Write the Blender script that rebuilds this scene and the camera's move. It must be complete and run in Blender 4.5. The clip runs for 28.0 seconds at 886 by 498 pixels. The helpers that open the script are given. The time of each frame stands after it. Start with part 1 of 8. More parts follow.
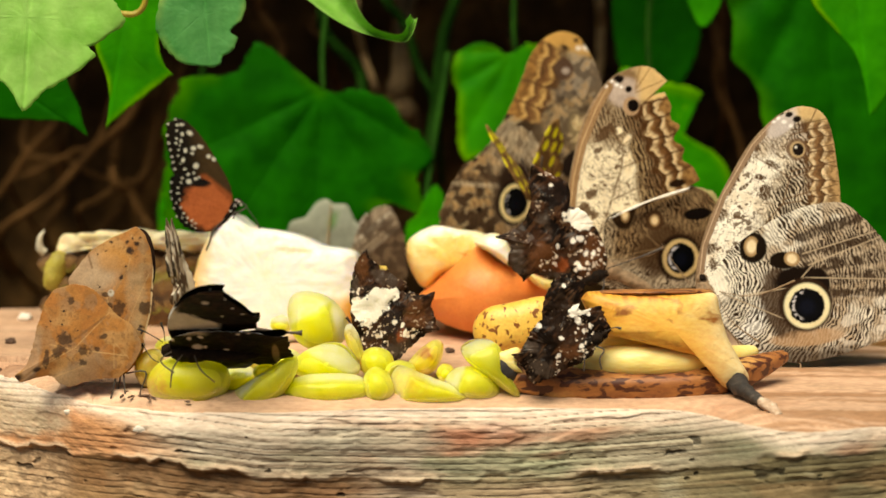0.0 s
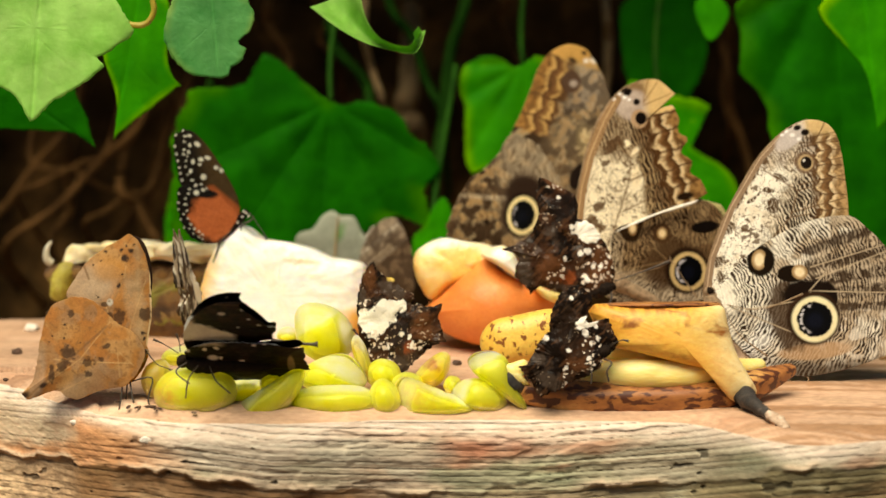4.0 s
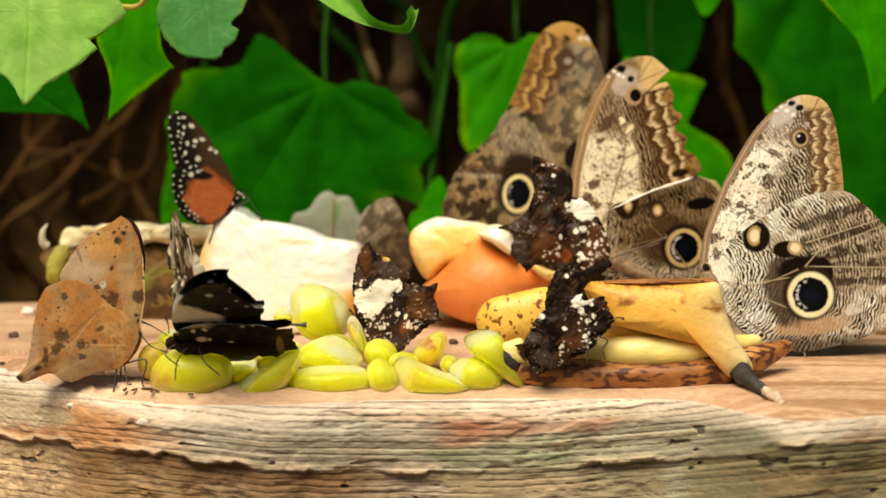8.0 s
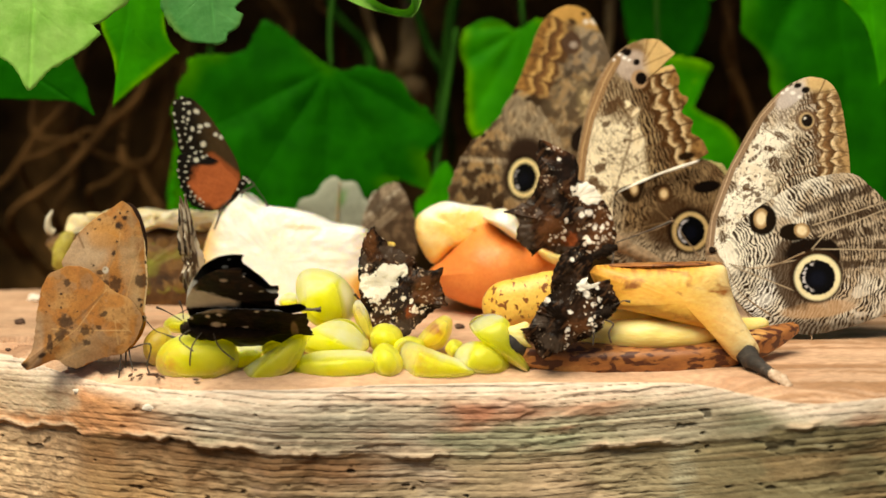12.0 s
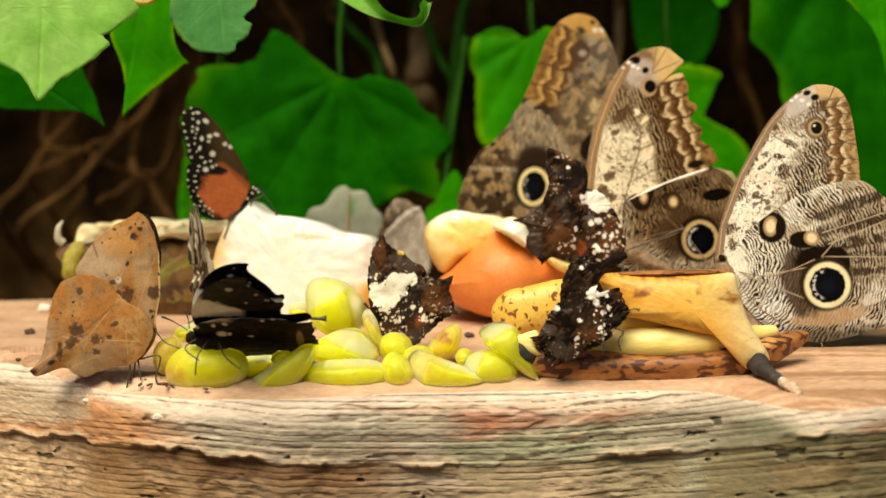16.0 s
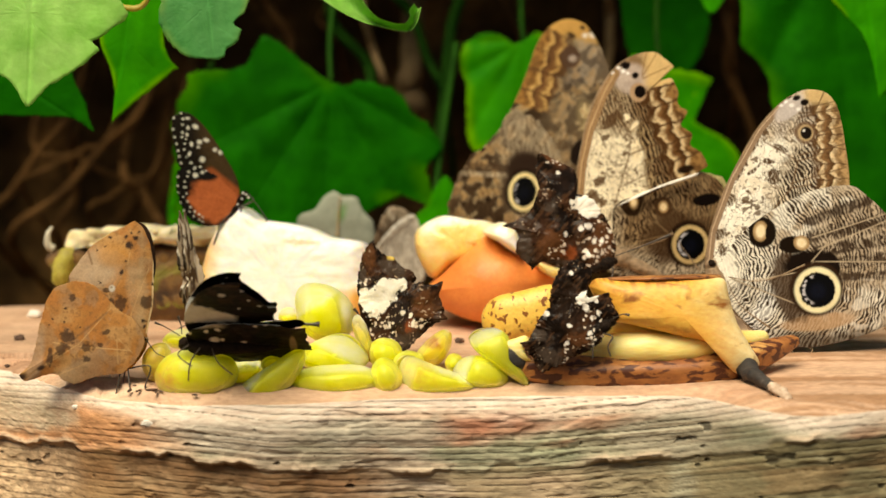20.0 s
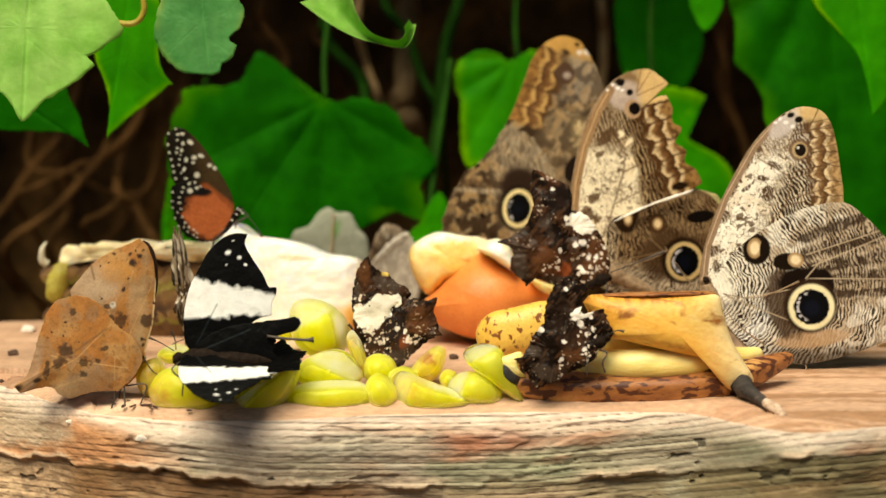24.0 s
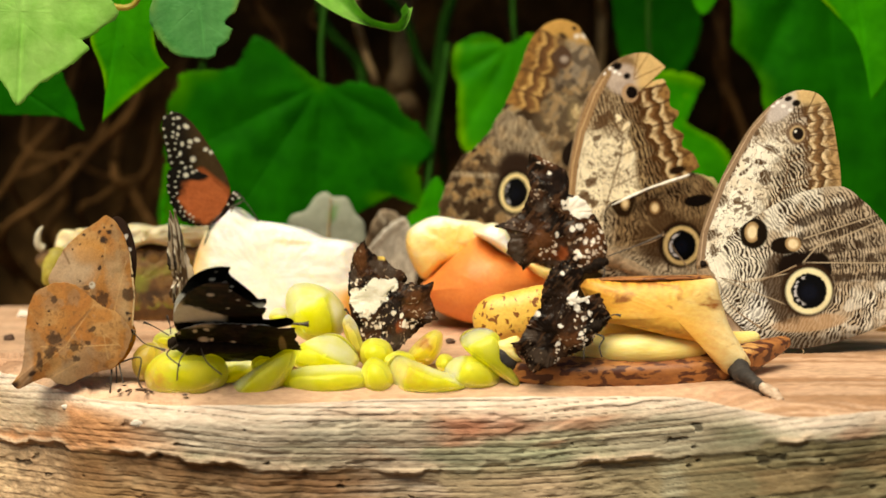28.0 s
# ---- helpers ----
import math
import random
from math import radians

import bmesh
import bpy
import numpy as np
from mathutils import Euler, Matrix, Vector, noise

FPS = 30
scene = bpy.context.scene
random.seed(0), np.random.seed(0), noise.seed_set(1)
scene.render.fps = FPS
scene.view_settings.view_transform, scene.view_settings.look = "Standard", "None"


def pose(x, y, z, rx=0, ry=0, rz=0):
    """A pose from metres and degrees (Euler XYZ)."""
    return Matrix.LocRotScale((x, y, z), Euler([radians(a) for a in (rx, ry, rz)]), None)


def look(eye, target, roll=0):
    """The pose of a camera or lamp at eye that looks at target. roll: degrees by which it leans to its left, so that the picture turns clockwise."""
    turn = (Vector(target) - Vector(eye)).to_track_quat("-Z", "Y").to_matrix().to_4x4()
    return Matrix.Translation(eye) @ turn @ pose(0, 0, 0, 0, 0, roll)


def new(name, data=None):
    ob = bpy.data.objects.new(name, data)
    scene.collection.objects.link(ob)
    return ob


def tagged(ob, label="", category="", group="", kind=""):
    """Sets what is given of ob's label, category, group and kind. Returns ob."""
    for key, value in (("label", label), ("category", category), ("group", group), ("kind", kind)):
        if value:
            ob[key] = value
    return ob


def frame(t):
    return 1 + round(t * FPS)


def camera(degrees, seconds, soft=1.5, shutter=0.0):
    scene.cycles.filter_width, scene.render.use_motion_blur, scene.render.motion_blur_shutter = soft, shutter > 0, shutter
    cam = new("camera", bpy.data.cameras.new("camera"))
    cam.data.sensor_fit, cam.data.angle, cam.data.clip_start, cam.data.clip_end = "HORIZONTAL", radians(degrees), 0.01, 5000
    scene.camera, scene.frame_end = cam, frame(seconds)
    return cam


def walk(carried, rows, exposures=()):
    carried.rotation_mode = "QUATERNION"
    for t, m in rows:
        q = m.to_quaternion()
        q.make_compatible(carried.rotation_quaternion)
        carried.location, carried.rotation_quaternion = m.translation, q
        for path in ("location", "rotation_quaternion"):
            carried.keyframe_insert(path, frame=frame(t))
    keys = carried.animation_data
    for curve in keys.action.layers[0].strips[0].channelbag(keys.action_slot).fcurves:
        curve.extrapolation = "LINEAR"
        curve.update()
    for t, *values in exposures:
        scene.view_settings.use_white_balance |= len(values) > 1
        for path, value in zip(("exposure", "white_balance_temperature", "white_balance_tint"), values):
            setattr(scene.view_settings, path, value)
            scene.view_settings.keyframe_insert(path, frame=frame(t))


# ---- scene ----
PATH = [
    (0, pose(-0.0007, -0.6312, 0.1314, 82.690, -0.484, -0.336)),
    (0.5, pose(-0.0013, -0.6312, 0.1320, 82.614, -0.621, -0.188)),
    (1, pose(-0.0001, -0.6312, 0.1322, 82.642, -0.714, -0.090)),
    (1.5, pose(-0.0012, -0.6309, 0.1320, 82.706, -0.843, -0.274)),
    (2, pose(-0.0002, -0.6311, 0.1320, 82.726, -0.896, -0.298)),
    (2.5, pose(-0.0005, -0.6311, 0.1315, 82.787, -0.825, -0.483)),
    (3, pose(-0.0008, -0.6312, 0.1319, 82.974, -0.878, -0.482)),
    (3.5, pose(-0.0019, -0.6313, 0.1316, 83.125, -0.774, -0.428)),
    (4, pose(-0.0014, -0.6306, 0.1303, 83.128, -0.686, -0.150)),
    (4.5, pose(-0.0012, -0.6314, 0.1311, 82.934, -0.650, 0.095)),
    (6.5, pose(0.0002, -0.6303, 0.1306, 82.668, -0.341, 0.009)),
    (7, pose(0.0007, -0.6307, 0.1308, 82.557, -0.175, -0.134)),
    (7.5, pose(-0.0004, -0.6300, 0.1308, 82.430, -0.159, -0.319)),
    (8, pose(0.0004, -0.6304, 0.1305, 82.492, -0.106, -0.213)),
    (8.5, pose(-0.0002, -0.6298, 0.1310, 82.541, -0.054, -0.097)),
    (9, pose(-0.0000, -0.6300, 0.1300, 82.600, -0.000, -0.000)),
    (9.5, pose(0.0006, -0.6297, 0.1298, 82.554, 0.044, 0.083)),
    (10, pose(0.0018, -0.6297, 0.1291, 82.501, 0.171, 0.017)),
    (10.5, pose(0.0012, -0.6292, 0.1297, 82.300, 0.171, -0.031)),
    (11, pose(0.0007, -0.6287, 0.1295, 82.232, 0.176, 0.036)),
    (11.5, pose(0.0014, -0.6290, 0.1291, 82.207, 0.093, 0.020)),
    (12, pose(0.0022, -0.6292, 0.1291, 82.125, 0.196, 0.063)),
    (12.5, pose(0.0017, -0.6298, 0.1302, 82.351, 0.228, 0.174)),
    (14.5, pose(0.0018, -0.6292, 0.1288, 82.405, 0.210, -0.136)),
    (15, pose(0.0012, -0.6288, 0.1288, 82.400, 0.216, 0.073)),
    (15.5, pose(0.0015, -0.6284, 0.1288, 82.425, 0.248, 0.178)),
    (16, pose(0.0031, -0.6291, 0.1287, 82.418, 0.430, 0.389)),
    (16.5, pose(0.0022, -0.6288, 0.1296, 82.388, 0.424, 0.400)),
    (17, pose(0.0040, -0.6290, 0.1288, 82.423, 0.489, 0.487)),
    (17.5, pose(0.0031, -0.6289, 0.1292, 82.377, 0.533, 0.345)),
    (18, pose(0.0027, -0.6289, 0.1287, 82.323, 0.465, 0.317)),
    (18.5, pose(0.0045, -0.6300, 0.1294, 82.351, 0.386, 0.472)),
    (19, pose(0.0054, -0.6292, 0.1284, 82.421, 0.450, 0.441)),
    (19.5, pose(0.0042, -0.6288, 0.1287, 82.458, 0.508, 0.284)),
    (20, pose(0.0044, -0.6286, 0.1285, 82.589, 0.473, 0.185)),
    (20.5, pose(0.0041, -0.6288, 0.1286, 82.582, 0.431, 0.098)),
    (22.5, pose(0.0026, -0.6282, 0.1280, 82.845, 0.371, -0.070)),
    (23, pose(0.0033, -0.6284, 0.1280, 82.949, 0.376, -0.084)),
    (23.5, pose(0.0031, -0.6287, 0.1281, 83.067, 0.359, -0.062)),
    (24, pose(0.0033, -0.6290, 0.1278, 83.128, 0.300, -0.047)),
    (24.5, pose(0.0032, -0.6283, 0.1282, 82.964, 0.286, -0.054)),
    (25, pose(0.0043, -0.6276, 0.1284, 82.829, 0.251, 0.068)),
    (25.5, pose(0.0045, -0.6277, 0.1280, 82.793, 0.297, 0.023)),
    (26, pose(0.0043, -0.6282, 0.1275, 82.909, 0.361, -0.041)),
    (26.5, pose(0.0038, -0.6283, 0.1276, 82.912, 0.279, -0.169)),
    (27, pose(0.0037, -0.6277, 0.1273, 82.853, 0.268, -0.114)),
    (27.5, pose(0.0046, -0.6278, 0.1273, 82.729, 0.310, 0.008)),
    (28, pose(0.0045, -0.6273, 0.1270, 82.704, 0.327, -0.055)),
]
cam = camera(26, 28.0, soft=1.5)
walk(cam, PATH, exposures=[(0.0, 0.16, 7600, 4), (28.0, 0.16, 7600, 4)])
cam.data.dof.use_dof, cam.data.dof.focus_distance, cam.data.dof.aperture_fstop = True, 0.665, 9.0

# ---- daylight ----
world = bpy.data.worlds.new("world")
scene.world = world
world.use_nodes = True
sky = world.node_tree.nodes.new("ShaderNodeTexSky")
sky.sky_type, sky.sun_disc = "NISHITA", False
sky.sun_elevation, sky.sun_rotation = radians(61), radians(206)
world.node_tree.links.new(sky.outputs[0], world.node_tree.nodes["Background"].inputs[0])
world.node_tree.nodes["Background"].inputs[1].default_value = 0.042
sun = new("sun", bpy.data.lights.new("sun", "SUN"))
sun.data.energy, sun.data.angle, sun.data.color = 5.0, radians(44), (1.0, 0.93, 0.82)
sun.matrix_basis = look((-0.21, -0.44, 0.87), (0, 0, 0))


# ---- small tools ----
def lattice(ix, iy, seed):
    n = (ix.astype(np.int64) * 374761393 + iy.astype(np.int64) * 668265263 + seed * 1274126177) & 0x7FFFFFFF
    n = ((n ^ (n >> 13)) * 1103515245) & 0x7FFFFFFF
    return ((n ^ (n >> 16)) & 0xFFFF) / 65535.0


def vnoise(x, y, seed=0):
    """Smooth value noise, 0 to 1."""
    x, y = np.asarray(x, float), np.asarray(y, float)
    ix, iy = np.floor(x), np.floor(y)
    fx, fy = x - ix, y - iy
    fx, fy = fx * fx * (3 - 2 * fx), fy * fy * (3 - 2 * fy)
    a, b = lattice(ix, iy, seed), lattice(ix + 1, iy, seed)
    c, d = lattice(ix, iy + 1, seed), lattice(ix + 1, iy + 1, seed)
    return (a * (1 - fx) + b * fx) * (1 - fy) + (c * (1 - fx) + d * fx) * fy


def fnoise(x, y, seed=0, octaves=3):
    total, amp = 0.0, 0.5
    x, y = np.asarray(x, float), np.asarray(y, float)
    for k in range(octaves):
        c, s = math.cos(0.6 + 0.9 * k), math.sin(0.6 + 0.9 * k)
        total = total + amp * vnoise((x * c - y * s) * 2 ** k, (x * s + y * c) * 2 ** k, seed + 17 * k)
        amp *= 0.5
    return total / (1 - 0.5 ** octaves)


def smooth(a, b, x):
    t = np.clip((x - a) / (b - a), 0, 1)
    return t * t * (3 - 2 * t)


def oval(x, z, cx, cz, rx, rz=None, lean=0.0):
    """1 on the rim of an oval, less inside it."""
    rz = rz or rx
    c, s = math.cos(radians(lean)), math.sin(radians(lean))
    dx, dz = x - cx, z - cz
    return np.hypot((dx * c + dz * s) / rx, (-dx * s + dz * c) / rz)


def spline(points, n, closed=True):
    """n places on a rounded curve through the points; a third value of 1 keeps a corner sharp."""
    p = np.array([q[:2] for q in points], float)
    hard = np.array([len(q) > 2 for q in points])
    m = len(p)
    segs = m if closed else m - 1
    length = np.array([np.linalg.norm(p[(i + 1) % m] - p[i]) for i in range(segs)])
    out = []
    for i in range(segs):
        k = max(1, int(round(n * length[i] / length.sum())))
        a, b = p[i], p[(i + 1) % m]
        before = p[i - 1] if (closed or i > 0) else a
        after = p[(i + 2) % m] if (closed or i + 2 < m) else b
        ta = (b - a) * 0.6 if hard[i] else (b - before) / 2
        tb = (b - a) * 0.6 if hard[(i + 1) % m] else (after - a) / 2
        ta, tb = np.clip(ta, -length[i], length[i]), np.clip(tb, -length[i], length[i])
        for t in np.arange(k) / k:
            out.append((2 * t ** 3 - 3 * t ** 2 + 1) * a + (t ** 3 - 2 * t ** 2 + t) * ta + (-2 * t ** 3 + 3 * t ** 2) * b + (t ** 3 - t ** 2) * tb)
    if not closed:
        out.append(p[-1])
    return np.array(out)


def as_mesh(name, verts, faces, material, colours=None, flat=False):
    me = bpy.data.meshes.new(name)
    me.from_pydata([tuple(v) for v in verts], [], faces)
    me.materials.append(material)
    if not flat:
        me.polygons.foreach_set("use_smooth", np.ones(len(me.polygons), bool))
    if colours is not None:
        at = me.color_attributes.new("pattern", "FLOAT_COLOR", "POINT")
        at.data.foreach_set("color", np.ascontiguousarray(colours, np.float32).ravel())
    me.update()
    return me


def part(name, me, parent, label="", m=None):
    ob = new(name, me)
    ob.parent = parent
    if m is not None:
        ob.matrix_basis = m
    return tagged(ob, label)


def thing(name, m, label, category, group=""):
    ob = new(name)
    ob.empty_display_size = 0.01
    ob.matrix_basis = m
    return tagged(ob, label, category, group)


def slab(name, outline, unit, material, y0, y1, dome=0.5, rings=10, n=120, rough=0.0, paint=None, seed=3, blunt=False, ease=16, bulge=1.10):
    """A solid with this outline in its x and z, from y0 (towards the camera) to y1, with rounded rims."""
    edge = spline(outline, n)
    c = edge.mean(0)
    verts, faces, uv = [], [], []
    count = len(edge)
    half, mid = (y1 - y0) / 2, (y0 + y1) / 2
    ts = [(math.sin(a * math.pi / 2), math.cos(a * math.pi / 2)) for a in np.linspace(0, 1, rings)[1:]]
    layers = [(s, -1, h) for s, h in ts] + [(s, 1, h) for s, h in reversed(ts[:-1])]
    reach = np.linalg.norm(edge - c, axis=1)
    wide = max(3, count // 5)
    round_reach = np.array([reach.take(range(i - wide, i + wide + 1), mode="wrap").mean() for i in range(count)])
    way = (edge - c) / reach[:, None]
    near = max(2, count // ease)
    soft_reach = np.array([reach.take(range(i - near, i + near + 1), mode="wrap").mean() for i in range(count)])
    soft_reach = np.minimum(soft_reach, reach * bulge)
    for s, side, h in layers:
        q = c + way * (s * (reach * s ** 3 + round_reach * (1 - s ** 3) if blunt else reach * s ** 2 + soft_reach * (1 - s ** 2)))[:, None]
        lift = half * h ** dome
        bump = (fnoise(q[:, 0] / 14, q[:, 1] / 14 + side * 9, seed) - 0.5) * rough * min(1.0, s * 2)
        for (x, z), b in zip(q, bump):
            verts.append((x * unit, mid + side * (lift + b), z * unit))
    for r in range(len(layers) - 1):
        for i in range(count):
            j = (i + 1) % count
            faces.append((r * count + i, (r + 1) * count + i, (r + 1) * count + j, r * count + j))
    for r, side in ((0, -1), (len(layers) - 1, 1)):
        verts.append((c[0] * unit, mid + side * half, c[1] * unit))
        k = len(verts) - 1
        for i in range(count):
            j = (i + 1) % count
            faces.append((k, r * count + i, r * count + j) if side < 0 else (k, r * count + j, r * count + i))
    colours = None
    if paint:
        v = np.array(verts)
        colours = paint(v[:, 0] / unit, v[:, 2] / unit, v[:, 1])
    return as_mesh(name, verts, faces, material, colours)


def sweep(name, path, radii, material, n=20, steps=40, squash=1.0, cap=True, rough=0.0, seed=1, square=0.0):
    """A round body along a path of 3D places, with a radius at each."""
    path, radii = np.array(path, float), np.array(radii, float)
    s = np.linspace(0, len(path) - 1, steps)
    idx = np.arange(len(path))

    def ease(col):
        i = np.clip(np.floor(s).astype(int), 0, len(path) - 2)
        t = s - i
        a, b = col[i], col[i + 1]
        before, after = col[np.clip(i - 1, 0, None)], col[np.clip(i + 2, None, len(path) - 1)]
        return 0.5 * (2 * a + (b - before) * t + (2 * before - 5 * a + 4 * b - after) * t ** 2 + (3 * a - before - 3 * b + after) * t ** 3)

    pts = np.stack([ease(path[:, k]) for k in range(3)], 1)
    rad = np.interp(s, idx, radii)
    verts, faces = [], []
    for i in range(steps):
        d = Vector(pts[min(i + 1, steps - 1)] - pts[max(i - 1, 0)]).normalized()
        ref = Vector((0, 1, 0)) if abs(d.y) < 0.9 else Vector((1, 0, 0))
        side = d.cross(ref).normalized()
        up = side.cross(d)
        for k in range(n):
            a = 2 * math.pi * k / n
            r = rad[i] * (1 + rough * (float(fnoise(np.array(i * 0.35), np.array(k * 6.0 / n), seed)) - 0.5))
            r *= 1 + square * 0.12 * math.cos(5 * a)
            verts.append(Vector(pts[i]) + side * (math.cos(a) * r) + up * (math.sin(a) * r * squash))
    for i in range(steps - 1):
        for k in range(n):
            j = (k + 1) % n
            faces.append((i * n + k, i * n + j, (i + 1) * n + j, (i + 1) * n + k))
    if cap:
        faces.append(tuple(range(n))[::-1])
        faces.append(tuple((steps - 1) * n + k for k in range(n)))
    return as_mesh(name, verts, faces, material)


def nodes_of(name):
    m = bpy.data.materials.new(name)
    m.use_nodes = True
    t = m.node_tree
    return m, t, t.nodes["Principled BSDF"]


def texture_noise(t, vec, scale, detail=6.0, rough=0.6, distort=0.0):
    n = t.nodes.new("ShaderNodeTexNoise")
    n.inputs["Scale"].default_value, n.inputs["Detail"].default_value = scale, detail
    n.inputs["Roughness"].default_value, n.inputs["Distortion"].default_value = rough, distort
    t.links.new(vec, n.inputs["Vector"])
    return n.outputs["Fac"]


def ramp(t, fac, stops):
    r = t.nodes.new("ShaderNodeValToRGB")
    while len(r.color_ramp.elements) < len(stops):
        r.color_ramp.elements.new(0.5)
    for e, (p, c) in zip(r.color_ramp.elements, stops):
        e.position, e.color = p, (*c, 1) if len(c) == 3 else c
    t.links.new(fac, r.inputs[0])
    return r.outputs[0]


def blend(t, kind, fac, a, b):
    n = t.nodes.new("ShaderNodeMix")
    n.data_type, n.blend_type = "RGBA", kind
    for k, v in ((0, fac), (6, a), (7, b)):
        if hasattr(v, "is_linked"):
            t.links.new(v, n.inputs[k])
        else:
            n.inputs[k].default_value = v if k == 0 else (*v, 1)
    return n.outputs[2]


def scaled(t, stretch=(1, 1, 1), source="Object"):
    c = t.nodes.new("ShaderNodeTexCoord")
    m = t.nodes.new("ShaderNodeMapping")
    m.inputs["Scale"].default_value = stretch
    t.links.new(c.outputs[source], m.inputs[0])
    return m.outputs[0]


def bumped(t, p, height, strength, distance=0.001):
    b = t.nodes.new("ShaderNodeBump")
    b.inputs["Strength"].default_value, b.inputs["Distance"].default_value = strength, distance
    t.links.new(height, b.inputs["Height"])
    t.links.new(b.outputs[0], p.inputs["Normal"])


def surface(name, stops, scale=120, stretch=(1, 1, 1), rough=0.6, bump=0.4, spots=None, soft=0.0, soft_radius=(0.004, 0.003, 0.001), fine=900, painted=False):
    """A material with colours mixed by noise at two sizes, relief, and spots of another colour: (colour, scale, from, to)."""
    m, t, p = nodes_of(name)
    vec = scaled(t, stretch)
    a = texture_noise(t, vec, scale)
    col = ramp(t, a, stops)
    if painted:
        at = t.nodes.new("ShaderNodeVertexColor")
        at.layer_name = "pattern"
        col = blend(t, "MULTIPLY", 1.0, at.outputs["Color"], col)
    f = texture_noise(t, vec, fine, 3)
    col = blend(t, "OVERLAY", 0.35, col, ramp(t, f, [(0.3, (0.3, 0.3, 0.3)), (0.7, (0.7, 0.7, 0.7))]))
    if spots:
        c, sc, lo, hi = spots
        s = texture_noise(t, vec, sc, 3, 0.5, 0.4)
        col = blend(t, "MIX", ramp(t, s, [(lo, (0, 0, 0)), (hi, (1, 1, 1))]), col, c)
    t.links.new(col, p.inputs["Base Color"])
    p.inputs["Roughness"].default_value = rough
    if soft:
        p.inputs["Subsurface Weight"].default_value = soft
        p.inputs["Subsurface Radius"].default_value = soft_radius
        p.inputs["Subsurface Scale"].default_value = 1.0
    if bump:
        bumped(t, p, blend(t, "MIX", 0.5, a, f), bump)
    return m

# ---- materials of the setting ----
def wood_material():
    m, t, p = nodes_of("weathered_wood")
    long = scaled(t, (14, 90, 330))
    broad = texture_noise(t, scaled(t, (14, 30, 30)), 1.0, 4)
    grain = texture_noise(t, long, 1.0, 8, 0.65, 0.6)
    at = t.nodes.new("ShaderNodeVertexColor")
    at.layer_name = "pattern"
    streak = ramp(t, grain, [(0.28, (0.42, 0.28, 0.18)), (0.40, (0.80, 0.66, 0.53)), (0.55, (1.0, 0.95, 0.88)), (0.75, (0.96, 0.84, 0.72))])
    col = blend(t, "MULTIPLY", 0.30, at.outputs["Color"], streak)
    patches = ramp(t, broad, [(0.30, (0.55, 0.66, 0.52)), (0.45, (1, 1, 1)), (0.60, (1, 1, 1)), (0.74, (1.0, 0.72, 0.58))])
    col = blend(t, "MULTIPLY", 0.30, col, patches)
    f = texture_noise(t, scaled(t, (250, 400, 900)), 1.0, 4)
    col = blend(t, "OVERLAY", 0.4, col, ramp(t, f, [(0.3, (0.28, 0.28, 0.28)), (0.7, (0.72, 0.72, 0.72))]))
    t.links.new(col, p.inputs["Base Color"])
    p.inputs["Roughness"].default_value = 0.75
    bumped(t, p, blend(t, "MIX", 0.4, grain, f), 0.55, 0.0010)
    return m


def leaf_material(name, dark, light, vein=0.5, rough=0.5, glow=0.25, sheen=0.25):
    m, t, p = nodes_of(name)
    at = t.nodes.new("ShaderNodeVertexColor")
    at.layer_name = "pattern"
    a = texture_noise(t, scaled(t), 60, 4)
    col = ramp(t, a, [(0.3, dark), (0.7, light)])
    col = blend(t, "MULTIPLY", 1.0, col, at.outputs["Color"])
    t.links.new(col, p.inputs["Base Color"])
    p.inputs["Roughness"].default_value = rough
    p.inputs["Specular IOR Level"].default_value = sheen
    b = t.nodes.new("ShaderNodeBsdfTranslucent")
    t.links.new(col, b.inputs[0])
    mix = t.nodes.new("ShaderNodeMixShader")
    mix.inputs[0].default_value = glow
    t.links.new(p.outputs[0], mix.inputs[1])
    t.links.new(b.outputs[0], mix.inputs[2])
    t.links.new(mix.outputs[0], t.nodes["Material Output"].inputs[0])
    bumped(t, p, texture_noise(t, scaled(t), 350, 4), 0.25, 0.001)
    return m


M_WOOD = wood_material()
M_LEAF_BRIGHT = leaf_material("fresh_leaf", (0.20, 0.51, 0.06), (0.45, 0.76, 0.20), glow=0.32)
M_LEAF_GREY = leaf_material("bluish_leaf", (0.03, 0.20, 0.035), (0.12, 0.40, 0.11))
M_LEAF_MID = leaf_material("green_leaf", (0.010, 0.180, 0.002), (0.034, 0.315, 0.005), sheen=0.04)
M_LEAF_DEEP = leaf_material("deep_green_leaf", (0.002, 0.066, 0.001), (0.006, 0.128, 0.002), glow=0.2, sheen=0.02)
M_STEM = surface("green_stem", [(0.3, (0.006, 0.034, 0.002)), (0.7, (0.016, 0.075, 0.004))], 80, rough=0.8)
M_TWIG = surface("dry_twig", [(0.3, (0.18, 0.11, 0.05)), (0.7, (0.40, 0.27, 0.13))], 90, (1, 1, 0.2), rough=0.8)
M_ROOT = surface("old_root", [(0.3, (0.045, 0.021, 0.007)), (0.7, (0.19, 0.093, 0.030))], 60, (1, 1, 0.3), rough=0.85)
M_SOIL = surface("damp_earth", [(0.35, (0.022, 0.012, 0.005)), (0.52, (0.075, 0.040, 0.014)), (0.68, (0.24, 0.12, 0.038))], 22, rough=0.95, bump=0.8)

for dull, shine in ((M_STEM, 0.08), (M_ROOT, 0.08), (M_SOIL, 0.05), (M_TWIG, 0.1), (M_WOOD, 0.25)):
    dull.node_tree.nodes["Principled BSDF"].inputs["Specular IOR Level"].default_value = shine


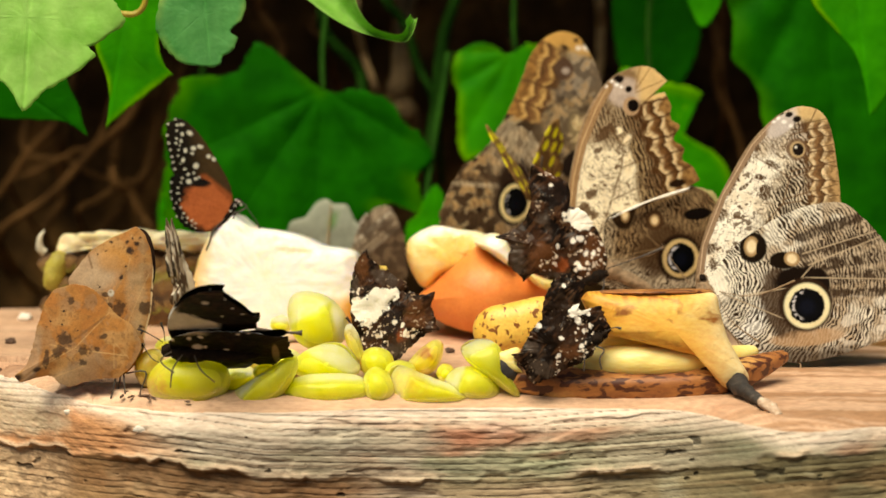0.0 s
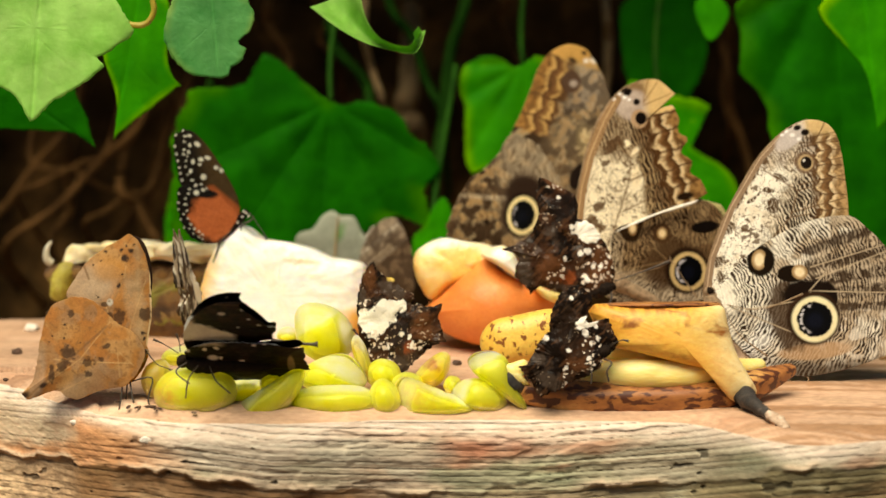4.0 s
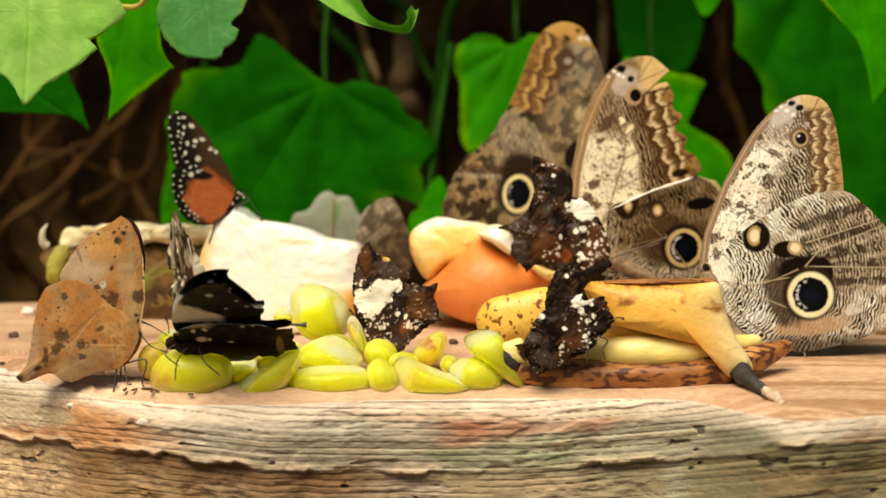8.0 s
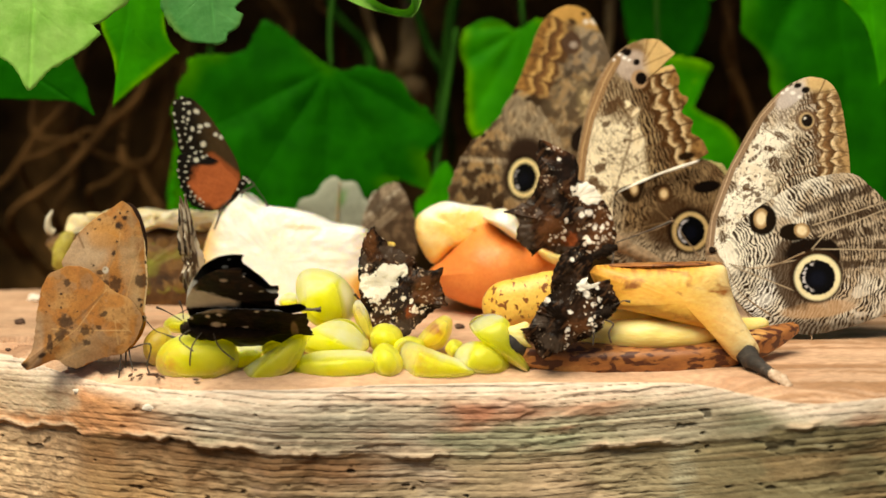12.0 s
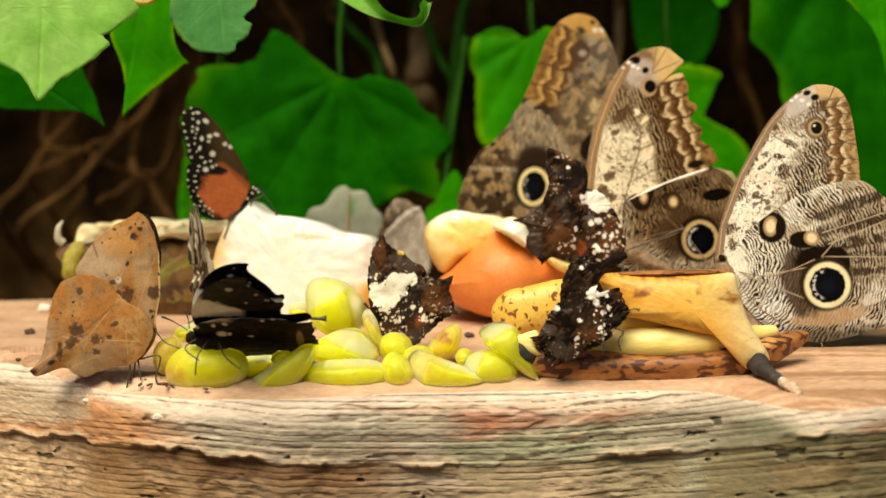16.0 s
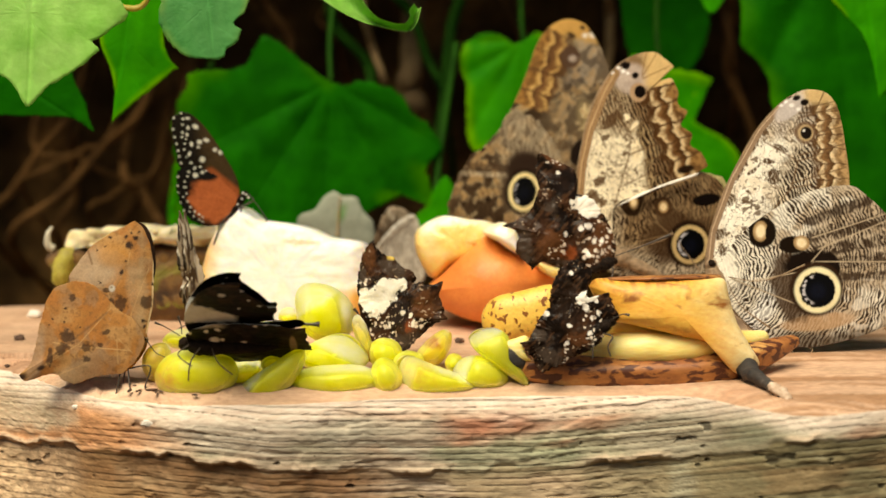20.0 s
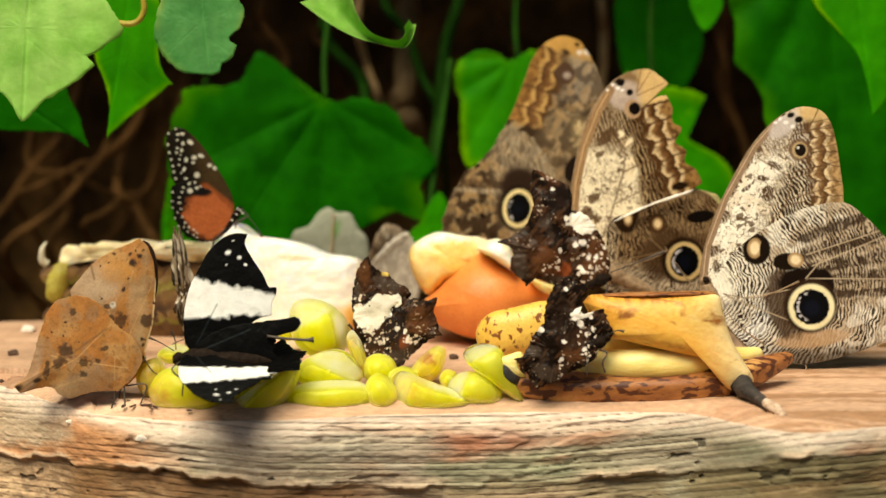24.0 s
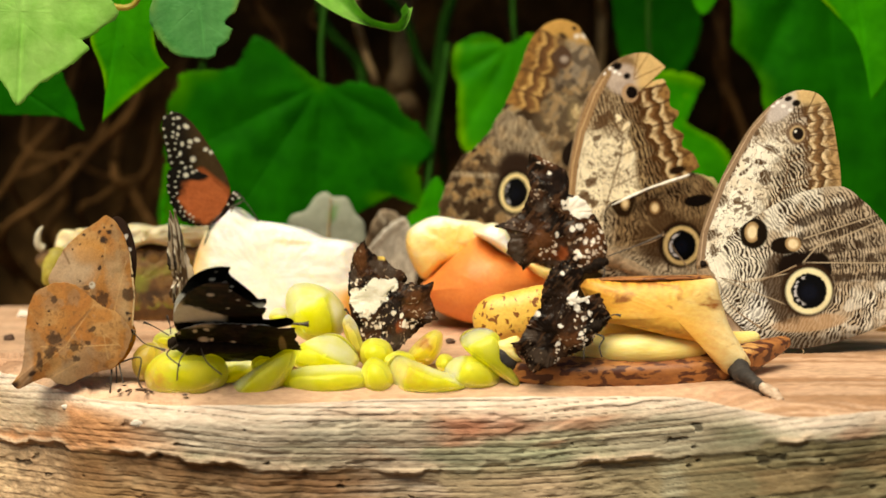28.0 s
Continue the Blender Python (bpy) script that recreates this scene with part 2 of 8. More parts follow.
# ---- ground and the bank behind ----
def grain(x, y, seed=0, octaves=4):
    """Noise that keeps its direction."""
    return sum(0.5 ** (k + 1) * vnoise(x * 2 ** k, y * 2 ** k, seed + 17 * k) for k in range(octaves)) / (1 - 0.5 ** octaves)


def ground():
    xs, ys = np.linspace(-1, 1, 90), np.linspace(-1, 1, 90)
    X, Y = np.meshgrid(np.sign(xs) * np.abs(xs) ** 3 * 60, np.sign(ys) * np.abs(ys) ** 3 * 60)
    Z = -0.30 + (fnoise(X * 3, Y * 3, 5) - 0.5) * 0.03
    v = np.stack([X, Y, Z], -1).reshape(-1, 3)
    f = [(j * 90 + i, j * 90 + i + 1, (j + 1) * 90 + i + 1, (j + 1) * 90 + i) for j in range(89) for i in range(89)]
    tagged(new("ground", as_mesh("ground", v, f, M_SOIL)), "dark damp earth under the planting", "ground", kind="structure")


def bank():
    """The dark earth bank and root mat that closes the view behind the leaves; its unseen top overhangs to shade them.
    """
    nx, nz = 140, 110
    X, S = np.meshgrid(np.linspace(-1.1, 1.1, nx), np.linspace(0, 1, nz))
    Z = -0.30 + 0.56 * smooth(0, 0.62, S) + 0.03 * S
    # upper part leans forward out of view, added to keep sun off the leaves
    Y = 0.52 - 0.26 * smooth(0.5, 1.0, S) + 0.10 * X ** 2 + (fnoise(X * 9, S * 9, 8, 4) - 0.5) * 0.09
    v = np.stack([X, Y, Z], -1).reshape(-1, 3)
    f = [(j * nx + i, j * nx + i + 1, (j + 1) * nx + i + 1, (j + 1) * nx + i) for j in range(nz - 1) for i in range(nx - 1)]
    tagged(new("backdrop", as_mesh("backdrop", v, f, M_SOIL)), "dark brown earth bank with roots", "earth bank", kind="structure")


ground()
bank()


# ---- the old wooden slab that carries the fruit ----
def front_edge(x):
    xs = np.array([-0.40, -0.20, -0.150, -0.130, -0.113, -0.085, -0.050, -0.020, 0.0, 0.030, 0.070, 0.086, 0.098, 0.108, 0.118, 0.130, 0.145, 0.20, 0.40])
    ys = np.array([0.16, 0.085, 0.045, 0.020, 0.001, -0.010, -0.010, -0.004, 0.0, 0.0005, 0.0005, -0.004, -0.018, -0.031, -0.036, -0.033, -0.025, -0.02, 0.0])
    k = np.linspace(-1, 1, 9)
    return sum(np.interp(x + 0.006 * a, xs, ys) for a in k) / 9


def wooden_slab():
    x = np.concatenate([np.linspace(-0.36, -0.166, 40), np.linspace(-0.165, 0.165, 960), np.linspace(0.166, 0.36, 40)])
    nx = len(x)
    edge = front_edge(x) + (grain(x * 60, x * 0, 4) - 0.5) * 0.004
    rows, tint = [], []
    top_rows, face_rows = 70, 190
    for k in range(top_rows):                      # from the back edge to the front one
        s = k / (top_rows - 1)
        s = 1 - (1 - s) ** 1.6
        y = 0.185 + (grain(x * 20, x * 0 + 3, 2) - 0.5) * 0.02
        y = y * (1 - s) + edge * s
        z = (grain(x * 25, y * 60, 6, 4) - 0.5) * 0.0016 - 0.0045 * smooth(0.93, 1.0, s) ** 2 * 0.6
        z = z - 0.0020 * smooth(0.52, 0.66, grain(x * 90 + 5, y * 260, 13, 4)) * smooth(-0.055, -0.085, x) * smooth(0.05, 0.015, y - edge)
        z = z + 0.0006 * (grain(x * 160, y * 420, 14, 4) - 0.5)
        n = grain(x * 30, y * 90, 21, 4)
        c = np.stack([0.48 + 0.14 * n, 0.30 + 0.11 * n, 0.195 + 0.09 * n], -1)
        pale = smooth(0.5, 0.75, grain(x * 14 + 3, y * 20, 31))[:, None]
        c = c * (1 - pale) + np.array([0.76, 0.55, 0.40]) * pale
        c = c * (0.80 + 0.4 * grain(x * 9 + y * 4, y * 150, 33, 4))[:, None]
        stain = (smooth(0.56, 0.70, grain(x * 26, y * 60, 35, 4)) * 0.55)[:, None]
        c = c * (1 - stain) + np.array([0.25, 0.12, 0.06]) * stain
        streak = (smooth(0.46, 0.60, grain(x * 12 + y * 30, y * 190, 36, 4)) * smooth(0.07, 0.12, x) * 0.75)[:, None]
        c = c * (1 - streak) + np.array([0.30, 0.155, 0.075]) * streak
        rows.append(np.stack([x, y, z], -1))
        tint.append(c)
    bent = 0.27 * edge - 0.09 * np.maximum(0, x - 0.03) + 0.13 * np.minimum(0, x + 0.055)     # how the layers dip along the face
    ledge = -0.0275 + 0.005 * (grain(x * 140, x * 0 + 2, 10) - 0.5) + 0.004 * (grain(x * 30, x * 0, 9, 3) - 0.5)
    lip = 0.18 + 0.82 * smooth(0.40, 0.60, grain(x * 35, x * 0 + 5, 44, 3))
    left, right = smooth(-0.005, -0.07, x), smooth(0.04, 0.12, x)
    for k in range(1, face_rows + 1):              # down the front face
        s = k / face_rows
        z = -0.0027 - 0.062 * s if s < 1 else -0.30
        depth = np.full(nx, z)
        d = depth + bent + 0.0012 * (grain(x * 9, x * 0 + z * 12, 3) - 0.5)
        level = (d + 0.0008 * (grain(x * 60, d * 160, 51) - 0.5)) * 460
        bed = np.floor(level)
        f = level - bed
        jut = vnoise(x * 24 + bed * 13.7, bed * 5.1, 71)
        jut_next = vnoise(x * 24 + (bed + 1) * 13.7, (bed + 1) * 5.1, 71)
        turn = smooth(0.72, 1.0, f)
        jut = jut * (1 - turn) + jut_next * turn
        rough = grain(x * 160, d * 520, 15, 5)
        grit = grain(x * 420, d * 700, 16, 3)
        chip = smooth(0.58, 0.70, grain(x * 60, d * 200, 19, 3))
        pit = smooth(0.74, 0.80, grain(x * 170, d * 320, 17, 3)) * smooth(0.45, 0.6, grain(x * 22, d * 60, 20, 2)) * smooth(-0.007, -0.012, z)
        crack = np.exp(-(np.minimum(f, 1 - f) / 0.09) ** 2) * smooth(0.28, 0.55, grain(x * 20, bed * 3.3, 77))
        below = smooth(ledge + 0.0010, ledge - 0.0010, d)
        out = (0.25 + 0.75 * smooth(-0.115, -0.05, x)) * 0.00065 * jut + 0.0006 * (rough - 0.5) + 0.0004 * (grit - 0.5) - 0.0006 * chip - 0.0005 * crack - 0.0012 * pit + 0.0009 * np.exp(-((d - ledge - 0.0014) / 0.0011) ** 2) * lip
        y = edge - 0.0035 * smooth(0, -0.010, z) - out * smooth(0, -0.004, z) + below * lip * (1 - 0.6 * right) * (0.0026 + 0.0028 * (rough - 0.5) + 0.0022 * (grain(x * 120, d * 130, 18, 4) - 0.5)) - 0.004 * smooth(-0.02, -0.06, z)
        rows.append(np.stack([x, y, depth], -1))
        n = grain(x * 18, d * 70, 23, 4)
        tan, pale, grey, green = np.array([0.56, 0.385, 0.27]), np.array([0.70, 0.52, 0.39]), np.array([0.46, 0.40, 0.315]), np.array([0.32, 0.335, 0.225])
        w = smooth(0.40, 0.60, n)[:, None]
        c = tan * (1 - w) + pale * w
        g = (smooth(0.44, 0.60, grain(x * 11 + 4, d * 38, 25)) * 0.7 + 0.25 * right)[:, None]
        c = c * (1 - g) + grey * g
        g = (0.75 * smooth(0.50, 0.66, grain(x * 13 + 9, d * 45, 27) + 0.20 * right))[:, None]
        c = c * (1 - g) + green * g
        g = (0.6 * smooth(0.60, 0.72, grain(x * 26 + 2, d * 150, 37)))[:, None]
        c = c * (1 - g) + np.array([0.52, 0.24, 0.14]) * g
        # bleached grey patches, a rusty knot and a green bloom
        w = grain(x * 40, d * 120, 91, 4) - 0.5
        for px, pd, rx, rd, colour, k in ((-0.070, 0.012, 0.030, 0.009, (0.62, 0.55, 0.45), 0.8), (-0.020, 0.013, 0.026, 0.007, (0.50, 0.47, 0.38), 0.7), (0.022, 0.016, 0.018, 0.005, (0.48, 0.20, 0.12), 0.7), (0.030, 0.004, 0.030, 0.007, (0.31, 0.34, 0.22), 0.7), (0.118, 0.012, 0.030, 0.012, (0.34, 0.37, 0.25), 0.7), (0.075, 0.010, 0.026, 0.008, (0.50, 0.44, 0.34), 0.6)):
            g = (k * smooth(1.15, 0.55, np.hypot((x - px) / rx, (d - ledge - pd) / rd) + 1.5 * w))[:, None]
            c = c * (1 - g) + np.array(colour) * g
        # thin dark furrows along the layers
        furrow = smooth(0.16, 0.04, np.abs(f - 0.45 - 0.3 * (grain(x * 45, bed * 2.1, 87) - 0.5))) * smooth(0.38, 0.60, grain(x * 16 + bed * 3.1, bed * 1.7, 89, 3)) * smooth(-0.10, -0.05, x)
        c = c * (1 - 0.42 * furrow[:, None] * np.array([0.8, 1.0, 1.12]))
        c = c * (0.82 + 0.30 * vnoise(x * 14 + bed * 7.7, bed * 3.9, 83))[:, None]
        # the worn end, where the surface turns: warm, with slanting fibres
        end = smooth(-0.075, -0.105, x + 0.35 * (d - ledge) + 0.02 * (grain(x * 30, d * 50, 45) - 0.5))
        fibre = grain((x * 0.55 + d) * 900, (x - d) * 30, 46, 3)
        warm = np.array([0.66, 0.33, 0.16]) * (0.70 + 0.6 * fibre)[:, None]
        light = smooth(0.50, 0.66, grain(x * 38, d * 60, 48) + 2.5 * (d - ledge - 0.012))[:, None]
        warm = warm * (1 - light) + np.array([0.78, 0.60, 0.42]) * (0.75 + 0.4 * fibre)[:, None] * light
        c = c * (1 - end[:, None]) + warm * end[:, None]
        # below the ledge: soil and painted shade in the hollow, sandy crumbs at the end, mossy wood elsewhere
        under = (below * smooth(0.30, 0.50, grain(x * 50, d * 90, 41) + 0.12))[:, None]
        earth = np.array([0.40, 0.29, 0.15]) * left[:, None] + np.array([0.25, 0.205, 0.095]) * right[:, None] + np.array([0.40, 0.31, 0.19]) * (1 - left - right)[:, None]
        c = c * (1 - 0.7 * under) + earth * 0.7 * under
        sand = (below * smooth(-0.115, -0.135, x + 0.03 * (grain(x * 60, d * 80, 42) - 0.5)))[:, None]
        c = c * (1 - 0.85 * sand) + np.array([0.66, 0.47, 0.30]) * (0.55 + 0.9 * grain(x * 500, d * 500, 43, 2))[:, None] * 0.85 * sand
        # dark band under the ledge: soil colour plus shade painted into the undercut
        soil_shade = (below * smooth(0.024, 0.002, ledge - d + 0.016 * (grain(x * 70, d * 200, 49) - 0.5)) * smooth(-0.150, -0.11, x) * smooth(0.0, -0.035, x))[:, None]
        c = c * (1 - 0.8 * soil_shade) + np.array([0.20, 0.095, 0.040]) * (0.6 + 0.8 * grit)[:, None] * 0.8 * soil_shade
        # the pale worn rim along the top and the pale lip of the ledge
        l = (smooth(-0.0120, -0.0035, depth + 0.013 * (grain(x * 34, depth * 60, 61, 4) - 0.5)) * 0.92)[:, None]
        c = c * (1 - l) + np.array([0.90, 0.76, 0.64]) * (0.80 + 0.35 * grain(x * 60, depth * 300, 63))[:, None] * l
        l = (np.exp(-((d - ledge - 0.0014) / 0.0010) ** 2) * lip * 0.8)[:, None]
        c = c * (1 - l) + np.array([0.76, 0.58, 0.42]) * l
        c = c * (0.90 - 0.16 * right - 0.4 * crack)[:, None] * (1 - 0.7 * pit)[:, None]
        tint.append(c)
    rows.append(np.stack([x, np.full(nx, 0.185), np.full(nx, -0.30)], -1))
    tint.append(tint[-1])
    rows.append(rows[0].copy())
    tint.append(tint[0])
    v = np.concatenate(rows)
    col = np.concatenate([np.concatenate(tint), np.ones((len(v), 1))], 1)
    f = [(j * nx + i, (j + 1) * nx + i, (j + 1) * nx + i + 1, j * nx + i + 1) for j in range(len(rows) - 1) for i in range(nx - 1)]
    f += [tuple(j * nx for j in range(len(rows) - 1)), tuple(j * nx + nx - 1 for j in range(len(rows) - 1))[::-1]]
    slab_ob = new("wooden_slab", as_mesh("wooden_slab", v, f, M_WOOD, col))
    return tagged(slab_ob, "weathered pale wooden slab with layered, cracked front edge", "wooden slab")


WOOD = wooden_slab()


# ---- leaves ----
def leaf_mesh(name, outline, unit, material, base, tip, curl=0.05, wave=0.02, n=170, rings=16, yellow=0.5, seed=1, thick=0.0004, palmate=False):
    """A leaf blade in its x and z, with veins from base to tip, curled along the midrib; thin, but with two sides."""
    edge = spline(outline, n)
    count = len(edge)
    base, tip = np.array(base, float), np.array(tip, float)
    axis = (tip - base) / np.linalg.norm(tip - base)
    across = np.array([-axis[1], axis[0]])
    size = np.linalg.norm(tip - base)
    c = edge.mean(0)
    jag = 1 + 0.04 * (vnoise(np.arange(count) * 0.4, np.zeros(count), seed) - 0.5) + 0.022 * (vnoise(np.arange(count) * 1.3, np.zeros(count), seed + 1) - 0.5)
    grid = [c + (edge - c) * (jag[:, None] if s == 1 else 1) * s for s in np.linspace(1 / rings, 1, rings)]
    q = np.concatenate([c[None], *grid])
    along, off = (q - base) @ axis / size, (q - base) @ across / size
    rim = np.concatenate([[0], np.repeat(np.linspace(1 / rings, 1, rings), count)])
    y = curl * size * (off ** 2 * 1.6 - 0.25 * along) + wave * size * (fnoise(q[:, 0] / size * 4, q[:, 1] / size * 4, seed) - 0.5)
    side_vein = np.abs(((along - np.abs(off) * 0.75) * 5.5) % 1 - 0.5)
    rib = np.exp(-(off / 0.012) ** 2) + 0.55 * smooth(0.045, 0.0, side_vein)
    fold = np.zeros(len(q))
    if palmate:
        turn, away = np.arctan2(off, along), np.hypot(along, off)
        rib = np.zeros(len(q))
        for k in (-1.15, -0.62, -0.1, 0.45, 1.0):
            rib = np.maximum(rib, np.exp(-((turn - k) * np.maximum(away, 0.05) / 0.012) ** 2))
            fold = fold + 0.022 * np.exp(-((turn - k) / 0.16) ** 2) * smooth(0.05, 0.4, away)
    y = y + 0.010 * size * np.clip(rib, 0, 1) * 0.6 + size * fold
    col = np.ones((len(q), 3)) * (0.70 + 0.36 * fnoise(q[:, 0] / size * 7, q[:, 1] / size * 7, seed + 3) + 0.28 * fnoise(q[:, 0] / size * 2.2, q[:, 1] / size * 2.2, seed + 5))[:, None]
    col = col * (1 + (0.04 if palmate else 0.14) * np.clip(rib, 0, 1))[:, None]
    e = (yellow * smooth(0.80, 1.0, rim) * smooth(0.40, 0.65, fnoise(q[:, 0] / size * 3, q[:, 1] / size * 3, seed + 9)))[:, None]
    col = col * (1 - e) + np.array([10.0, 2.0, 0.9]) * e
    top = np.stack([q[:, 0] * unit, y * unit - thick / 2, q[:, 1] * unit], -1)
    bottom = top + np.array([0, thick, 0])
    m = len(q)
    faces = []
    for i in range(count):
        j = (i + 1) % count
        faces.append((0, 1 + i, 1 + j))
        faces.append((m, m + 1 + j, m + 1 + i))
        for r in range(rings - 1):
            a, b = 1 + r * count, 1 + (r + 1) * count
            faces.append((a + i, b + i, b + j, a + j))
            faces.append((m + a + i, m + a + j, m + b + j, m + b + i))
        a = 1 + (rings - 1) * count
        faces.append((a + i, m + a + i, m + a + j, a + j))
    colours = np.concatenate([col, np.ones((m, 1))], 1)
    return as_mesh(name, np.concatenate([top, bottom]), faces, material, np.concatenate([colours, colours]))


FACING = -7.4


def plant(label, place, parts, category="plant"):
    """A climbing plant: leaves on stalks, each from its own outline."""
    root = thing("climbing_plant", pose(*place), label, category)
    for k, (where, unit, outline, mat, base, tip, kw) in enumerate(parts):
        me = leaf_mesh("leaf", outline, unit / 1000, mat, base, tip, seed=k * 5 + 2, **kw)
        d = Vector(where) - Vector(place)
        ob = part("leaf", me, root, kw_label(mat), pose(*d, FACING))
        b = Vector((base[0] * unit / 1000, 0.001, base[1] * unit / 1000))
        up = b + Vector((0.01, 0.03, 0.10))
        part("stalk", sweep("stalk", [b, b + Vector((0.0, 0.008, 0.03)), up], [0.0012, 0.0014, 0.0016], M_STEM, 8, 14), ob)
    return root


def kw_label(mat):
    return {"fresh_leaf": "bright light green leaf", "bluish_leaf": "small bluish green leaf", "green_leaf": "mid green lobed leaf"}.get(mat.name, "deep green lobed leaf")


plant("bright green vine with overhanging leaves", (-0.1216, 0.0900, 0.1837), [
    ((-0.1448, 0.0500, 0.0913), 0.2000, [(0, 0, 1), (40, 40), (80, 62), (105, 83), (126, 103), (114, 119), (136, 129), (172, 164), (166, 183), (145, 225), (100, 275), (20, 315), (-80, 305), (-150, 245), (-155, 155), (-110, 95), (-60, 65), (-28, 43)], M_LEAF_BRIGHT, ((15, 275)), ((0, 0)), dict(curl=0.06, yellow=0.0)),
    ((-0.0840, 0.0700, 0.1076), 0.2053, [(0, 0), (29, 2), (37, 18), (51, 28), (59, 38), (63, 52), (49, 64), (72, 88), (75, 120), (45, 160), (-5, 180), (-57, 160), (-75, 120), (-83, 70), (-69, 38), (-43, 10)], M_LEAF_GREY, ((-3, 180)), ((15, 0)), dict(curl=0.05, yellow=0.15)),
    ((-0.1276, 0.1200, 0.0823), 0.2208, [(0, -2, 1), (40, 32), (79, 64), (117, 94, 1), (102, 110), (94, 133), (92, 178), (94, 238), (44, 268), (-6, 238), (-18, 178), (-20, 140), (-2, 94), (6, 53)], M_LEAF_MID, ((44, 268)), ((0, -2)), dict(curl=0.06, yellow=0.6)),
    ((-0.1593, 0.1500, 0.0826), 0.2296, [(85, -28, 1), (74, 8), (60, 43), (30, 98), (-30, 148), (-110, 158), (-170, 88), (-150, 18), (-90, 4), (-10, 1), (50, -4)], M_LEAF_DEEP, ((-150, 128)), ((85, -28)), dict(curl=0.04, yellow=0.1)),
])
def curled_leaf():
    """A young leaf seen on its edge, curling up at the tip: a strip between its lower and upper rim."""
    place, u = (-0.0175, 0.0800, 0.1176), 0.0002078
    low = spline([(-150, 78), (-100, 41), (-50, 15), (0, 2), (34, -3), (48, 12), (57, 44)], 90, False)[:90]
    high = spline([(-60, 130), (-58, 90), (-46, 52), (-24, 25), (4, 13), (26, 12), (36, 24), (34, 34), (43, 47)], 90, False)[:90]
    m, rows = min(len(low), len(high)), 14
    low, high = low[:m], high[:m]
    f = np.linspace(0, 1, rows)[:, None, None]
    q = (low[None] * (1 - f) + high[None] * f).reshape(-1, 2)
    depth = (0.010 * np.sin(np.pi * np.linspace(0, 1, rows)))[:, None] * np.ones(m)[None]
    v = np.stack([q[:, 0] * u, depth.ravel(), q[:, 1] * u], -1)
    v = np.concatenate([v, v + np.array([0, 0.0005, 0])])
    n = rows * m
    i, j = np.meshgrid(np.arange(m - 1), np.arange(rows - 1))
    a = (j * m + i).ravel()
    faces = [tuple(k) for k in np.stack([a, a + 1, a + m + 1, a + m], -1)] + [tuple(k) for k in np.stack([n + a, n + a + m, n + a + m + 1, n + a + 1], -1)]
    rim = list(range(m)) + [r * m + m - 1 for r in range(1, rows)] + [(rows - 1) * m + k for k in range(m - 2, -1, -1)] + [r * m for r in range(rows - 2, 0, -1)]
    faces += [(p, p + n, t + n, t) for p, t in zip(rim, rim[1:] + rim[:1])]
    c = np.ones((n, 4))
    c[:, :3] *= (0.75 + 0.4 * fnoise(q[:, 0] / 14, q[:, 1] / 14, 15))[:, None]
    root = thing("curled_leaf", pose(*place, FACING), "bright green curled leaf hanging from the vine", "leaf")
    part("blade", as_mesh("blade", v, faces, M_LEAF_BRIGHT, np.concatenate([c, c])), root)
    part("stalk", sweep("stalk", [(-80 * u, 0.004, 110 * u), (-70 * u, 0.01, 200 * u), (-120 * u, 0.02, 420 * u)], [0.0011, 0.0012, 0.0014], M_STEM, 8, 14), root)


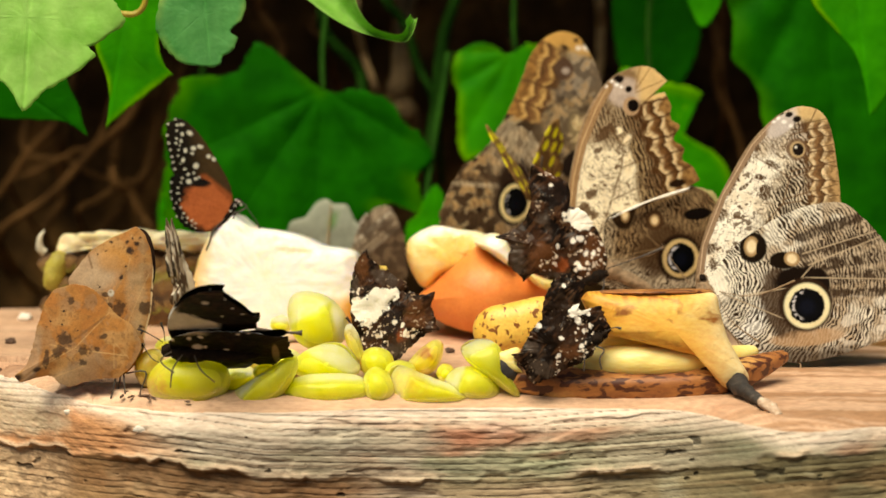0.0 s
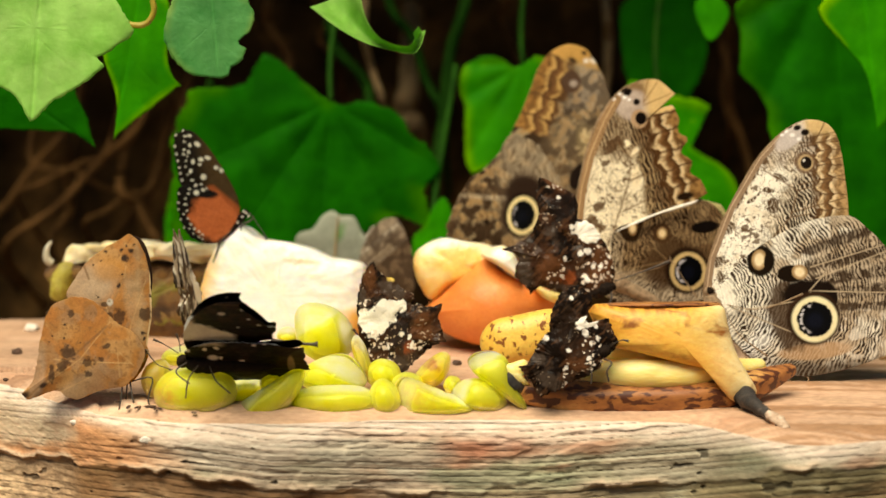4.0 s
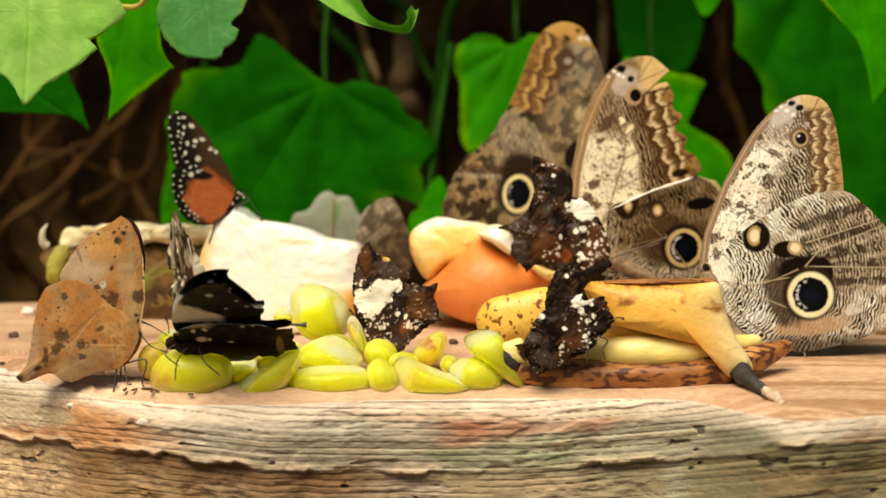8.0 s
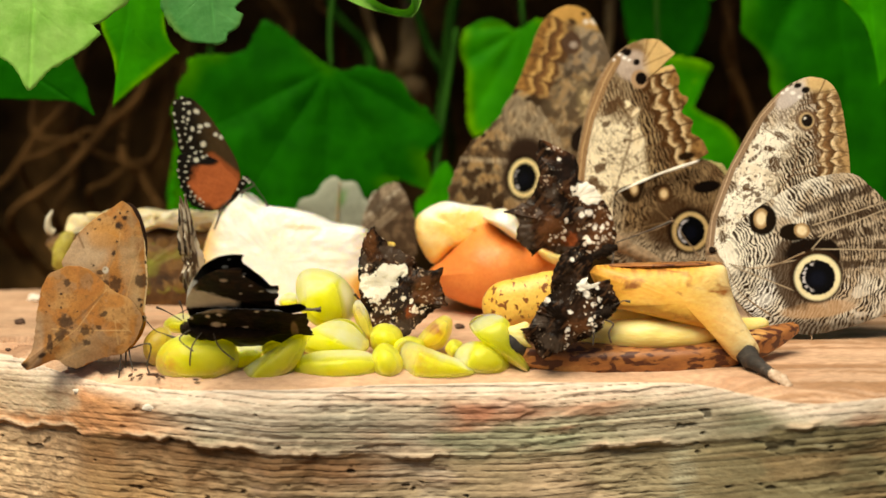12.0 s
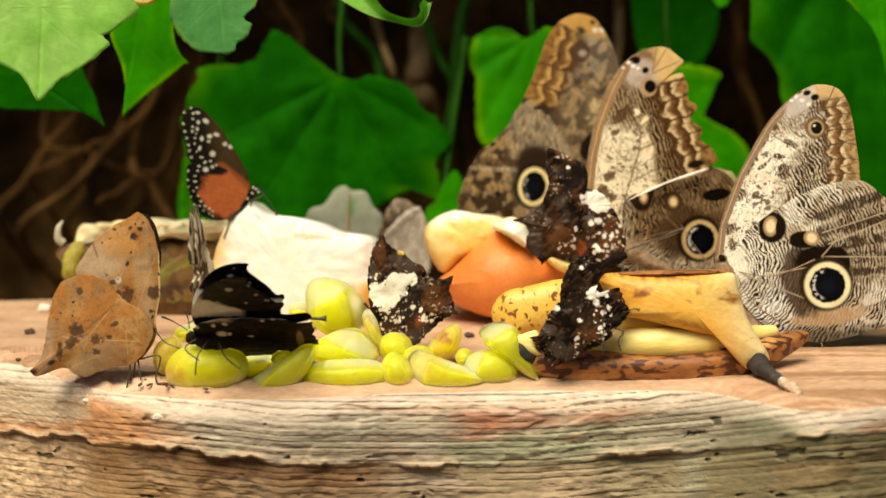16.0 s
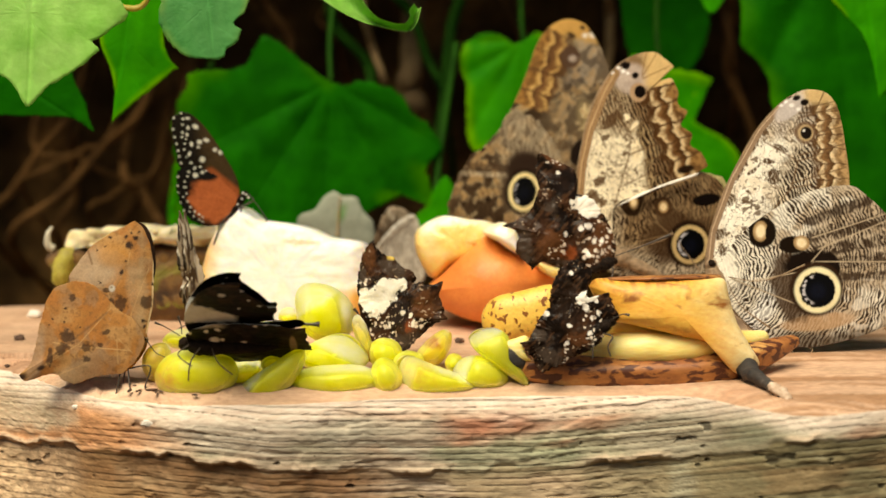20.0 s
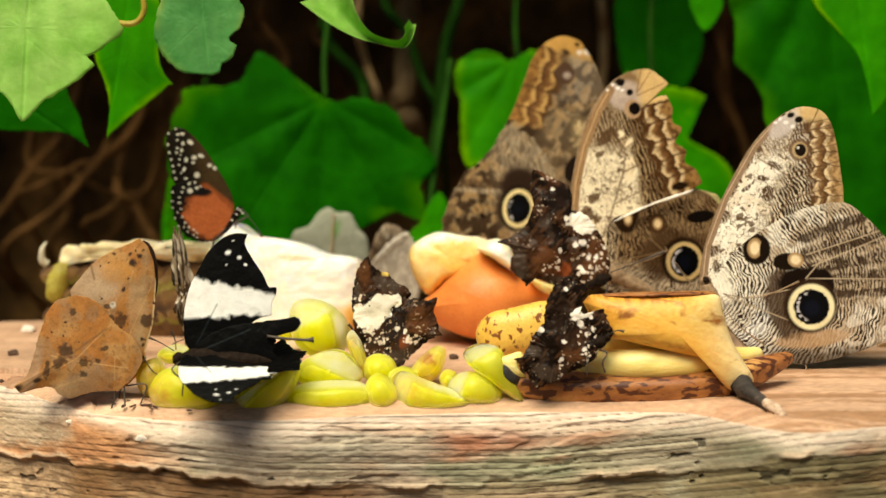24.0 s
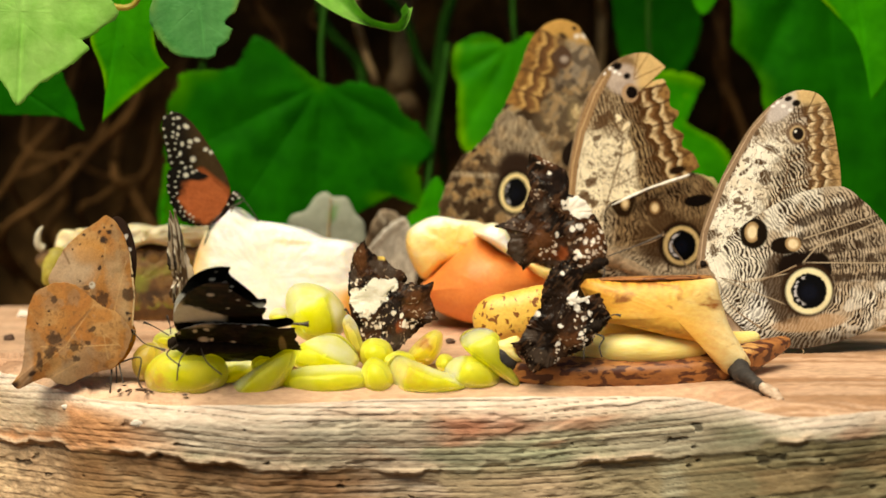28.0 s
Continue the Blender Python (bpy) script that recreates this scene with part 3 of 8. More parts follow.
curled_leaf()
plant("broad dark green leaves of a shaded climber", (0.0108, 0.4000, 0.1745), [
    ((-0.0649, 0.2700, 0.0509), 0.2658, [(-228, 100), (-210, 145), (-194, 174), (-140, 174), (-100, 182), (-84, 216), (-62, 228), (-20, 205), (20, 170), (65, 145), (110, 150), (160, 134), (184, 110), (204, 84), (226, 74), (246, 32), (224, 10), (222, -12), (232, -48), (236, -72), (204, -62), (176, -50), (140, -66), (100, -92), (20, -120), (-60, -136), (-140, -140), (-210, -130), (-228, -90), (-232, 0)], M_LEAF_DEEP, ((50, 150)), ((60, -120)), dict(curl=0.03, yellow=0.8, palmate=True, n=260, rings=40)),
    ((0.0262, 0.3000, 0.0894), 0.2731, [(-62, 20), (-58, 58), (-30, 79), (8, 82), (36, 64), (75, 84), (120, 70), (160, -10), (140, -90), (70, -140), (0, -112), (-42, -122), (-52, -50), (-50, -6)], M_LEAF_MID, ((50, 70)), ((-30, -110)), dict(curl=0.03, yellow=0.5, palmate=True, rings=28)),
    ((0.1141, 0.3000, 0.0593), 0.2743, [(-80, 150), (-20, 132), (32, 122), (64, 110, 1), (40, 96), (22, 70), (32, 34), (88, 2), (112, -32), (140, -140), (0, -160), (-80, -70), (-110, 60)], M_LEAF_MID, ((-30, 140)), ((80, -140)), dict(curl=0.03, yellow=0.4)),
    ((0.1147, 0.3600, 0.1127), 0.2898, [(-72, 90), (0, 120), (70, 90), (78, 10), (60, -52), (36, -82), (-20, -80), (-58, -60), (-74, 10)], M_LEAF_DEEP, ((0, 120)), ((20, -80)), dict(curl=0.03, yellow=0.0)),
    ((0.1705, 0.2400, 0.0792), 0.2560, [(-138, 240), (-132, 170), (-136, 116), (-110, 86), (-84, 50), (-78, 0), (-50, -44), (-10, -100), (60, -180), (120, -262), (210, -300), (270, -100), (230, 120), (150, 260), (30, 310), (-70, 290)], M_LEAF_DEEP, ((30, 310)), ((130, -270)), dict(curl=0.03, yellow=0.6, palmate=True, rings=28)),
    ((0.1748, 0.1600, 0.1162), 0.2312, [(-85, 90), (-44, 26), (-8, -16), (10, -70), (20, -132, 1), (52, -90), (100, 0), (70, 110), (-10, 140)], M_LEAF_MID, ((-10, 140)), ((20, -132)), dict(curl=0.06, yellow=0.7)),
    ((0.1270, 0.2800, 0.1300), 0.2657, [(-27, 30), (-17, -10), (0, -34), (20, -16), (33, 20), (3, 50)], M_LEAF_MID, ((3, 50)), ((0, -34)), dict(curl=0.05, yellow=0.0)),
    ((-0.0024, 0.2600, 0.0333), 0.2636, [(-30, -70), (-35, -20), (-15, 2), (-3, 30), (17, 52), (31, 30), (35, -30), (25, -80)], M_LEAF_MID, ((0, -80)), ((17, 52)), dict(curl=0.05, yellow=0.3)),
    ((-0.2195, 0.3400, 0.0217), 0.2874, [(290, -60), (280, 0), (288, 50), (310, 40), (325, -20), (320, -70)], M_LEAF_MID, ((310, -70)), ((288, 50)), dict(curl=0.05, yellow=0.3)),
])


def stems():
    rng = random.Random(4)
    for a, b, r, mat, name, lab in (
        ((0.0138, 0.3600, 0.1471), (-0.0026, 0.3600, 0.0430), 0.0030, M_STEM, "vine_stem", "smooth dark green vine stem"),
        ((-0.0566, 0.3700, 0.1358), (-0.0365, 0.3700, 0.0746), 0.0028, M_STEM, "vine_stem", "smooth dark green vine stem"),
        ((-0.0277, 0.3800, 0.1417), (0.0018, 0.3800, 0.0770), 0.0024, M_STEM, "vine_stem", "smooth dark green vine stem"),
        ((-0.0395, 0.3800, 0.1417), (-0.0291, 0.3800, 0.0829), 0.0022, M_TWIG, "dry_stem", "thin pale brown dry stem"),
        ((0.0891, 0.4200, 0.1421), (0.0853, 0.4200, 0.0687), 0.0026, M_TWIG, "dry_stem", "thin pale brown dry stem"),
        ((0.1585, 0.4400, 0.1114), (0.1759, 0.4400, 0.0264), 0.0024, M_ROOT, "hanging_root", "dark brown hanging root"),
        ((-0.2380, 0.4200, 0.0002), (-0.1618, 0.4200, 0.0749), 0.0026, M_ROOT, "hanging_root", "dark brown hanging root"),
        ((-0.2551, 0.4400, 0.0041), (-0.2058, 0.4400, 0.0707), 0.0024, M_ROOT, "hanging_root", "dark brown hanging root"),
        ((-0.2192, 0.4500, -0.0035), (-0.2046, 0.4500, 0.0670), 0.0026, M_ROOT, "hanging_root", "dark brown hanging root"),
        ((-0.1904, 0.4500, -0.0067), (-0.1441, 0.4500, 0.0765), 0.0030, M_ROOT, "hanging_root", "dark brown hanging root"),
        ((-0.1522, 0.4300, -0.0010), (-0.1765, 0.4300, 0.0400), 0.0025, M_ROOT, "hanging_root", "dark brown hanging root"),
        ((-0.0948, 0.4400, 0.1424), (-0.0829, 0.4400, 0.0926), 0.0024, M_ROOT, "hanging_root", "dark brown hanging root"),
        ((0.0365, 0.4500, 0.1487), (0.0462, 0.4500, 0.1017), 0.0032, M_ROOT, "hanging_root", "dark brown hanging root"),
        ((-0.1690, 0.4400, 0.0264), (-0.2284, 0.4400, 0.0518), 0.0016, M_ROOT, "hanging_root", "dark brown hanging root"),
        ((-0.2332, 0.4300, 0.0274), (-0.1824, 0.4300, 0.0588), 0.0014, M_ROOT, "hanging_root", "dark brown hanging root"),
        ((-0.1577, 0.4300, 0.0400), (-0.1960, 0.4300, 0.0116), 0.0014, M_ROOT, "hanging_root", "dark brown hanging root"),
        ((-0.0699, 0.4400, 0.1424), (-0.0577, 0.4400, 0.1051), 0.0016, M_ROOT, "hanging_root", "dark brown hanging root"),
        ((0.1562, 0.4500, 0.1425), (0.1640, 0.4500, 0.0670), 0.0018, M_ROOT, "hanging_root", "dark brown hanging root"),
        ((-0.0168, 0.4300, 0.0930), (-0.0122, 0.4300, 0.0681), 0.0060, M_TWIG, "dry_stem", "thin pale brown dry stem"),
    ):
        a, b = Vector(a), Vector(b)
        mid = [a.lerp(b, f) + Vector((rng.uniform(-1, 1) * 0.006, rng.uniform(-1, 1) * 0.008, 0)) for f in (0.33, 0.66)]
        top, low = (a, b) if a.z > b.z else (b, a)
        pts = [top + Vector((0, 0.10, 0.06)), top] + (mid if top is a else mid[::-1]) + [low, low + Vector((0.004, 0.10, -0.05))]
        ob = new(name, sweep(name, pts, [r * 1.1, r, r, r * 0.9, r * 0.9, r * 0.8], mat, 10, 40, rough=0.35, seed=int(a.x * 900) + 500))
        tagged(ob, lab, "root" if mat is M_ROOT else "stem")


stems()


def tendril():
    pts = [(-0.1252, 0.1000, 0.1363), (-0.1228, 0.1000, 0.1296), (-0.1186, 0.1000, 0.1266), (-0.1135, 0.1000, 0.1262), (-0.1100, 0.1000, 0.1283), (-0.1087, 0.1000, 0.1325), (-0.1098, 0.1000, 0.1384)]
    mat = surface("yellow_tendril", [(0.3, (0.30, 0.22, 0.02)), (0.7, (0.50, 0.40, 0.05))], 150, rough=0.5)
    tagged(new("tendril", sweep("tendril", pts, [0.0011] * 7, mat, 10, 50, rough=0.3)), "curled yellow-brown vine tendril", "tendril")


tendril()


# ---- fruit ----
def grape_material(name, skin, flesh, amber):
    """The pattern's red says where the cut flesh shows, its green where the fruit has browned."""
    m, t, p = nodes_of(name)
    at = t.nodes.new("ShaderNodeVertexColor")
    at.layer_name = "pattern"
    split = t.nodes.new("ShaderNodeSeparateColor")
    t.links.new(at.outputs["Color"], split.inputs[0])
    a = texture_noise(t, scaled(t), 110, 4)
    col = blend(t, "MIX", split.outputs[0], ramp(t, a, [(0.3, skin[0]), (0.7, skin[1])]), ramp(t, a, [(0.35, flesh[0]), (0.65, flesh[1])]))
    f = texture_noise(t, scaled(t), 420, 4, 0.6, 0.5)
    brown = blend(t, "MULTIPLY", 1.0, split.outputs[1], ramp(t, f, [(0.35, (0.5, 0.5, 0.5)), (0.6, (1, 1, 1))]))
    col = blend(t, "MIX", brown, col, amber)
    t.links.new(col, p.inputs["Base Color"])
    p.inputs["Roughness"].default_value = 0.36
    p.inputs["Specular IOR Level"].default_value = 0.35
    p.inputs["IOR"].default_value = 1.36
    p.inputs["Transmission Weight"].default_value = 0.32
    p.inputs["Subsurface Weight"].default_value = 1.0
    p.inputs["Subsurface Radius"].default_value = (0.020, 0.019, 0.005)
    p.inputs["Subsurface Scale"].default_value = 1.0
    bumped(t, p, blend(t, "MIX", 0.5, a, f), 0.22, 0.001)
    return m


M_GRAPE = grape_material("green_grape", ((0.74, 0.75, 0.018), (0.87, 0.87, 0.09)), ((0.88, 0.86, 0.22), (0.94, 0.93, 0.52)), (0.66, 0.32, 0.06))
M_GRAPE_OLD = grape_material("ripe_grape", ((0.78, 0.56, 0.04), (0.86, 0.68, 0.14)), ((0.86, 0.70, 0.28), (0.90, 0.80, 0.50)), (0.40, 0.14, 0.03))
M_MELON = surface("pale_melon_flesh", [(0.3, (0.96, 0.88, 0.70)), (0.45, (0.98, 0.95, 0.85)), (0.75, (0.98, 0.97, 0.92))], 45, rough=0.4, bump=0.35, soft=0.4, painted=True)
M_PAPAYA_SKIN = surface("orange_papaya_skin", [(0.3, (0.66, 0.18, 0.035)), (0.6, (0.78, 0.25, 0.06)), (0.8, (0.84, 0.36, 0.12))], 40, rough=0.5, bump=0.2, soft=0.25, painted=True)
M_PAPAYA_FLESH = surface("pale_orange_flesh", [(0.3, (0.93, 0.62, 0.20)), (0.55, (0.96, 0.76, 0.36)), (0.75, (0.97, 0.86, 0.58))], 60, rough=0.3, bump=0.4, soft=0.4, painted=True)
M_RIND = surface("brown_pineapple_rind", [(0.3, (0.03, 0.014, 0.006)), (0.5, (0.13, 0.062, 0.018)), (0.7, (0.30, 0.17, 0.05))], 90, rough=0.7, bump=0.8, spots=((0.24, 0.28, 0.03), 45, 0.58, 0.70))
M_PINE = surface("cream_pineapple_flesh", [(0.3, (0.74, 0.56, 0.24)), (0.7, (0.88, 0.80, 0.58))], 90, (1, 1, 0.25), rough=0.45, bump=0.6, soft=0.3)
M_PEEL = surface("yellow_banana_peel", [(0.3, (0.72, 0.30, 0.035)), (0.45, (0.80, 0.39, 0.055)), (0.6, (0.84, 0.46, 0.085)), (0.75, (0.87, 0.57, 0.18))], 60, (0.5, 1, 1), rough=0.5, bump=0.15, spots=((0.30, 0.10, 0.015), 190, 0.57, 0.70), painted=True)
M_PEEL_BROWN = surface("spotted_brown_peel", [(0.32, (0.22, 0.07, 0.022)), (0.5, (0.40, 0.155, 0.042)), (0.68, (0.64, 0.37, 0.12))], 80, (0.45, 1, 1), rough=0.5, bump=0.25, spots=((0.085, 0.022, 0.008), 420, 0.50, 0.57))
M_PEEL_SPOT = surface("freckled_yellow_peel", [(0.3, (0.72, 0.40, 0.05)), (0.7, (0.85, 0.56, 0.12))], 60, rough=0.45, bump=0.12, spots=((0.22, 0.07, 0.01), 420, 0.58, 0.62))
M_BANANA = surface("banana_flesh", [(0.3, (0.88, 0.60, 0.13)), (0.55, (0.94, 0.76, 0.27)), (0.75, (0.95, 0.84, 0.44))], 70, (0.3, 1, 1.4), rough=0.45, bump=0.4, soft=0.3, spots=((0.50, 0.24, 0.04), 60, 0.64, 0.78))
M_STALK = surface("black_banana_stalk", [(0.3, (0.010, 0.008, 0.008)), (0.55, (0.035, 0.028, 0.024)), (0.75, (0.14, 0.11, 0.09))], 170, rough=0.75, bump=0.7)
M_STALK_END = surface("torn_stalk_end", [(0.3, (0.30, 0.18, 0.10)), (0.7, (0.66, 0.50, 0.38))], 300, rough=0.85, bump=1.0)
M_SCALE = surface("yellowed_leaf_scale", [(0.3, (0.26, 0.20, 0.03)), (0.55, (0.42, 0.36, 0.05)), (0.75, (0.62, 0.50, 0.18))], 130, rough=0.6, bump=0.5)
M_SPIKE = surface("pale_dry_spike", [(0.3, (0.50, 0.45, 0.32)), (0.7, (0.75, 0.70, 0.55))], 90, rough=0.6)
M_SEED = surface("dark_crumb", [(0.3, (0.03, 0.015, 0.008)), (0.7, (0.10, 0.05, 0.03))], 300, rough=0.8)
M_CRUMB = surface("white_crumb", [(0.3, (0.70, 0.62, 0.52)), (0.7, (0.85, 0.80, 0.72))], 300, rough=0.8)


def grape_mesh(outline, u, depth, cuts, bruises, mat, seed):
    """A piece of grape: each cut (x, z, direction, slope) lays a flat face back from that line, and shows the flesh."""
    outline = [(0.28 * a[0] + 0.56 * b[0] + 0.28 * c[0], 0.285 * a[1] + 0.57 * b[1] + 0.285 * c[1]) for a, b, c in zip(outline[-1:] + outline[:-1], outline, outline[1:] + outline[:1])]
    me = slab("grape", outline, u, mat, -depth, depth, 0.80, 24, 120, 0.0006, None, seed, bulge=1.12)
    v = np.array([q.co for q in me.vertices])
    x, z = v[:, 0] / u, v[:, 2] / u
    inside = np.zeros(len(v))
    for cx, cz, way, slope in cuts:
        s = (x - cx) * math.cos(radians(way)) + (z - cz) * math.sin(radians(way)) + 5 * (fnoise(x / 22, z / 22, seed) - 0.5)
        front = v[:, 1] < depth * 0.2
        s = np.where(front, np.maximum(s, 0), 0)
        v[:, 1] = np.minimum(v[:, 1] + s * slope * u, np.maximum(v[:, 1], depth * 0.7))
        inside = np.maximum(inside, smooth(0.5, 9, s))
    brown = np.zeros(len(v))
    for bx, bz, r, k in bruises:
        brown = np.maximum(brown, k * smooth(1.3, 0.4, oval(x, z, bx, bz, r, r * 0.8) + 0.9 * (fnoise(x / 9, z / 9, seed + 2) - 0.5)))
    tones = np.stack([inside * 0.92, brown, inside * 0, inside * 0 + 1], -1)
    bm = bmesh.new()
    bm.from_mesh(me)
    for vert, co in zip(bm.verts, v):
        vert.co = co
    for k in range(14):
        bmesh.ops.smooth_vert(bm, verts=bm.verts, factor=0.5, use_axis_x=True, use_axis_y=True, use_axis_z=True)
    bm.to_mesh(me)
    bm.free()
    at = me.color_attributes.new("pattern", "FLOAT_COLOR", "POINT")
    at.data.foreach_set("color", np.ascontiguousarray(tones, np.float32).ravel())
    return me


def grapes():
    green, half, amber = "whole green grape resting on the wooden slab", "cut green grape piece with glassy flesh on the slab", "overripe amber grape with browned skin on the slab"
    rows = []

    def put(lab, base, outline, depth, cuts=(), bruises=(), old=False):
        rows.append((lab, *base, outline, depth, cuts, bruises, old))
    put(half, ((-0.0399, 0.0460, 0.0176), 0.2017), [(-53.8, 39), (-43.7, 48.2), (-17.1, 51), (15.1, 45.9), (38, 20.7), (48.1, -2.3), (45.4, -29.8), (19.7, -46.4), (-17.1, -47.3), (-43.7, -28), (-52.9, 6.9)], 0.011, [(*((22, 11.5)), 10, 1.6), (*((-3.3, 18.4)), 120, 0.5)])
    put(half, ((-0.0351, 0.0220, 0.0085), 0.1950), [(-62.6, 7.7), (-21.3, 24.7), (21, 33.4), (31.5, 17.8), (57.7, -23.5), (51.3, -33.6), (-53.4, -35.5), (-60.8, -18.9)], 0.010, [(*((-16.7, 0.4)), 62, 1.5)], [(*((52.2, -9.7)), 18, 0.5)])
    put(green, ((-0.0345, 0.0090, 0.0009), 0.1915), [(-68.1, 13.8), (-48.8, 23), (6.3, 26.6), (52.2, 23.9), (71.5, 12), (69.6, -15.1), (29.2, -25.2), (-53.4, -25.2), (-70.9, -14.7), (-73.6, 0.9)], 0.010, [(*((1.7, 13.8)), 92, 1.8)])
    put(half, ((-0.0572, 0.0060, 0.0038), 0.1905), [(-62, -21.2), (-25.2, -4.2), (11.5, 21.1), (48.2, 47.7), (62, 45), (60.2, 18.8), (40.9, -16.6), (17, -38.6), (-20.7, -45), (-56.5, -39.5)], 0.009, [(*((-6.9, -2.8)), 138, 1.3)], [(*((-56.5, -27.1)), 22, 0.5)])
    put(green, ((-0.0808, 0.0090, 0.0040), 0.1914), [(-75, 2.4), (-56.6, 29.9), (-21.7, 45.5), (41.7, 37.3), (63.7, 17.1), (61.9, -19.7), (41.7, -38.9), (-27.2, -42.6), (-59.4, -35.3), (-73.1, -16)], 0.013, [(*((9.5, 28.1)), 85, 1.4)], [(*((-63.9, -8.2)), 30, 0.8), (*((-54.8, 12.5)), 26, 0.35)])
    put(amber, ((-0.0967, 0.0160, 0.0069), 0.1933), [(-23.6, 7.9), (-9.8, 27.2), (14.1, 32.7), (30.1, 21.7), (18.6, -9.5), (4.9, -42.6), (-14.4, -29.7), (-22.7, -9.5)], 0.007, [], [(*((0.3, 13.4)), 30, 0.5), (*((-8.9, -18.7)), 20, 0.5)], True)
    put(green, ((-0.0951, 0.0500, 0.0095), 0.2031), [(-30.8, -10.4), (-8.8, 9.8), (18.8, 16.3), (41.7, 1.6), (32.6, -22.3), (-4.2, -22.3)], 0.008, [(*((0.4, -0.7)), 80, 1.2)])
    put(half, ((-0.0652, 0.0180, 0.0022), 0.1941), [(-35.2, 17.1), (-12.2, 23.5), (23.6, 24.4), (29.1, 3.3), (1.6, -17.4), (-26, -34.3), (-35.2, -10.5)], 0.007, [(*((-7.6, -1.3)), 100, 0.7)])
    put(green, ((-0.0565, 0.0120, 0.0081), 0.1921), [(-22.1, -3.3), (-3.7, 9.6), (18.3, 6.9), (15.6, -7.8), (-9.2, -21.6), (-19.3, -16.1)], 0.006)
    put(green, ((-0.0556, 0.0660, 0.0143), 0.2076), [(-17.8, 4.1), (-6.7, 13.3), (10.7, 12.4), (21.7, -0.4), (20.8, -18.8), (-2.2, -18.8), (-16.8, -11.5)], 0.006, [(*((2.4, -2.3)), 90, 0.8)])
    put(amber, ((-0.0270, 0.0340, 0.0116), 0.1984), [(-22.1, 23.9), (-9.3, 47.8), (7.3, 21.2), (18.3, -15.5), (22, -50.4), (11.9, -47.7), (-12.5, -1.8)], 0.006, [(*((-1, 10.2)), 60, 0.9)], [(*((12.8, -35.7)), 18, 0.8), (*((-14.8, 19.4)), 18, 0.5)], True)
    put(green, ((-0.0180, 0.0100, 0.0022), 0.1917), [(-28.3, 26), (-6.3, 31.5), (19.4, 28.7), (30.5, -11.7), (24.9, -30), (-10.9, -30.9), (-25.6, -20.8)], 0.009)
    put(half, ((-0.0004, 0.0090, 0.0032), 0.1914), [(-71.6, 26.6), (-53.3, 34.9), (-20.2, 17.4), (21.1, 1.8), (67.9, -10.1), (71.6, -19.3), (53.2, -30.3), (-11, -34.9), (-59.7, -34), (-68, -11.1)], 0.008, [(*((-34, 6.4)), 160, 1.2), (*((16.5, -5.6)), 70, 1.2)], [(*((-47.8, 7.3)), 44, 0.55), (*((-61.5, 21.1)), 24, 0.5)])
    put(amber, ((-0.0024, 0.0340, 0.0095), 0.1985), [(-46.9, -25.7), (-10.2, -2.8), (20.1, 31.2), (32.9, 16.5), (32.9, -8.3), (15.5, -37.7), (-10.2, -45)], 0.010, [(*((12.7, 20.2)), 70, 1.3)], [(*((3.6, -0.9)), 16, 0.95)], True)
    put(green, ((0.0043, 0.0240, 0.0058), 0.1957), [(-22.2, -11.5), (-2.9, 13.3), (18.2, 6.9), (24.7, -18.4), (1.7, -30.8)], 0.008)
    put(green, ((0.0119, 0.0120, 0.0034), 0.1923), [(-45.7, 2.4), (-16.3, 25.3), (17.7, 29.5), (49.8, 8.8), (60, -19.7), (50.8, -30.7), (12.2, -31.6), (-29.1, -24.2)], 0.009, [(*((-6.2, 5.6)), 158, 1.2)])
    put(half, ((0.0172, 0.0100, 0.0112), 0.1914), [(-42.4, 19.5), (-16.7, 36.9), (11.7, 35.1), (37.5, 22.2), (30.1, 5.7), (41.6, -20.9), (66.8, -50.3), (67.8, -66.8), (43.9, -54.9), (7.2, -22.8), (-34.2, 3)], 0.006, [(*((-6.6, 11.2)), 118, 1.1)])
    put(green, ((-0.0479, 0.0040, -0.0016), 0.1901), [(-8.1, 10.7), (4.8, 3.3), (4.8, -7.7), (-7.1, -5.9)], 0.004)
    put(green, ((-0.0691, 0.0340, 0.0059), 0.1986), [(-32.3, 15.2), (4.4, 29), (41.1, 19.8), (50.3, -7.7), (13.6, -21.5), (-23.2, -12.3)], 0.010)
    put(green, ((-0.0187, 0.0340, 0.0047), 0.1987), [(-38.4, 16.6), (-10.9, 35), (25.9, 25.8), (35.1, -6.3), (7.5, -24.7), (-29.2, -20.1)], 0.010)
    put(green, ((-0.0121, 0.0240, 0.0038), 0.1958), [(-24.5, 12.3), (3.1, 26), (35.2, 16.9), (39.8, -10.7), (7.6, -24.5), (-19.9, -15.3)], 0.009)
    put(half, ((-0.0446, 0.0360, 0.0072), 0.1991), [(-59.9, -6.6), (-37, 17.3), (-7.6, 13.6), (3.4, -15.7), (-18.6, -38.7), (-50.7, -34.1)], 0.010, [(*((-27.8, -2)), 80, 0.9)])
    put(green, ((-0.0635, 0.0460, 0.0065), 0.2021), [(-34.2, 5.8), (-2.1, 17.7), (30.1, 10.4), (39.3, -17.1), (7.1, -30.9), (-29.6, -21.7)], 0.010)
    for k, (lab, place, u, outline, depth, cuts, bruises, old) in enumerate(rows):
        root = thing("grape", pose(*place, FACING), lab, "grape", "grapes on the slab")
        part("flesh", grape_mesh(outline, u / 1000, depth, cuts, bruises, M_GRAPE_OLD if old else M_GRAPE, 7 * k + 3), root)


grapes()


def tone(r, g, b, n):
    return np.tile(np.array([r, g, b, 1.0]), (n, 1))


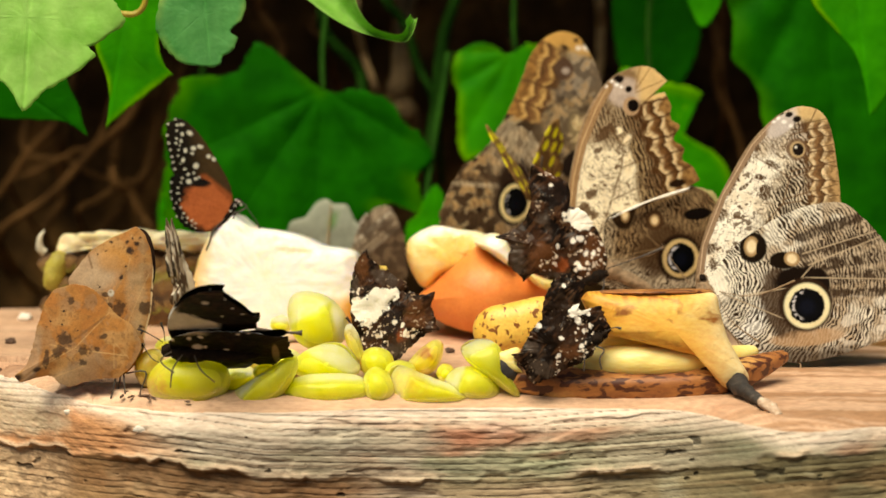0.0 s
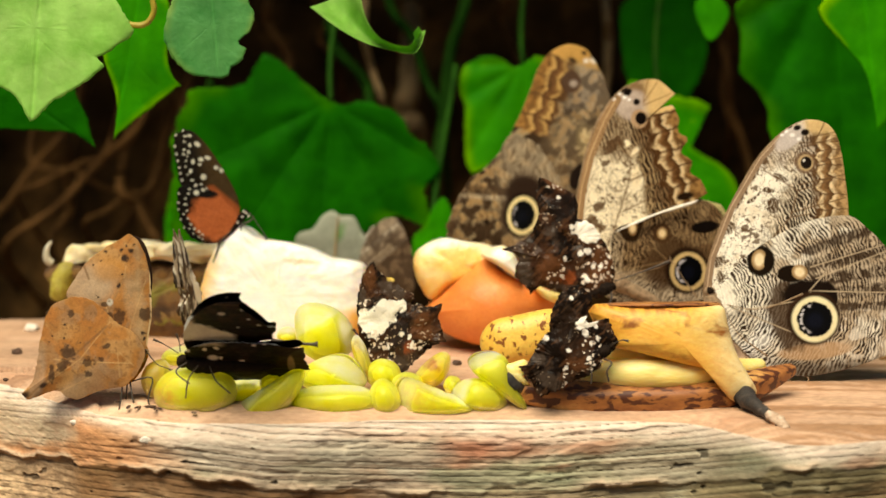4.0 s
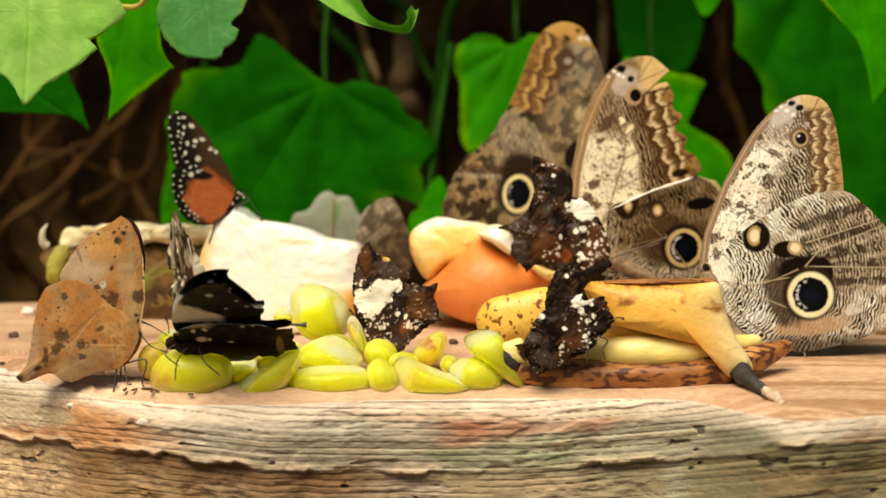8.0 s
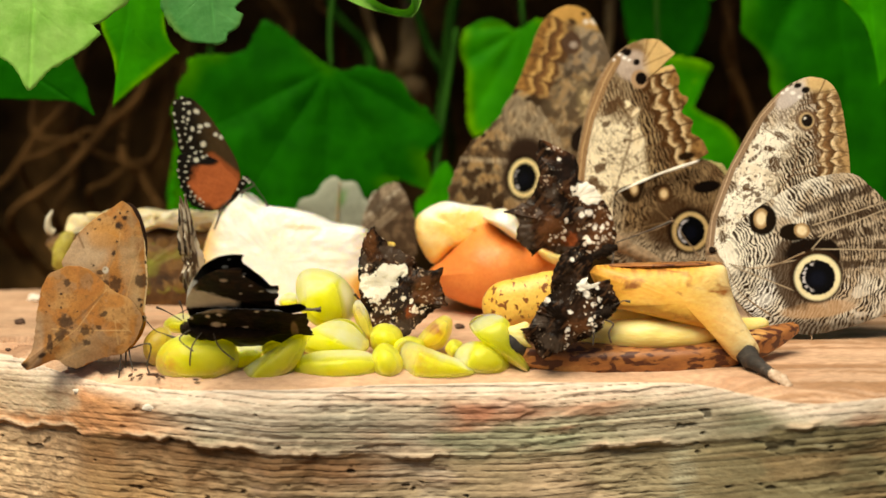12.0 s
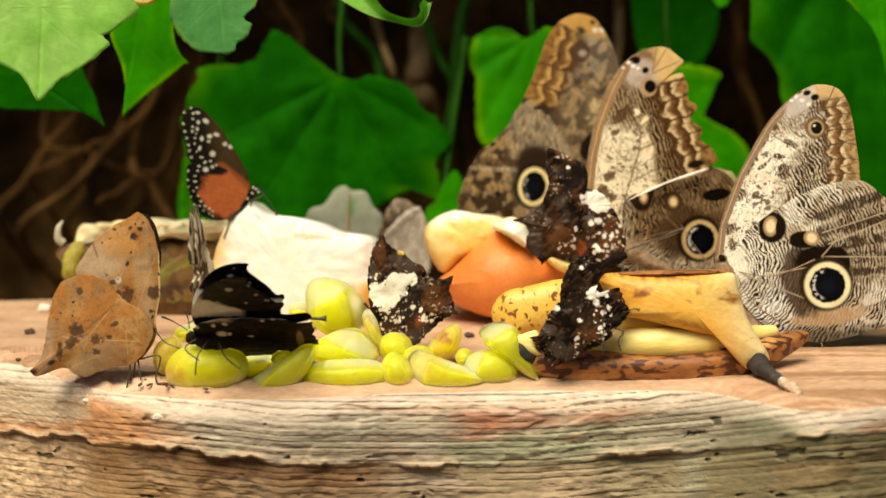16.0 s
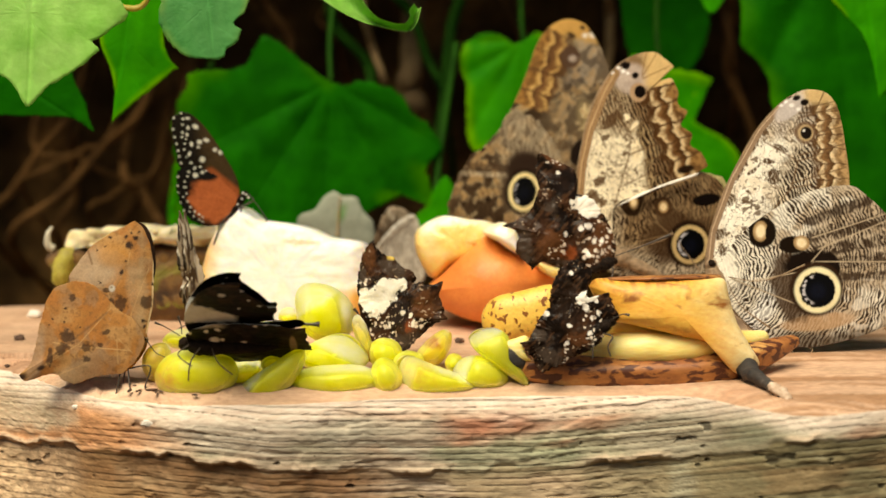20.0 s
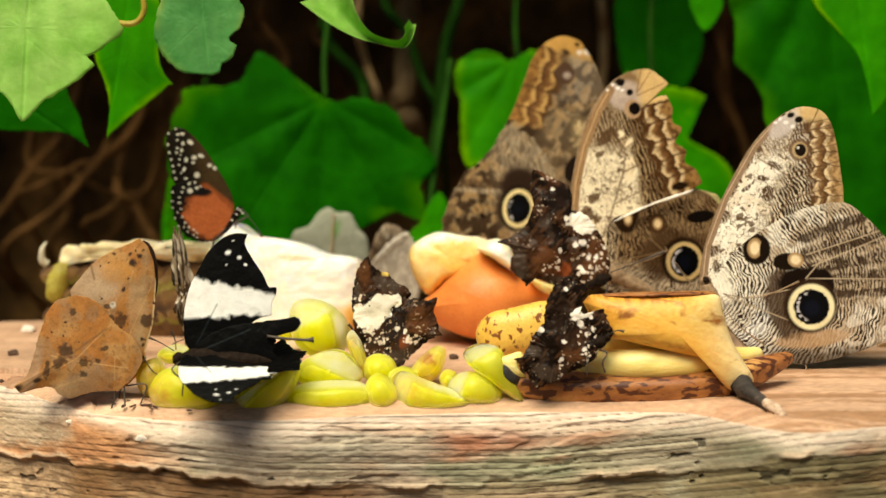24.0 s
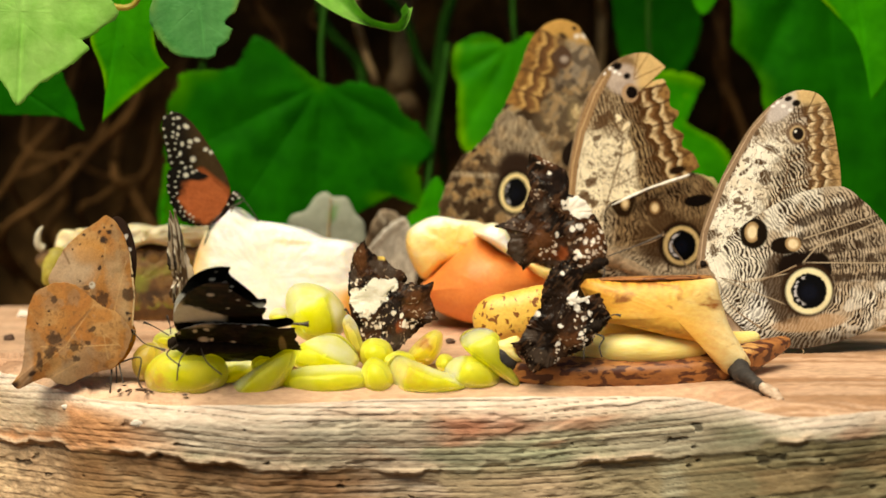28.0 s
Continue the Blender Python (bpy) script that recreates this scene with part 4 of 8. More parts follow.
def melon():
    def paint(x, z, y):
        c = tone(1, 1, 1, len(x))
        e = (smooth(-118, -158, x - 0.10 * z) * smooth(100, 60, z) * 0.8 + smooth(70, 112, x) * smooth(-18, -50, z))[:, None]
        e = np.clip(e, 0, 1)
        c[:, :3] = c[:, :3] * (1 - e) + np.array([0.95, 0.55, 0.12]) * e
        # faint stains, and a tan smudge painted for the shaded fold in the face
        s = (smooth(0.6, 0.75, fnoise(x / 60, z / 9, 5)) * 0.2 + smooth(1.2, 0.6, oval(x, z, 20, 46, 34, 5, -4) + 0.6 * (fnoise(x / 9, z / 5, 6) - 0.5)) * 0.7)[:, None]
        c[:, :3] = c[:, :3] * (1 - s) + np.array([0.8, 0.6, 0.35]) * s
        return c
    place, u = (-0.0570, 0.1250, 0.0231), 0.2245
    u /= 1000
    root = thing("melon_wedge", pose(*place, FACING), "thick wedge of cream melon flesh with orange rim", "fruit")
    part("flesh", slab("flesh", [(-164, -40), (-156, 15), (-138, 62), (-110, 96), (-90, 109), (-60, 88), (-10, 80), (30, 70), (60, 56), (120, 44), (126, 10), (122, -20), (110, -80), (30, -110), (-90, -115), (-150, -100)], u, M_MELON, -0.022, 0.028, 0.17, 26, 240, 0.0014, paint, blunt=True), root)
    part("rind", slab("rind", [(-162, -60), (-156, 10), (-142, 50), (-130, 60), (-120, 10), (-122, -80), (110, -60), (122, -20), (125, -80), (30, -118), (-90, -120), (-154, -105)], u, M_PAPAYA_FLESH, 0.0, 0.033, 0.5, 8, 120, 0.002, lambda x, z, y: tone(0.95, 0.8, 0.5, len(x))), root)


melon()


def papaya():
    place, u = (0.0191, 0.1150, 0.0200), 0.2217
    u /= 1000

    def lit_skin_tone(x, z, y):
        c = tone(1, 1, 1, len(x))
        # skin painted lighter towards the top, as if lit from above
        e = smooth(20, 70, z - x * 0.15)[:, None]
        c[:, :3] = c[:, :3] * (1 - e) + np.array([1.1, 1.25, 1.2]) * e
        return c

    def flesh_tone(x, z, y):
        c = tone(1, 1, 1, len(x))
        w = 0.9 * (fnoise(x / 26, z / 20, 15) - 0.5)
        d = np.hypot((x + 56) / 50, (z - 66) / 26) + w
        e = (smooth(0.85, 1.35, d) * smooth(-128, -90, x + 0.25 * z + 40 * w) * smooth(50, 78, z + 0.20 * x + 20 * w))[:, None]
        c[:, :3] = c[:, :3] * (1 - e) + np.array([1.06, 1.27, 2.2]) * e
        e = (smooth(34, 0, z - 0.45 * (x + 132) + 30 * w) * 0.7 + smooth(-114, -134, x + 20 * w) * 0.6)[:, None].clip(0, 1)
        c[:, :3] = c[:, :3] * (1 - e) + np.array([1.0, 0.76, 0.36]) * e
        e = smooth(1.1, 0.5, d)[:, None] * 0.7
        c[:, :3] = c[:, :3] * (1 - e) + np.array([1.03, 0.86, 0.45]) * e
        return c
    root = thing("papaya_chunk", pose(*place, FACING), "orange-skinned papaya chunk with pale cut flesh", "fruit")
    part("skin", slab("skin", [(-118, -22, 1), (-85, 10), (-46, 48), (-8, 83), (14, 76), (32, 54), (80, 34), (134, 8), (124, -30), (96, -62), (60, -78), (-10, -80), (-62, -64), (-95, -45)], u, M_PAPAYA_SKIN, -0.016, 0.034, 1.0, 16, 130, 0.001, lit_skin_tone, blunt=True), root)
    part("flesh", slab("flesh", [(-132, 68), (-122, 92), (-82, 112), (-40, 106), (-2, 102), (20, 90), (30, 58), (-10, 60), (-50, 42), (-95, 0), (-122, 30)], u, M_PAPAYA_FLESH, -0.003, 0.036, 0.35, 20, 160, 0.0016, flesh_tone, blunt=True), root)
    part("torn_edge", slab("torn_edge", [(-12, 82), (8, 96), (28, 98), (44, 86), (56, 60), (60, 38), (38, 48), (16, 64)], u, M_PAPAYA_FLESH, -0.018, 0.004, 0.6, 8, 60, 0.003, lambda x, z, y: tone(1.04, 1.22, 2.0, len(x))), root, "pale ragged flesh at the torn rim")
    part("torn_edge", slab("torn_edge", [(78, 32), (105, 22), (136, 12), (140, 0), (120, -2), (92, 12)], u, M_PAPAYA_FLESH, -0.017, 0.0, 0.6, 8, 60, 0.002, lambda x, z, y: tone(1, 0.95, 0.7, len(x))), root, "pale ragged flesh at the torn rim")


papaya()


def pineapple():
    place, u = (-0.1216, 0.1500, 0.0149), 0.2321
    u /= 1000
    root = thing("pineapple_slice", pose(*place, FACING), "long pineapple slice with brown rind and cream flesh", "fruit")
    rind = part("rind", slab("rind", [(-148, 30), (-138, 60), (-110, 72), (-40, 70), (60, 66), (160, 70), (170, 20), (168, -60), (140, -78), (20, -80), (-100, -76), (-134, -60), (-148, -20)], u, M_RIND, -0.014, 0.026, 0.4, 10, 140, 0.004), root)
    part("flesh", slab("flesh", [(-134, 54), (-132, 80), (-122, 92), (-110, 86), (-94, 94), (-76, 90), (-60, 98), (-20, 96), (2, 102), (40, 96), (70, 100), (106, 95), (140, 99), (180, 90), (180, 74), (140, 70), (120, 58), (90, 68), (70, 60), (30, 66), (0, 54), (-40, 64), (-80, 56), (-110, 66)], u, M_PINE, -0.016, 0.026, 0.35, 12, 200, 0.009), root, "cream fibrous flesh")
    part("leaf_scale", slab("leaf_scale", [(-152, 0), (-148, 40), (-136, 58), (-120, 60), (-110, 50), (-114, 20), (-130, -8)], u, M_SCALE, -0.016, -0.006, 0.7, 8, 60, 0.002), root, "yellow-green leaf scale")
    part("spike", sweep("spike", [(-150 * u, -0.012, 58 * u), (-158 * u, -0.013, 66 * u), (-157 * u, -0.014, 84 * u), (-149 * u, -0.014, 97 * u)], [0.0018, 0.0016, 0.0011, 0.0003], M_SPIKE, 10, 16), root, "pale curved dry spike")
    rng = random.Random(5)
    eye = sweep("rind_eye", [(0, 0, 0), (0, -0.0015, 0), (0, -0.003, 0.0008), (0, -0.0045, 0.003)], [0.0044, 0.0040, 0.0022, 0.0004], M_RIND, 10, 8, rough=0.4)
    for k in range(30):
        x, z = -140 + (k % 10) * 30 + (k // 10 % 2) * 15, 40 - (k // 10) * 36
        part("rind_eye", eye, rind, "", pose(x * u, -0.0125, z * u, rng.uniform(-12, 12), rng.uniform(-20, 20), 0) @ Matrix.Diagonal((rng.uniform(0.8, 1.3), rng.uniform(0.12, 0.30), rng.uniform(0.7, 1.1), 1)))


pineapple()


def bananas():
    place, u = (0.0612, 0.0180, 0.0109), 0.1937
    u /= 1000

    def at3(x, y, d=0.0):
        return ((x - 1100) * u, d, (620 - y) * u)
    low = thing("opened_banana", pose(*place, FACING), "opened overripe banana lying in its spotted brown peel", "banana")
    part("lower_peel", sweep("lower_peel", [at3(892, 622, -0.004), at3(925, 650, -0.006), at3(1000, 664, -0.006), at3(1110, 668, -0.006), at3(1240, 664, -0.004), at3(1340, 645, 0.002), at3(1425, 618, 0.014)],
                             [8 * u, 24 * u, 29 * u, 28 * u, 30 * u, 27 * u, 10 * u], M_PEEL_BROWN, 24, 70, 1.1, rough=0.12, square=0.5), low, "brown-spotted outer peel")
    part("flesh", sweep("flesh", [at3(990, 640, 0.004), at3(1060, 628, -0.001), at3(1140, 626, -0.004), at3(1230, 626, -0.003), at3(1300, 620, 0.006), at3(1370, 612, 0.016)],
                        [14 * u, 26 * u, 30 * u, 24 * u, 22 * u, 12 * u], M_BANANA, 24, 50, 1.2, rough=0.15), low, "soft cream banana flesh")
    part("flesh", sweep("flesh", [at3(1060, 600, 0.012), at3(1120, 590, 0.010), at3(1190, 606, 0.008), at3(1260, 622, 0.008)],
                        [8 * u, 20 * u, 20 * u, 10 * u], M_BANANA, 20, 40, 1.2, rough=0.2), low, "soft cream banana flesh")
    part("blossom_end", sweep("blossom_end", [at3(884, 612, -0.006), at3(894, 622, -0.008), at3(912, 640, -0.009), at3(935, 652, -0.009)], [6 * u, 21 * u, 25 * u, 10 * u], M_STALK, 16, 20, rough=0.3), low, "blackened tip of the peel")
    part("torn_flap", slab("torn_flap", [(-205, 8), (-188, 14), (-165, 20), (-158, 8), (-166, -10), (-155, -25), (-180, -20), (-198, -8)], u, M_BANANA, -0.013, -0.008, 0.6, 6, 50, 0.001), low, "pale inside of the torn tip")
    place, u = (0.0799, 0.0140, 0.0233), 0.1921
    u /= 1000

    top = thing("banana_peel", pose(*place), "yellow banana peel with its stem hanging over the slab", "banana peel")
    lean = pose(0, 0, 0, FACING)

    def off(x, y, z):
        return (x - place[0], y - place[1], z - place[2])
    body = [(-150, 44, 1), (-138, 57), (-80, 57), (0, 58), (76, 59), (91, 52), (98, 20), (112, -25), (134, -64), (150, -94), (140, -108), (112, -114), (92, -100), (72, -74), (54, -56), (20, -48), (-20, -38), (-80, -24), (-124, -14), (-134, 10)]

    def ripe(x, z, y):
        c = tone(1, 1, 1, len(x))
        pale = smooth(20, 110, x + 0.2 * z)[:, None]
        c[:, :3] = c[:, :3] * (1 - pale) + np.array([1.04, 1.55, 4.5]) * pale
        stain = smooth(1.3, 0.5, oval(x, z, 50, 20, 40, 34))[:, None] * 0.5
        c[:, :3] = c[:, :3] * (1 - stain) + np.array([0.72, 0.85, 0.9]) * stain
        rimmed = (smooth(34, 56, z + 14 * (fnoise(x / 9, z / 20, 6) - 0.5)) * smooth(60, -20, x) * smooth(0.35, 0.6, vnoise(x / 4, z / 30, 5)))[:, None] * 0.75
        c[:, :3] = c[:, :3] * (1 - rimmed) + np.array([0.35, 0.22, 0.2]) * rimmed
        return c
    part("peel_body", slab("peel_body", body, u, M_PEEL, -0.009, 0.014, 0.62, 16, 200, 0.0006, ripe, ease=9, bulge=1.22), top, "", lean)
    tip = part("stalk", sweep("stalk", [off(0.1030, 0.0120, 0.0049), off(0.1045, 0.0020, 0.0038), off(0.1076, -0.0090, 0.0026), off(0.1115, -0.0190, 0.0005)], [22 * u, 15 * u, 9.5 * u, 8.5 * u], M_STALK, 18, 50, rough=0.55, seed=6), top, "black withered stalk")
    part("torn_end", sweep("torn_end", [off(0.1079, -0.0140, 0.0029), off(0.1109, -0.0180, 0.0011), off(0.1131, -0.0220, -0.0003)], [7 * u, 11 * u, 6 * u], M_STALK_END, 14, 20, rough=0.9, seed=9), tip, "frayed pale end")
    part("peel_lip", slab("peel_lip", [(-138, 55), (-80, 61), (0, 62), (82, 63), (90, 56), (0, 52), (-80, 50)], u, M_PEEL_BROWN, -0.006, 0.018, 0.6, 6, 70, 0.0008), top, "browned rim of the peel", lean)
    place, u = (0.0297, 0.0520, 0.0149), 0.2035
    u /= 1000
    flap = thing("peel_piece", pose(*place, FACING), "curled piece of freckled yellow banana peel", "banana peel")
    part("peel", slab("peel", [(-72, -2), (-64, 22), (-44, 38), (0, 48), (55, 58), (90, 40), (80, -10), (40, -32), (0, -36), (-35, -42), (-62, -32)], u, M_PEEL_SPOT, -0.007, 0.008, 0.7, 10, 90, 0.0008), flap)


bananas()


def lump_mesh(name, r, mat, seed, flat=0.6):
    bm = bmesh.new()
    bmesh.ops.create_icosphere(bm, subdivisions=3, radius=r)
    for v in bm.verts:
        v.co *= 1 + 0.35 * noise.noise(v.co / r * 1.3 + Vector((seed * 3.1, 0, 0)))
        v.co.z *= flat
    me = bpy.data.meshes.new(name)
    bm.to_mesh(me)
    bm.free()
    me.materials.append(mat)
    me.polygons.foreach_set("use_smooth", np.ones(len(me.polygons), bool))
    return me


def crumbs():
    for (x, y, z), r, mat, lab, k in (((-0.1620, 0.0988, 0.0000), 0.0022, M_SEED, "dark dry crumb on the slab", 1), ((0.0073, 0.0866, 0.0000), 0.0018, M_SEED, "dark dry crumb on the slab", 2),
                                      ((-0.1681, 0.1547, 0.0000), 0.0030, M_CRUMB, "pale crumb of fruit on the slab", 3), ((-0.1541, 0.0437, 0.0000), 0.0010, M_SEED, "dark dry crumb on the slab", 4)):
        tagged(new("crumb", lump_mesh("crumb", r, mat, k)), lab, "crumb", "crumbs on the slab").matrix_basis = pose(x, y, r * 0.3)
    for fx, fz, w, h, k in ((-0.0960, -0.0092, 13, 6, 1), (-0.0719, -0.0172, 7, 11, 2), (-0.1231, -0.0075, 9, 5, 3)):
        kx = 0.000182
        ob = new("bark_flake", lump_mesh("bark_flake", 1.0, M_CRUMB, k + 5, 1.0))
        ob.matrix_basis = pose(fx, front_edge(np.array([fx]))[0] - 0.0034, fz) @ Matrix.Diagonal((w * kx, 0.0005, h * kx, 1))
        tagged(ob, "pale peeled spot on the slab's front", "bark flake", "pale flakes")


crumbs()


def bark_piece():
    place, u = (0.1729, 0.1150, -0.0070), 0.2228
    u /= 1000
    root = thing("bark_piece", pose(*place, FACING), "dark reddish-brown piece of bark lying on the slab", "bark")
    part("bark", slab("bark", [(-76, -28), (-64, 2), (-30, 20), (40, 34), (120, 30), (130, -30), (40, -36)], u, M_ROOT, -0.012, 0.014, 0.5, 10, 90, 0.004), root)


bark_piece()


def debris():
    """Small dark splinters and crumbs caught along the broken left rim."""
    rng = random.Random(12)
    shapes = [lump_mesh("splinter", 0.0010, M_SEED, k + 20, 0.5) for k in range(4)]
    root = thing("wood_debris", pose(-0.09, 0, 0), "dark wood crumbs along the slab's broken rim", "wood crumbs")
    for k in range(18):
        x = rng.uniform(-0.128, -0.075)
        y = float(front_edge(np.array([x]))[0]) + rng.uniform(0.0015, 0.016)
        part("splinter", shapes[k % 4], root, "", pose(x + 0.09, y, rng.uniform(-0.0008, 0.0004), 0, 0, rng.uniform(0, 180)) @ Matrix.Diagonal((rng.uniform(0.5, 2.6), rng.uniform(0.4, 0.9), rng.uniform(0.4, 0.8), 1)))


debris()


# ---- butterflies ----
def wing_material(name, ink=(0.035, 0.020, 0.012), scale=165, rough=0.6, speck=0.25, through_light=0.05, gloss=0.06, relief=0.25, heavy=0.0):
    """Painted scales; the pattern's fourth channel says how strongly the fine wavy lines show."""
    m, t, p = nodes_of(name)
    at = t.nodes.new("ShaderNodeVertexColor")
    at.layer_name = "pattern"
    w = texture_noise(t, scaled(t, (scale * 4.2, scale, scale * 1.5)), 1.0, 2.0, 0.5, 1.7)
    lines = ramp(t, w, [(0.49 + heavy, (1, 1, 1)), (0.54 + heavy, (0, 0, 0))])
    k = t.nodes.new("ShaderNodeMath")
    k.operation = "MULTIPLY"
    t.links.new(lines, k.inputs[0])
    t.links.new(at.outputs["Alpha"], k.inputs[1])
    col = blend(t, "MIX", k.outputs[0], at.outputs["Color"], ink)
    f = texture_noise(t, scaled(t), 1500, 3)
    g = texture_noise(t, scaled(t), 220, 4)
    col = blend(t, "OVERLAY", speck, col, ramp(t, f, [(0.3, (0.25, 0.25, 0.25)), (0.7, (0.75, 0.75, 0.75))]))
    col = blend(t, "MULTIPLY", 0.5, col, ramp(t, g, [(0.3, (0.7, 0.66, 0.62)), (0.65, (1, 1, 1))]))
    t.links.new(col, p.inputs["Base Color"])
    p.inputs["Roughness"].default_value = rough
    p.inputs["Specular IOR Level"].default_value = gloss
    bumped(t, p, g, relief, 0.0008)
    b = t.nodes.new("ShaderNodeBsdfTranslucent")
    t.links.new(col, b.inputs[0])
    mix = t.nodes.new("ShaderNodeMixShader")
    mix.inputs[0].default_value = through_light
    t.links.new(p.outputs[0], mix.inputs[1])
    t.links.new(b.outputs[0], mix.inputs[2])
    t.links.new(mix.outputs[0], t.nodes["Material Output"].inputs[0])
    return m


M_OWL = wing_material("owl_wing_scales", scale=215, gloss=0.02)
M_OWL_BLUR = wing_material("owl_wing_scales_worn", ink=(0.03, 0.018, 0.011), scale=110, heavy=0.01)
M_WING = wing_material("dark_wing_scales", ink=(0.02, 0.01, 0.006), scale=200, rough=0.24, speck=0.3, gloss=0.085, relief=0.9)
M_BLACK = wing_material("black_wing_scales", ink=(0.01, 0.006, 0.004), scale=200, rough=0.42, speck=0.3, through_light=0.16, gloss=0.05, relief=0.6)
M_DRY = wing_material("dead_leaf_wing_scales", ink=(0.16, 0.08, 0.03), scale=120, rough=0.7, through_light=0.2)
M_BODY = surface("dark_furry_body", [(0.3, (0.005, 0.003, 0.002)), (0.7, (0.022, 0.013, 0.008))], 500, rough=0.8, bump=1.0)
M_BODY_TAN = surface("tan_furry_body", [(0.3, (0.14, 0.09, 0.05)), (0.7, (0.36, 0.24, 0.14))], 500, rough=0.85, bump=1.0)
M_BODY.node_tree.nodes["Principled BSDF"].inputs["Specular IOR Level"].default_value = 0.1
M_LEG = surface("thin_dark_leg", [(0.3, (0.02, 0.014, 0.01)), (0.7, (0.07, 0.045, 0.03))], 300, rough=0.5, bump=0.2)


def line_gap(x, z, a, b):
    ax, az, bx, bz = *a, *b
    t = np.clip(((x - ax) * (bx - ax) + (z - az) * (bz - az)) / ((bx - ax) ** 2 + (bz - az) ** 2), 0, 1)
    return np.hypot(x - ax - t * (bx - ax), z - az - t * (bz - az))


def lay(c, mask, colour, ripple=None):
    m = np.clip(mask, 0, 1)[:, None]
    c[:, :3] = c[:, :3] * (1 - m) + np.array(colour) * m
    if ripple is not None:
        c[:, 3] = c[:, 3] * (1 - m[:, 0]) + ripple * m[:, 0]


def dots(c, x, z, places, r, colour, soft=0.25, wob=0.0):
    if wob:
        x, z = x + wob * (fnoise(x / 6, z / 6, 201) - 0.5), z + wob * (fnoise(x / 6, z / 6, 211) - 0.5)
    for q in places:
        k = q[2] if len(q) > 2 else r
        lay(c, smooth(1 + soft, 1 - soft, oval(x, z, q[0], q[1], k, k * (q[3] if len(q) > 3 else 0.85), q[4] if len(q) > 4 else 0)), colour, 0)


def veins(c, x, z, lines, width, colour, strength=0.8):
    for a, b in lines:
        lay(c, strength * smooth(width, width * 0.3, line_gap(x, z, a, b)), colour)


def eyespot(c, x, z, cx, cz, r, halo=1.45, lean=0, ring=(0.74, 0.60, 0.34), squeeze=1.0):
    d = oval(x, z, cx, cz, r * squeeze, r, lean)
    lay(c, smooth(halo + 0.10, halo - 0.10, oval(x, z, cx - 0.05 * r, cz + 0.04 * r, r * squeeze, r, lean)), (0.035, 0.018, 0.010), 0)
    lay(c, smooth(1.05, 0.97, d), tuple(0.55 * k for k in ring), 0)
    lay(c, smooth(0.99, 0.93, d), ring, 0)
    lay(c, smooth(0.80, 0.72, d + 0.06 * (vnoise(x / 4, z / 4, 9) - 0.5)), (0.005, 0.005, 0.006), 0)
    lay(c, smooth(0.50, 0.15, oval(x, z, cx, cz - 0.06 * r, r * squeeze, r, lean)) * 0.6, (0.010, 0.012, 0.024), 0)
    gl = smooth(0.10, 0.03, np.abs(d - 0.60)) * smooth(-0.05, -0.30, (x - cx) / r) * smooth(0.45, 0.6, vnoise(z / 4, x / 6, 5))
    lay(c, gl * 0.8, (0.70, 0.68, 0.72), 0)


def raw_mesh(name, verts, tris, quads, material, colours):
    """A smooth mesh from arrays of triangles and quads."""
    me = bpy.data.meshes.new(name)
    me.vertices.add(len(verts))
    me.vertices.foreach_set("co", np.ascontiguousarray(verts, np.float32).ravel())
    loops = np.concatenate([tris.ravel(), quads.ravel()]).astype(np.int32)
    me.loops.add(len(loops))
    me.loops.foreach_set("vertex_index", loops)
    me.polygons.add(len(tris) + len(quads))
    me.polygons.foreach_set("loop_start", np.concatenate([np.arange(len(tris)) * 3, len(tris) * 3 + np.arange(len(quads)) * 4]).astype(np.int32))
    me.polygons.foreach_set("use_smooth", np.ones(len(me.polygons), bool))
    me.materials.append(material)
    at = me.color_attributes.new("pattern", "FLOAT_COLOR", "POINT")
    at.data.foreach_set("color", np.ascontiguousarray(colours, np.float32).ravel())
    me.update(calc_edges=True)
    return me


